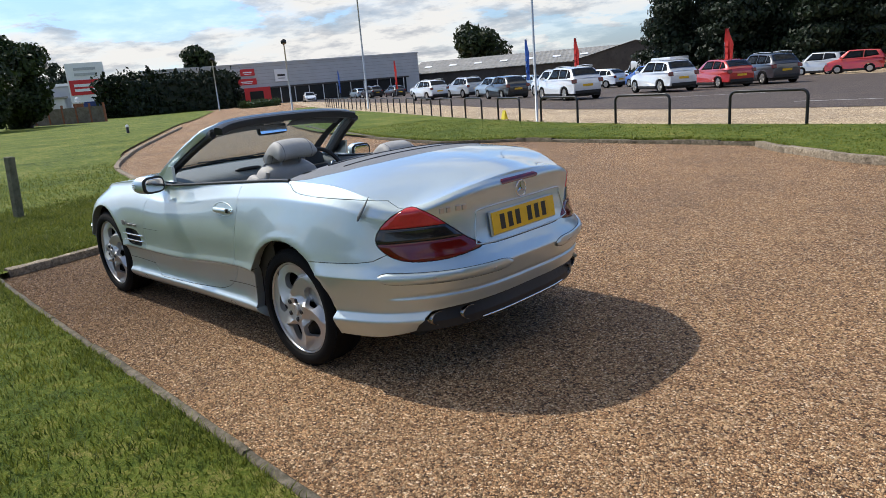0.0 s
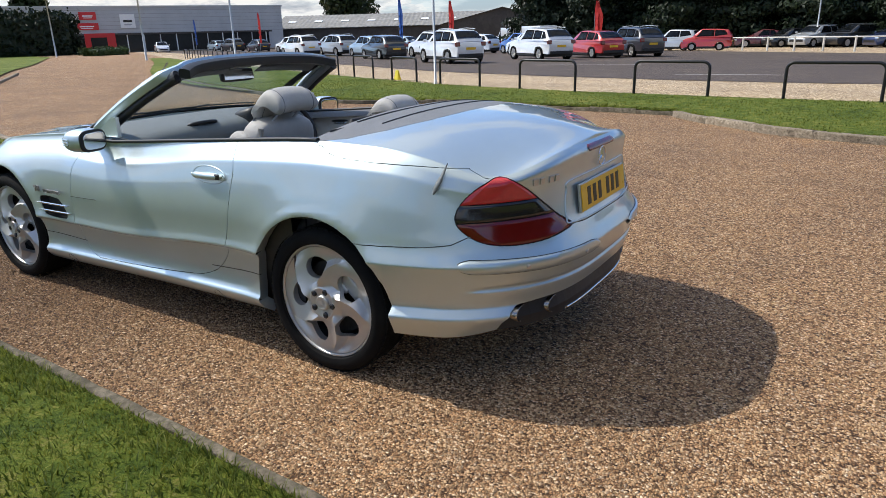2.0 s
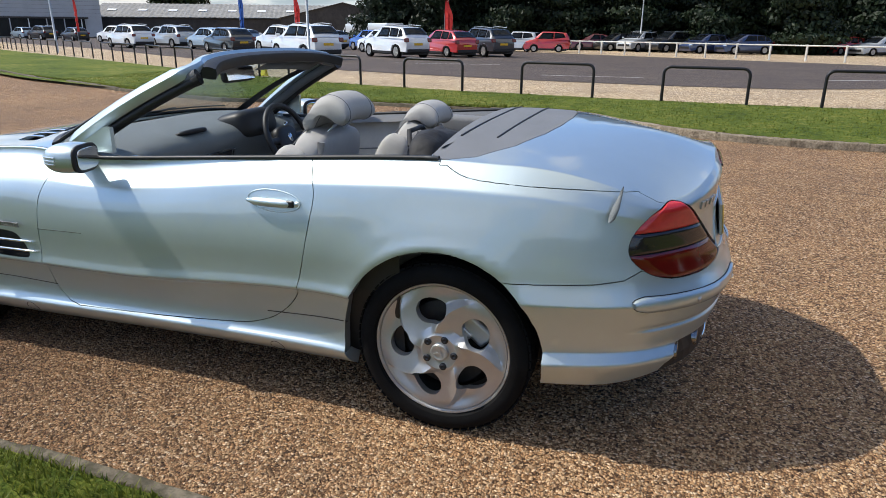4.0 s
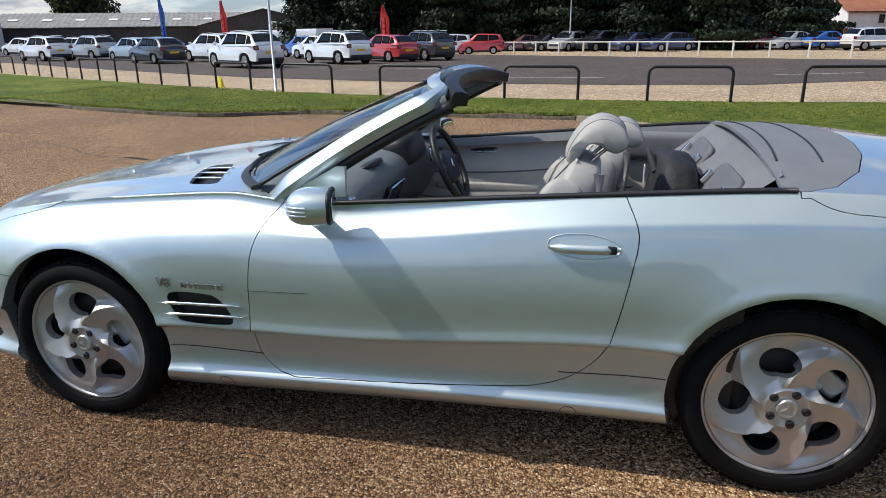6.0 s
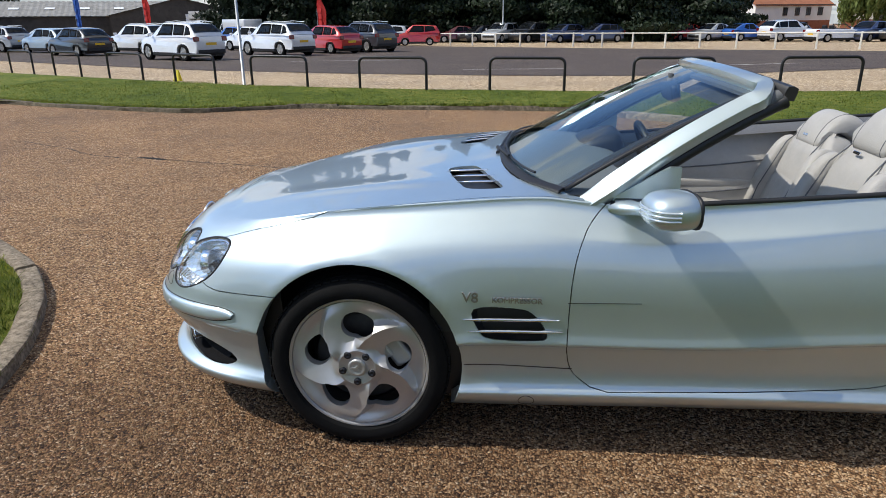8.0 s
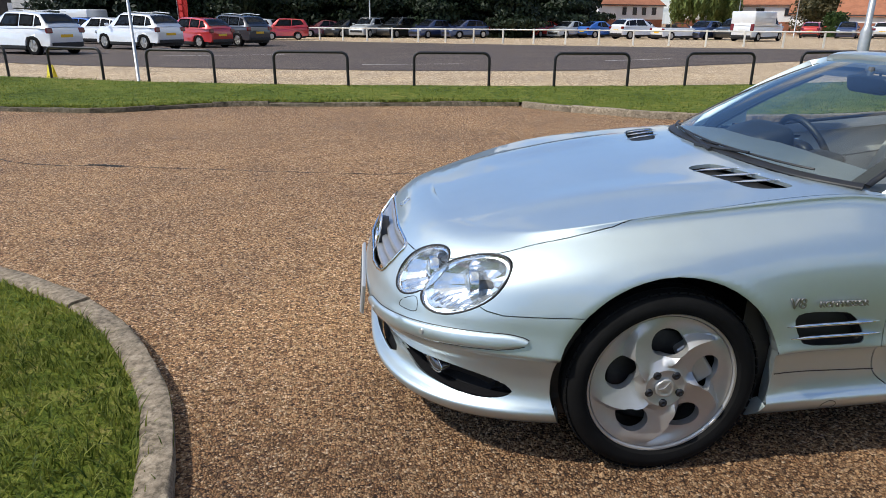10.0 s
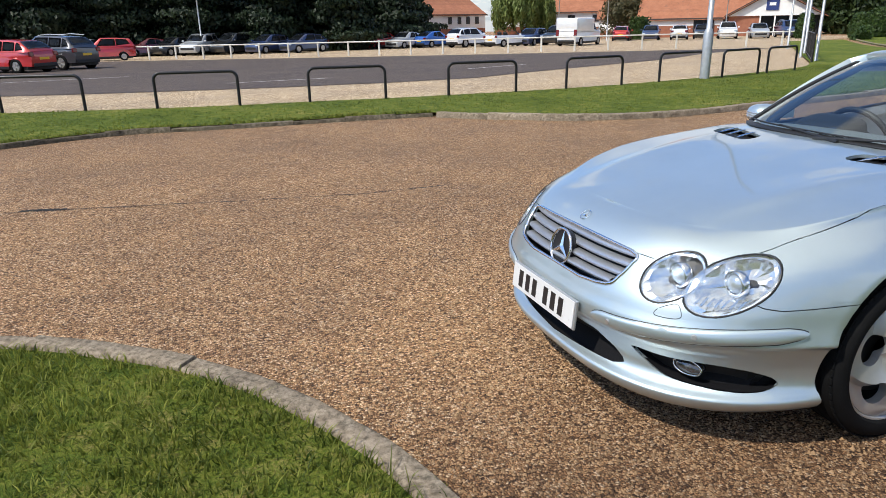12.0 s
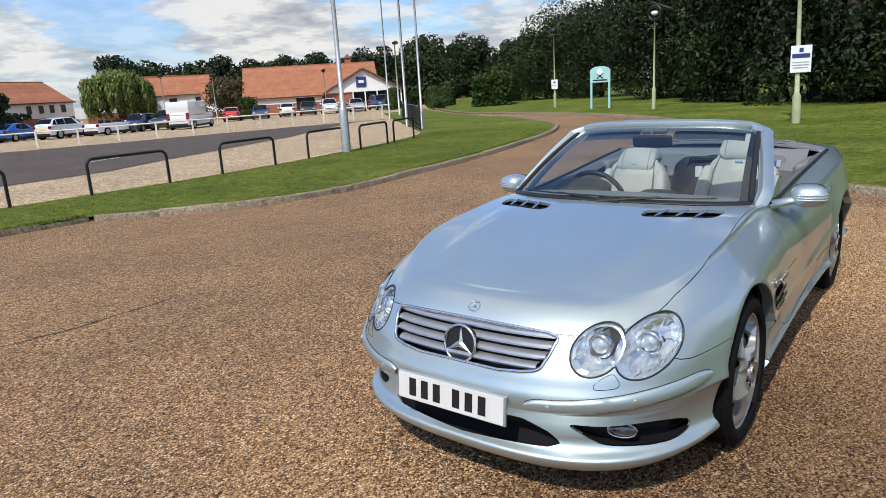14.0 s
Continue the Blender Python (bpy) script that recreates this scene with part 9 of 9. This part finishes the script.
        if kind != "van":
            pane("rear_window", end_pane(tail + 0.10, re - 0.02, -1), 9, 6)
        if kind == "suv":
            for s in (1, -1):
                bm = bmesh.new()
                tube(bm, [(st - 0.1, s * (W / 2 - 0.34), H + 0.02), ((st + re) / 2, s * (W / 2 - 0.34), H + 0.06), (re, s * (W / 2 - 0.34), H + 0.01)], 0.018, 6)
                part("roof_rail", bm, GREY_STEEL, car)
        if kind == "van":
            bm = bmesh.new()
            box(bm, (3.45, W - 0.12, H - belt + 0.02), pose(-0.82, 0, (H + belt) / 2 - 0.01), 0.08, 3)
            part("load_body", bm, paint, car, angle=40)
    else:
        bm = bmesh.new()
        tube(bm, [(0.75, -0.72, belt), (0.25, -0.62, 1.27), (0.25, 0.62, 1.27), (0.75, 0.72, belt)], 0.035, 6)
        part("screen_frame", bm, BLACK, car)
        bm = bmesh.new()
        box(bm, (1.5, 1.3, 0.06), pose(-0.35, 0, belt + 0.02), 0.02)
        part("cockpit", bm, BLACK, car, "dark open cockpit")
        for s in (1, -1):
            bm = bmesh.new()
            box(bm, (0.16, 0.42, 0.32), pose(-0.7, 0.35 * s, belt + 0.12, 0, -15, 0), 0.05, 2)
            part("seat", bm, BLACK, car)
    for s in (1, -1):
        bm = bmesh.new()
        box(bm, (wf - wb - 2 * wr - 0.1, 0.05, 0.13), pose((wf + wb) / 2, s * (W / 2 - 0.025), clear + 0.06), 0.015, 1)
        part("sill_trim", bm, BLACK, car)
        for cx in (wf, wb):
            wh = new("wheel")
            wh.parent = car
            wh.matrix_local = pose(cx, s * (W / 2 - 0.11), wr, -90 * s, 0, 0)
            mesh_part("tyre", FAR_TYRE, wh, "", Matrix.Diagonal((wr / 0.32, wr / 0.32, 1, 1)))
            mesh_part("rim", FAR_RIM, wh, "", Matrix.Diagonal((wr / 0.32, wr / 0.32, 1, 1)))
        bm = bmesh.new()
        box(bm, (0.12, 0.30, 0.13), pose(fx - 0.10, s * (W / 2 - 0.27), nose - 0.10, 0, -20, 14 * s), 0.03)
        part("headlight", bm, GLASS_BULB, car, "clear headlight")
        bm = bmesh.new()
        box(bm, (0.10, 0.26, 0.20 if kind != "van" else 0.5), pose(rx + 0.04, s * (W / 2 - 0.22), belt - 0.12, 0, 8, 0), 0.03)
        part("tail_light", bm, RED_LENS, car, "red tail light")
        bm = bmesh.new()
        box(bm, (0.11, 0.18, 0.13), pose(hood - 0.22, s * (W / 2 + 0.05), belt + 0.07), 0.04, 2)
        part("door_mirror", bm, paint, car)
    for px, s, mat in ((fx - 0.005, 1, WHITE_PLATE), (rx + 0.0, -1, YELLOW_PLATE if kind != "van" else WHITE_PLATE)):
        bm = bmesh.new()
        box(bm, (0.02, 0.52, 0.11), pose(px, 0, clear + 0.28 if s > 0 else belt - 0.32))
        part("number_plate", bm, mat, car)
    bm = bmesh.new()
    box(bm, (0.06, W - 0.5, 0.16), pose(rx - 0.01, 0, clear + 0.16), 0.02)
    part("rear_valance", bm, BLACK, car)
    bm = bmesh.new()
    box(bm, (0.06, W - 0.7, 0.18), pose(fx - 0.02, 0, nose - 0.32 if kind != "small" else nose - 0.3), 0.02)
    part("grille", bm, BLACK, car)
    bm = bmesh.new()
    box(bm, (L - 0.5, W - 0.24, 0.2), pose(0, 0, clear + 0.05))
    part("underbody", bm, BLACK, car)
    return car


bm = bmesh.new()
lathe(bm, [(0.20, 0.09), (0.23, 0.11), (0.30, 0.10), (0.32, 0.08), (0.32, -0.08), (0.2, -0.1)], 22)
FAR_TYRE = mesh_object("far_tyre", bm, RUBBER)
bm = bmesh.new()
lathe(bm, [(0.0, 0.075), (0.05, 0.085), (0.19, 0.07), (0.215, 0.095), (0.215, 0.0)], 20)
for i in range(5):
    q = 2 * math.pi * i / 5
    prism(bm, [(0.05, -0.022), (0.2, -0.03), (0.2, 0.03), (0.05, 0.022)], 0.1, Matrix.Rotation(q, 4, "Z"))
FAR_RIM = mesh_object("far_rim", bm, ALLOY, False)

for kind, color, x, y, h, label in (
    ("suv", "white", 35.8, -38.6, -22, "white crossover parked in a row on asphalt"),
    ("suv", "silver", 33.6, -40.6, -23, "silver crossover parked in a row on asphalt"),
    ("hatch", "pale", 28.9, -38.6, -25, "pale blue hatchback parked in a row on asphalt"),
    ("hatch", "black", 23.8, -33.5, -29, "black hatchback parked in a row on asphalt"),
    ("suv", "white", 21.6, -36.0, -27, "white crossover parked behind a larger one"),
    ("suv", "white", 15.2, -27.6, -31, "large white sport utility car on asphalt"),
    ("hatch", "white", 16.6, -40.5, -29, "white hatchback half hidden in a row"),
    ("hatch", "blue", 19.2, -44.5, -31, "bright blue hatchback half hidden in a row"),
    ("suv", "white", 12.3, -32.2, -35, "white crossover parked in a row on asphalt"),
    ("hatch", "red", 10.4, -35.2, -37, "orange-red hatchback parked in a row on asphalt"),
    ("suv", "grey", 8.8, -37.3, -41, "dark grey sport utility car parked in a row"),
    ("small", "silver", 9.5, -51.0, -14, "small silver hatchback by the rail fence"),
    ("small", "red", 7.3, -50.6, 6, "small bright red hatchback by the rail fence"),
    ("hatch", "black", 63.2, -60.2, -20, "black hatchback outside the showroom"),
    ("suv", "black", 70.0, -62.0, -16, "black sport utility car outside the showroom"),
    ("suv", "white", 52.5, -55.0, -12, "white sport utility car in the sales row"),
    ("suv", "silver", 47.6, -56.0, -10, "silver sport utility car in the sales row"),
    ("saloon", "white", 82.0, -60.0, 150, "white car outside the showroom front"),
    ("hatch", "pale", 76.5, -65.0, -20, "pale blue hatchback outside the showroom"),
    ("hatch", "silver", 42.0, -57.0, -10, "silver hatchback in the sales row"),
    ("hatch", "pale", 36.0, -52.5, -8, "pale hatchback behind the sales row"),
    ("hatch", "white", 24.0, -46.0, -10, "white hatchback behind the sales row"),
    ("saloon", "maroon", 5.0, -60.5, 20, "dark maroon saloon in the shade of conifers"),
    ("hatch", "black", 2.8, -60.2, 40, "black hatchback in the shade of conifers"),
    ("suv", "silver", 0.9, -58.6, 60, "silver pick-up-like car in the shade of conifers"),
    ("suv", "black", -1.6, -58.4, 50, "black sport utility car in the shade of conifers"),
    ("hatch", "navy", -4.3, -56.8, 40, "dark blue hatchback in the shade of conifers"),
    ("hatch", "navy", -7.0, -55.8, 30, "dark blue hatchback in the shade of conifers"),
    ("saloon", "silver", -13.0, -60.6, 36, "silver saloon parked behind the rail fence"),
    ("saloon", "red", -14.8, -60.8, 40, "red saloon parked behind the rail fence"),
    ("saloon", "silver", -16.6, -58.6, 36, "silver saloon parked behind the rail fence"),
    ("saloon", "blue", -19.4, -58.6, 208, "bright blue coupe parked behind the rail fence"),
    ("hatch", "black", -22.6, -58.5, 30, "black hatchback before the hotel"),
    ("suv", "white", -21.1, -54.7, 205, "white sport utility car behind the rail fence"),
    ("roadster", "white", -23.7, -52.4, 200, "white open roadster behind the rail fence"),
    ("hatch", "navy", -26.4, -53.1, 35, "dark blue hatchback behind the rail fence"),
    ("suv", "black", -28.6, -52.4, 35, "black sport utility car behind the rail fence"),
    ("van", "white", -28.1, -48.3, 215, "plain white panel van behind the rail fence"),
    ("hatch", "red", -40.5, -60.0, 230, "red hatchback before the hotel"),
    ("hatch", "navy", -43.0, -58.6, 50, "dark blue hatchback before the hotel"),
    ("hatch", "white", -45.6, -57.4, 230, "white hatchback before the hotel"),
    ("hatch", "black", -47.8, -56.6, 50, "black hatchback before the hotel"),
    ("suv", "white", -48.6, -54.0, 50, "white sport utility car before the hotel"),
    ("saloon", "silver", -50.4, -51.8, 52, "silver saloon before the hotel"),
    ("suv", "navy", -52.6, -50.2, 60, "dark blue sport utility car before the hotel"),
    ("van", "white", 30.5, -66.0, -30, "white camper van behind the sales rows"),
    ("van", "white", 24.5, -58.5, -35, "white panel van behind the sales rows"),
    ("saloon", "white", -69.0, -46.0, 40, "white car far along the drive"),
    ("hatch", "red", 98.0, -42.0, 30, "red car at the distant entrance"),
    ("hatch", "white", 102.0, -44.0, 30, "white car at the distant entrance"),
):
    parked_car(kind, color, x, y, h, label)


# ---- grass ----
def blades(name, px, py, z, height, width, seed, label):
    """Short blades of grass standing at the given places."""
    rng = np.random.default_rng(seed)
    n = len(px)
    clump = np.array([noise.noise(Vector((a * 2.2, b * 2.2, 1.7))) + 0.6 * noise.noise(Vector((a * 9.0, b * 9.0, 4.1))) for a, b in zip(px, py)])
    h = height * rng.uniform(0.5, 1.25, n) * (1 + 0.6 * clump)
    q = rng.uniform(0, 2 * np.pi, n)
    lean = rng.normal(scale=0.6, size=(n, 2)) * h[:, None]
    w = width * rng.uniform(0.7, 1.3, n)
    base = np.stack([px, py, z], 1)
    side = np.stack([np.cos(q), np.sin(q), np.zeros(n)], 1) * w[:, None]
    mid = base + np.stack([lean[:, 0] * 0.35, lean[:, 1] * 0.35, h * 0.6], 1)
    tip = base + np.stack([lean[:, 0], lean[:, 1], h], 1)
    v = np.stack([base - side, base + side, mid + side * 0.7, mid - side * 0.7, tip], 1)
    k = np.arange(n) * 5
    faces = np.stack([k, k + 1, k + 2, k + 3], 1).tolist() + np.stack([k + 3, k + 2, k + 4], 1).tolist()
    me = bpy.data.meshes.new(name)
    me.from_pydata(v.reshape(-1, 3).tolist(), [], faces)
    me.materials.append(BLADE)
    tagged(new(name, me), label, "grass", kind="stuff")


def sown(count, seed, where, outline, power=1.0, feather=0.0):
    """Places within both a box and an outline; power above 1 crowds them towards the low side in y."""
    rng = np.random.default_rng(seed)
    x0, x1, y0, y1 = where
    px, py = rng.uniform(x0, x1, count), y0 + (y1 - y0) * rng.random(count) ** power
    hit = np.zeros(count, bool)
    k = len(outline)
    for i in range(k):
        ax, ay = outline[i]
        bx, by = outline[(i + 1) % k]
        if ay != by:
            hit ^= ((ay > py) != (by > py)) & (px < (bx - ax) * (py - ay) / (by - ay) + ax)
    if feather:
        edge = np.minimum(np.minimum(px - x0, x1 - px), np.minimum(py - y0, y1 - py)) / feather
        hit &= rng.random(count) < edge
    return px[hit], py[hit]


def edge_sown(line, count, seed, reach):
    """Places in a ragged fringe just inside a line, lawn to its left."""
    rng = np.random.default_rng(seed)
    pts = np.array(line)
    seg = np.diff(pts, axis=0)
    size = np.hypot(seg[:, 0], seg[:, 1])
    i = rng.choice(len(seg), count, p=size / size.sum())
    f = rng.random(count)
    off = reach * rng.random(count) ** 1.5
    d = seg[i] / size[i][:, None]
    p = pts[i] + seg[i] * f[:, None] + np.stack([-d[:, 1], d[:, 0]], 1) * off[:, None]
    return p[:, 0], p[:, 1]


def clear_of(px, py, line, gap):
    """Leaves out places that lie under a kerb along the line."""
    best = np.full(len(px), 9.0)
    for (ax, ay), (bx, by) in zip(line, line[1:]):
        dx, dy = bx - ax, by - ay
        f = np.clip(((px - ax) * dx + (py - ay) * dy) / (dx * dx + dy * dy + 1e-9), 0, 1)
        best = np.minimum(best, np.hypot(px - ax - f * dx, py - ay - f * dy))
    return px[best > gap], py[best > gap]


def near_x(line, lo, hi):
    return [p for p in line if lo <= p[0] <= hi]


px, py = sown(120000, 5, (-6.2, 3.2, 0.4, 4.6), lawn_a, 1.15, 1.6)
blades("grass_blades", px, py, np.full(len(px), 0.05), 0.034, 0.0034, 15, "short green and dry grass along the thin edging")
px, py = edge_sown(near_line[::-1], 5000, 21, 0.13)
blades("grass_blades", px, py, np.full(len(px), 0.05), 0.034, 0.002, 22, "longer fringe of grass over the thin edging")
px, py = sown(150000, 6, (1.6, 7.6, -3.2, 3.4), lawn_a, 1.0, 1.6)
px, py = clear_of(px, py, island_line, 0.118)
blades("grass_blades", px, py, np.full(len(px), 0.05), 0.05, 0.0036, 16, "lush green grass on the kerbed island")
px, py = sown(36000, 8, (4.0, 14.0, -5.5, 4.5), lawn_a, 1.0, 2.5)
px, py = clear_of(px, py, island_line, 0.118)
blades("grass_blades", px, py, np.full(len(px), 0.05), 0.045, 0.005, 18, "green grass on the lawn beyond the car")
strip = far_line + far_line_2 + [(-39.0, -37.5), (-26.6, -25.4)] + fence_line[::-1]
px, py = sown(60000, 9, (-16.0, 13.0, -14.0, -7.2), strip)
blades("grass_blades", px, py, np.array([gz(a, b) for a, b in zip(px, py)]) + 0.06, 0.028, 0.006, 19, "mown green grass on the strip beyond the drive")
for line, sd in ((near_x(far_line, -1, 16), 31), (near_x(far_line_2, -14, 0), 32)):
    px, py = edge_sown(line, 6000, sd, 0.22)
    blades("grass_blades", px, py, np.full(len(px), 0.06), 0.04, 0.006, sd, "ragged grass hanging over the far kerb")


# ---- loose stones ----
def loose_stones():
    """Stones that lie loose on the bound gravel."""
    rng = np.random.default_rng(77)
    n = 34000
    drive = island_line[::-1][:30][::-1] + near_line + [(-5.0, -6.0), (8.0, -6.0)]
    px, py = sown(n, 77, (-5.2, 7.5, -4.5, 1.6), drive)
    qx, qy = sown(100000, 78, (-5.0, 6.0, -2.6, 1.6), drive, 0.42)
    px, py = np.concatenate([px, qx]), np.concatenate([py, qy])
    n = len(px)
    size = 0.0052 * np.exp(rng.normal(scale=0.30, size=n))
    base = np.array([(1, 0, 0), (0.3, 0.9, 0), (-0.8, 0.6, 0), (-0.7, -0.7, 0), (0.4, -0.9, 0), (0.1, 0.05, 0.75)])
    v = base[None] * rng.uniform(0.7, 1.3, (n, 6, 3)) * size[:, None, None]
    q = rng.uniform(0, 2 * np.pi, n)
    c, s = np.cos(q)[:, None], np.sin(q)[:, None]
    x, y = v[:, :, 0] * c - v[:, :, 1] * s * 0.75, v[:, :, 0] * s + v[:, :, 1] * c * 0.75
    v = np.stack([x + px[:, None], y + py[:, None], np.abs(v[:, :, 2]) * 1.1 + 0.0004], 2)
    k = np.arange(n)[:, None] * 6
    faces = np.concatenate([np.concatenate([k + i, k + (i + 1) % 5, k + 5], 1) for i in range(5)]).tolist()
    me = bpy.data.meshes.new("loose_stones")
    me.from_pydata(v.reshape(-1, 3).tolist(), [], faces)
    me.materials.append(STONE)
    tagged(new("loose_stones", me), "small loose brown and pale stones on the drive", "gravel", kind="stuff")


STONE = leaf_material("loose_stone", (0.085, 0.045, 0.022), (0.60, 0.40, 0.22), 0.0, 0.8, True)
loose_stones()
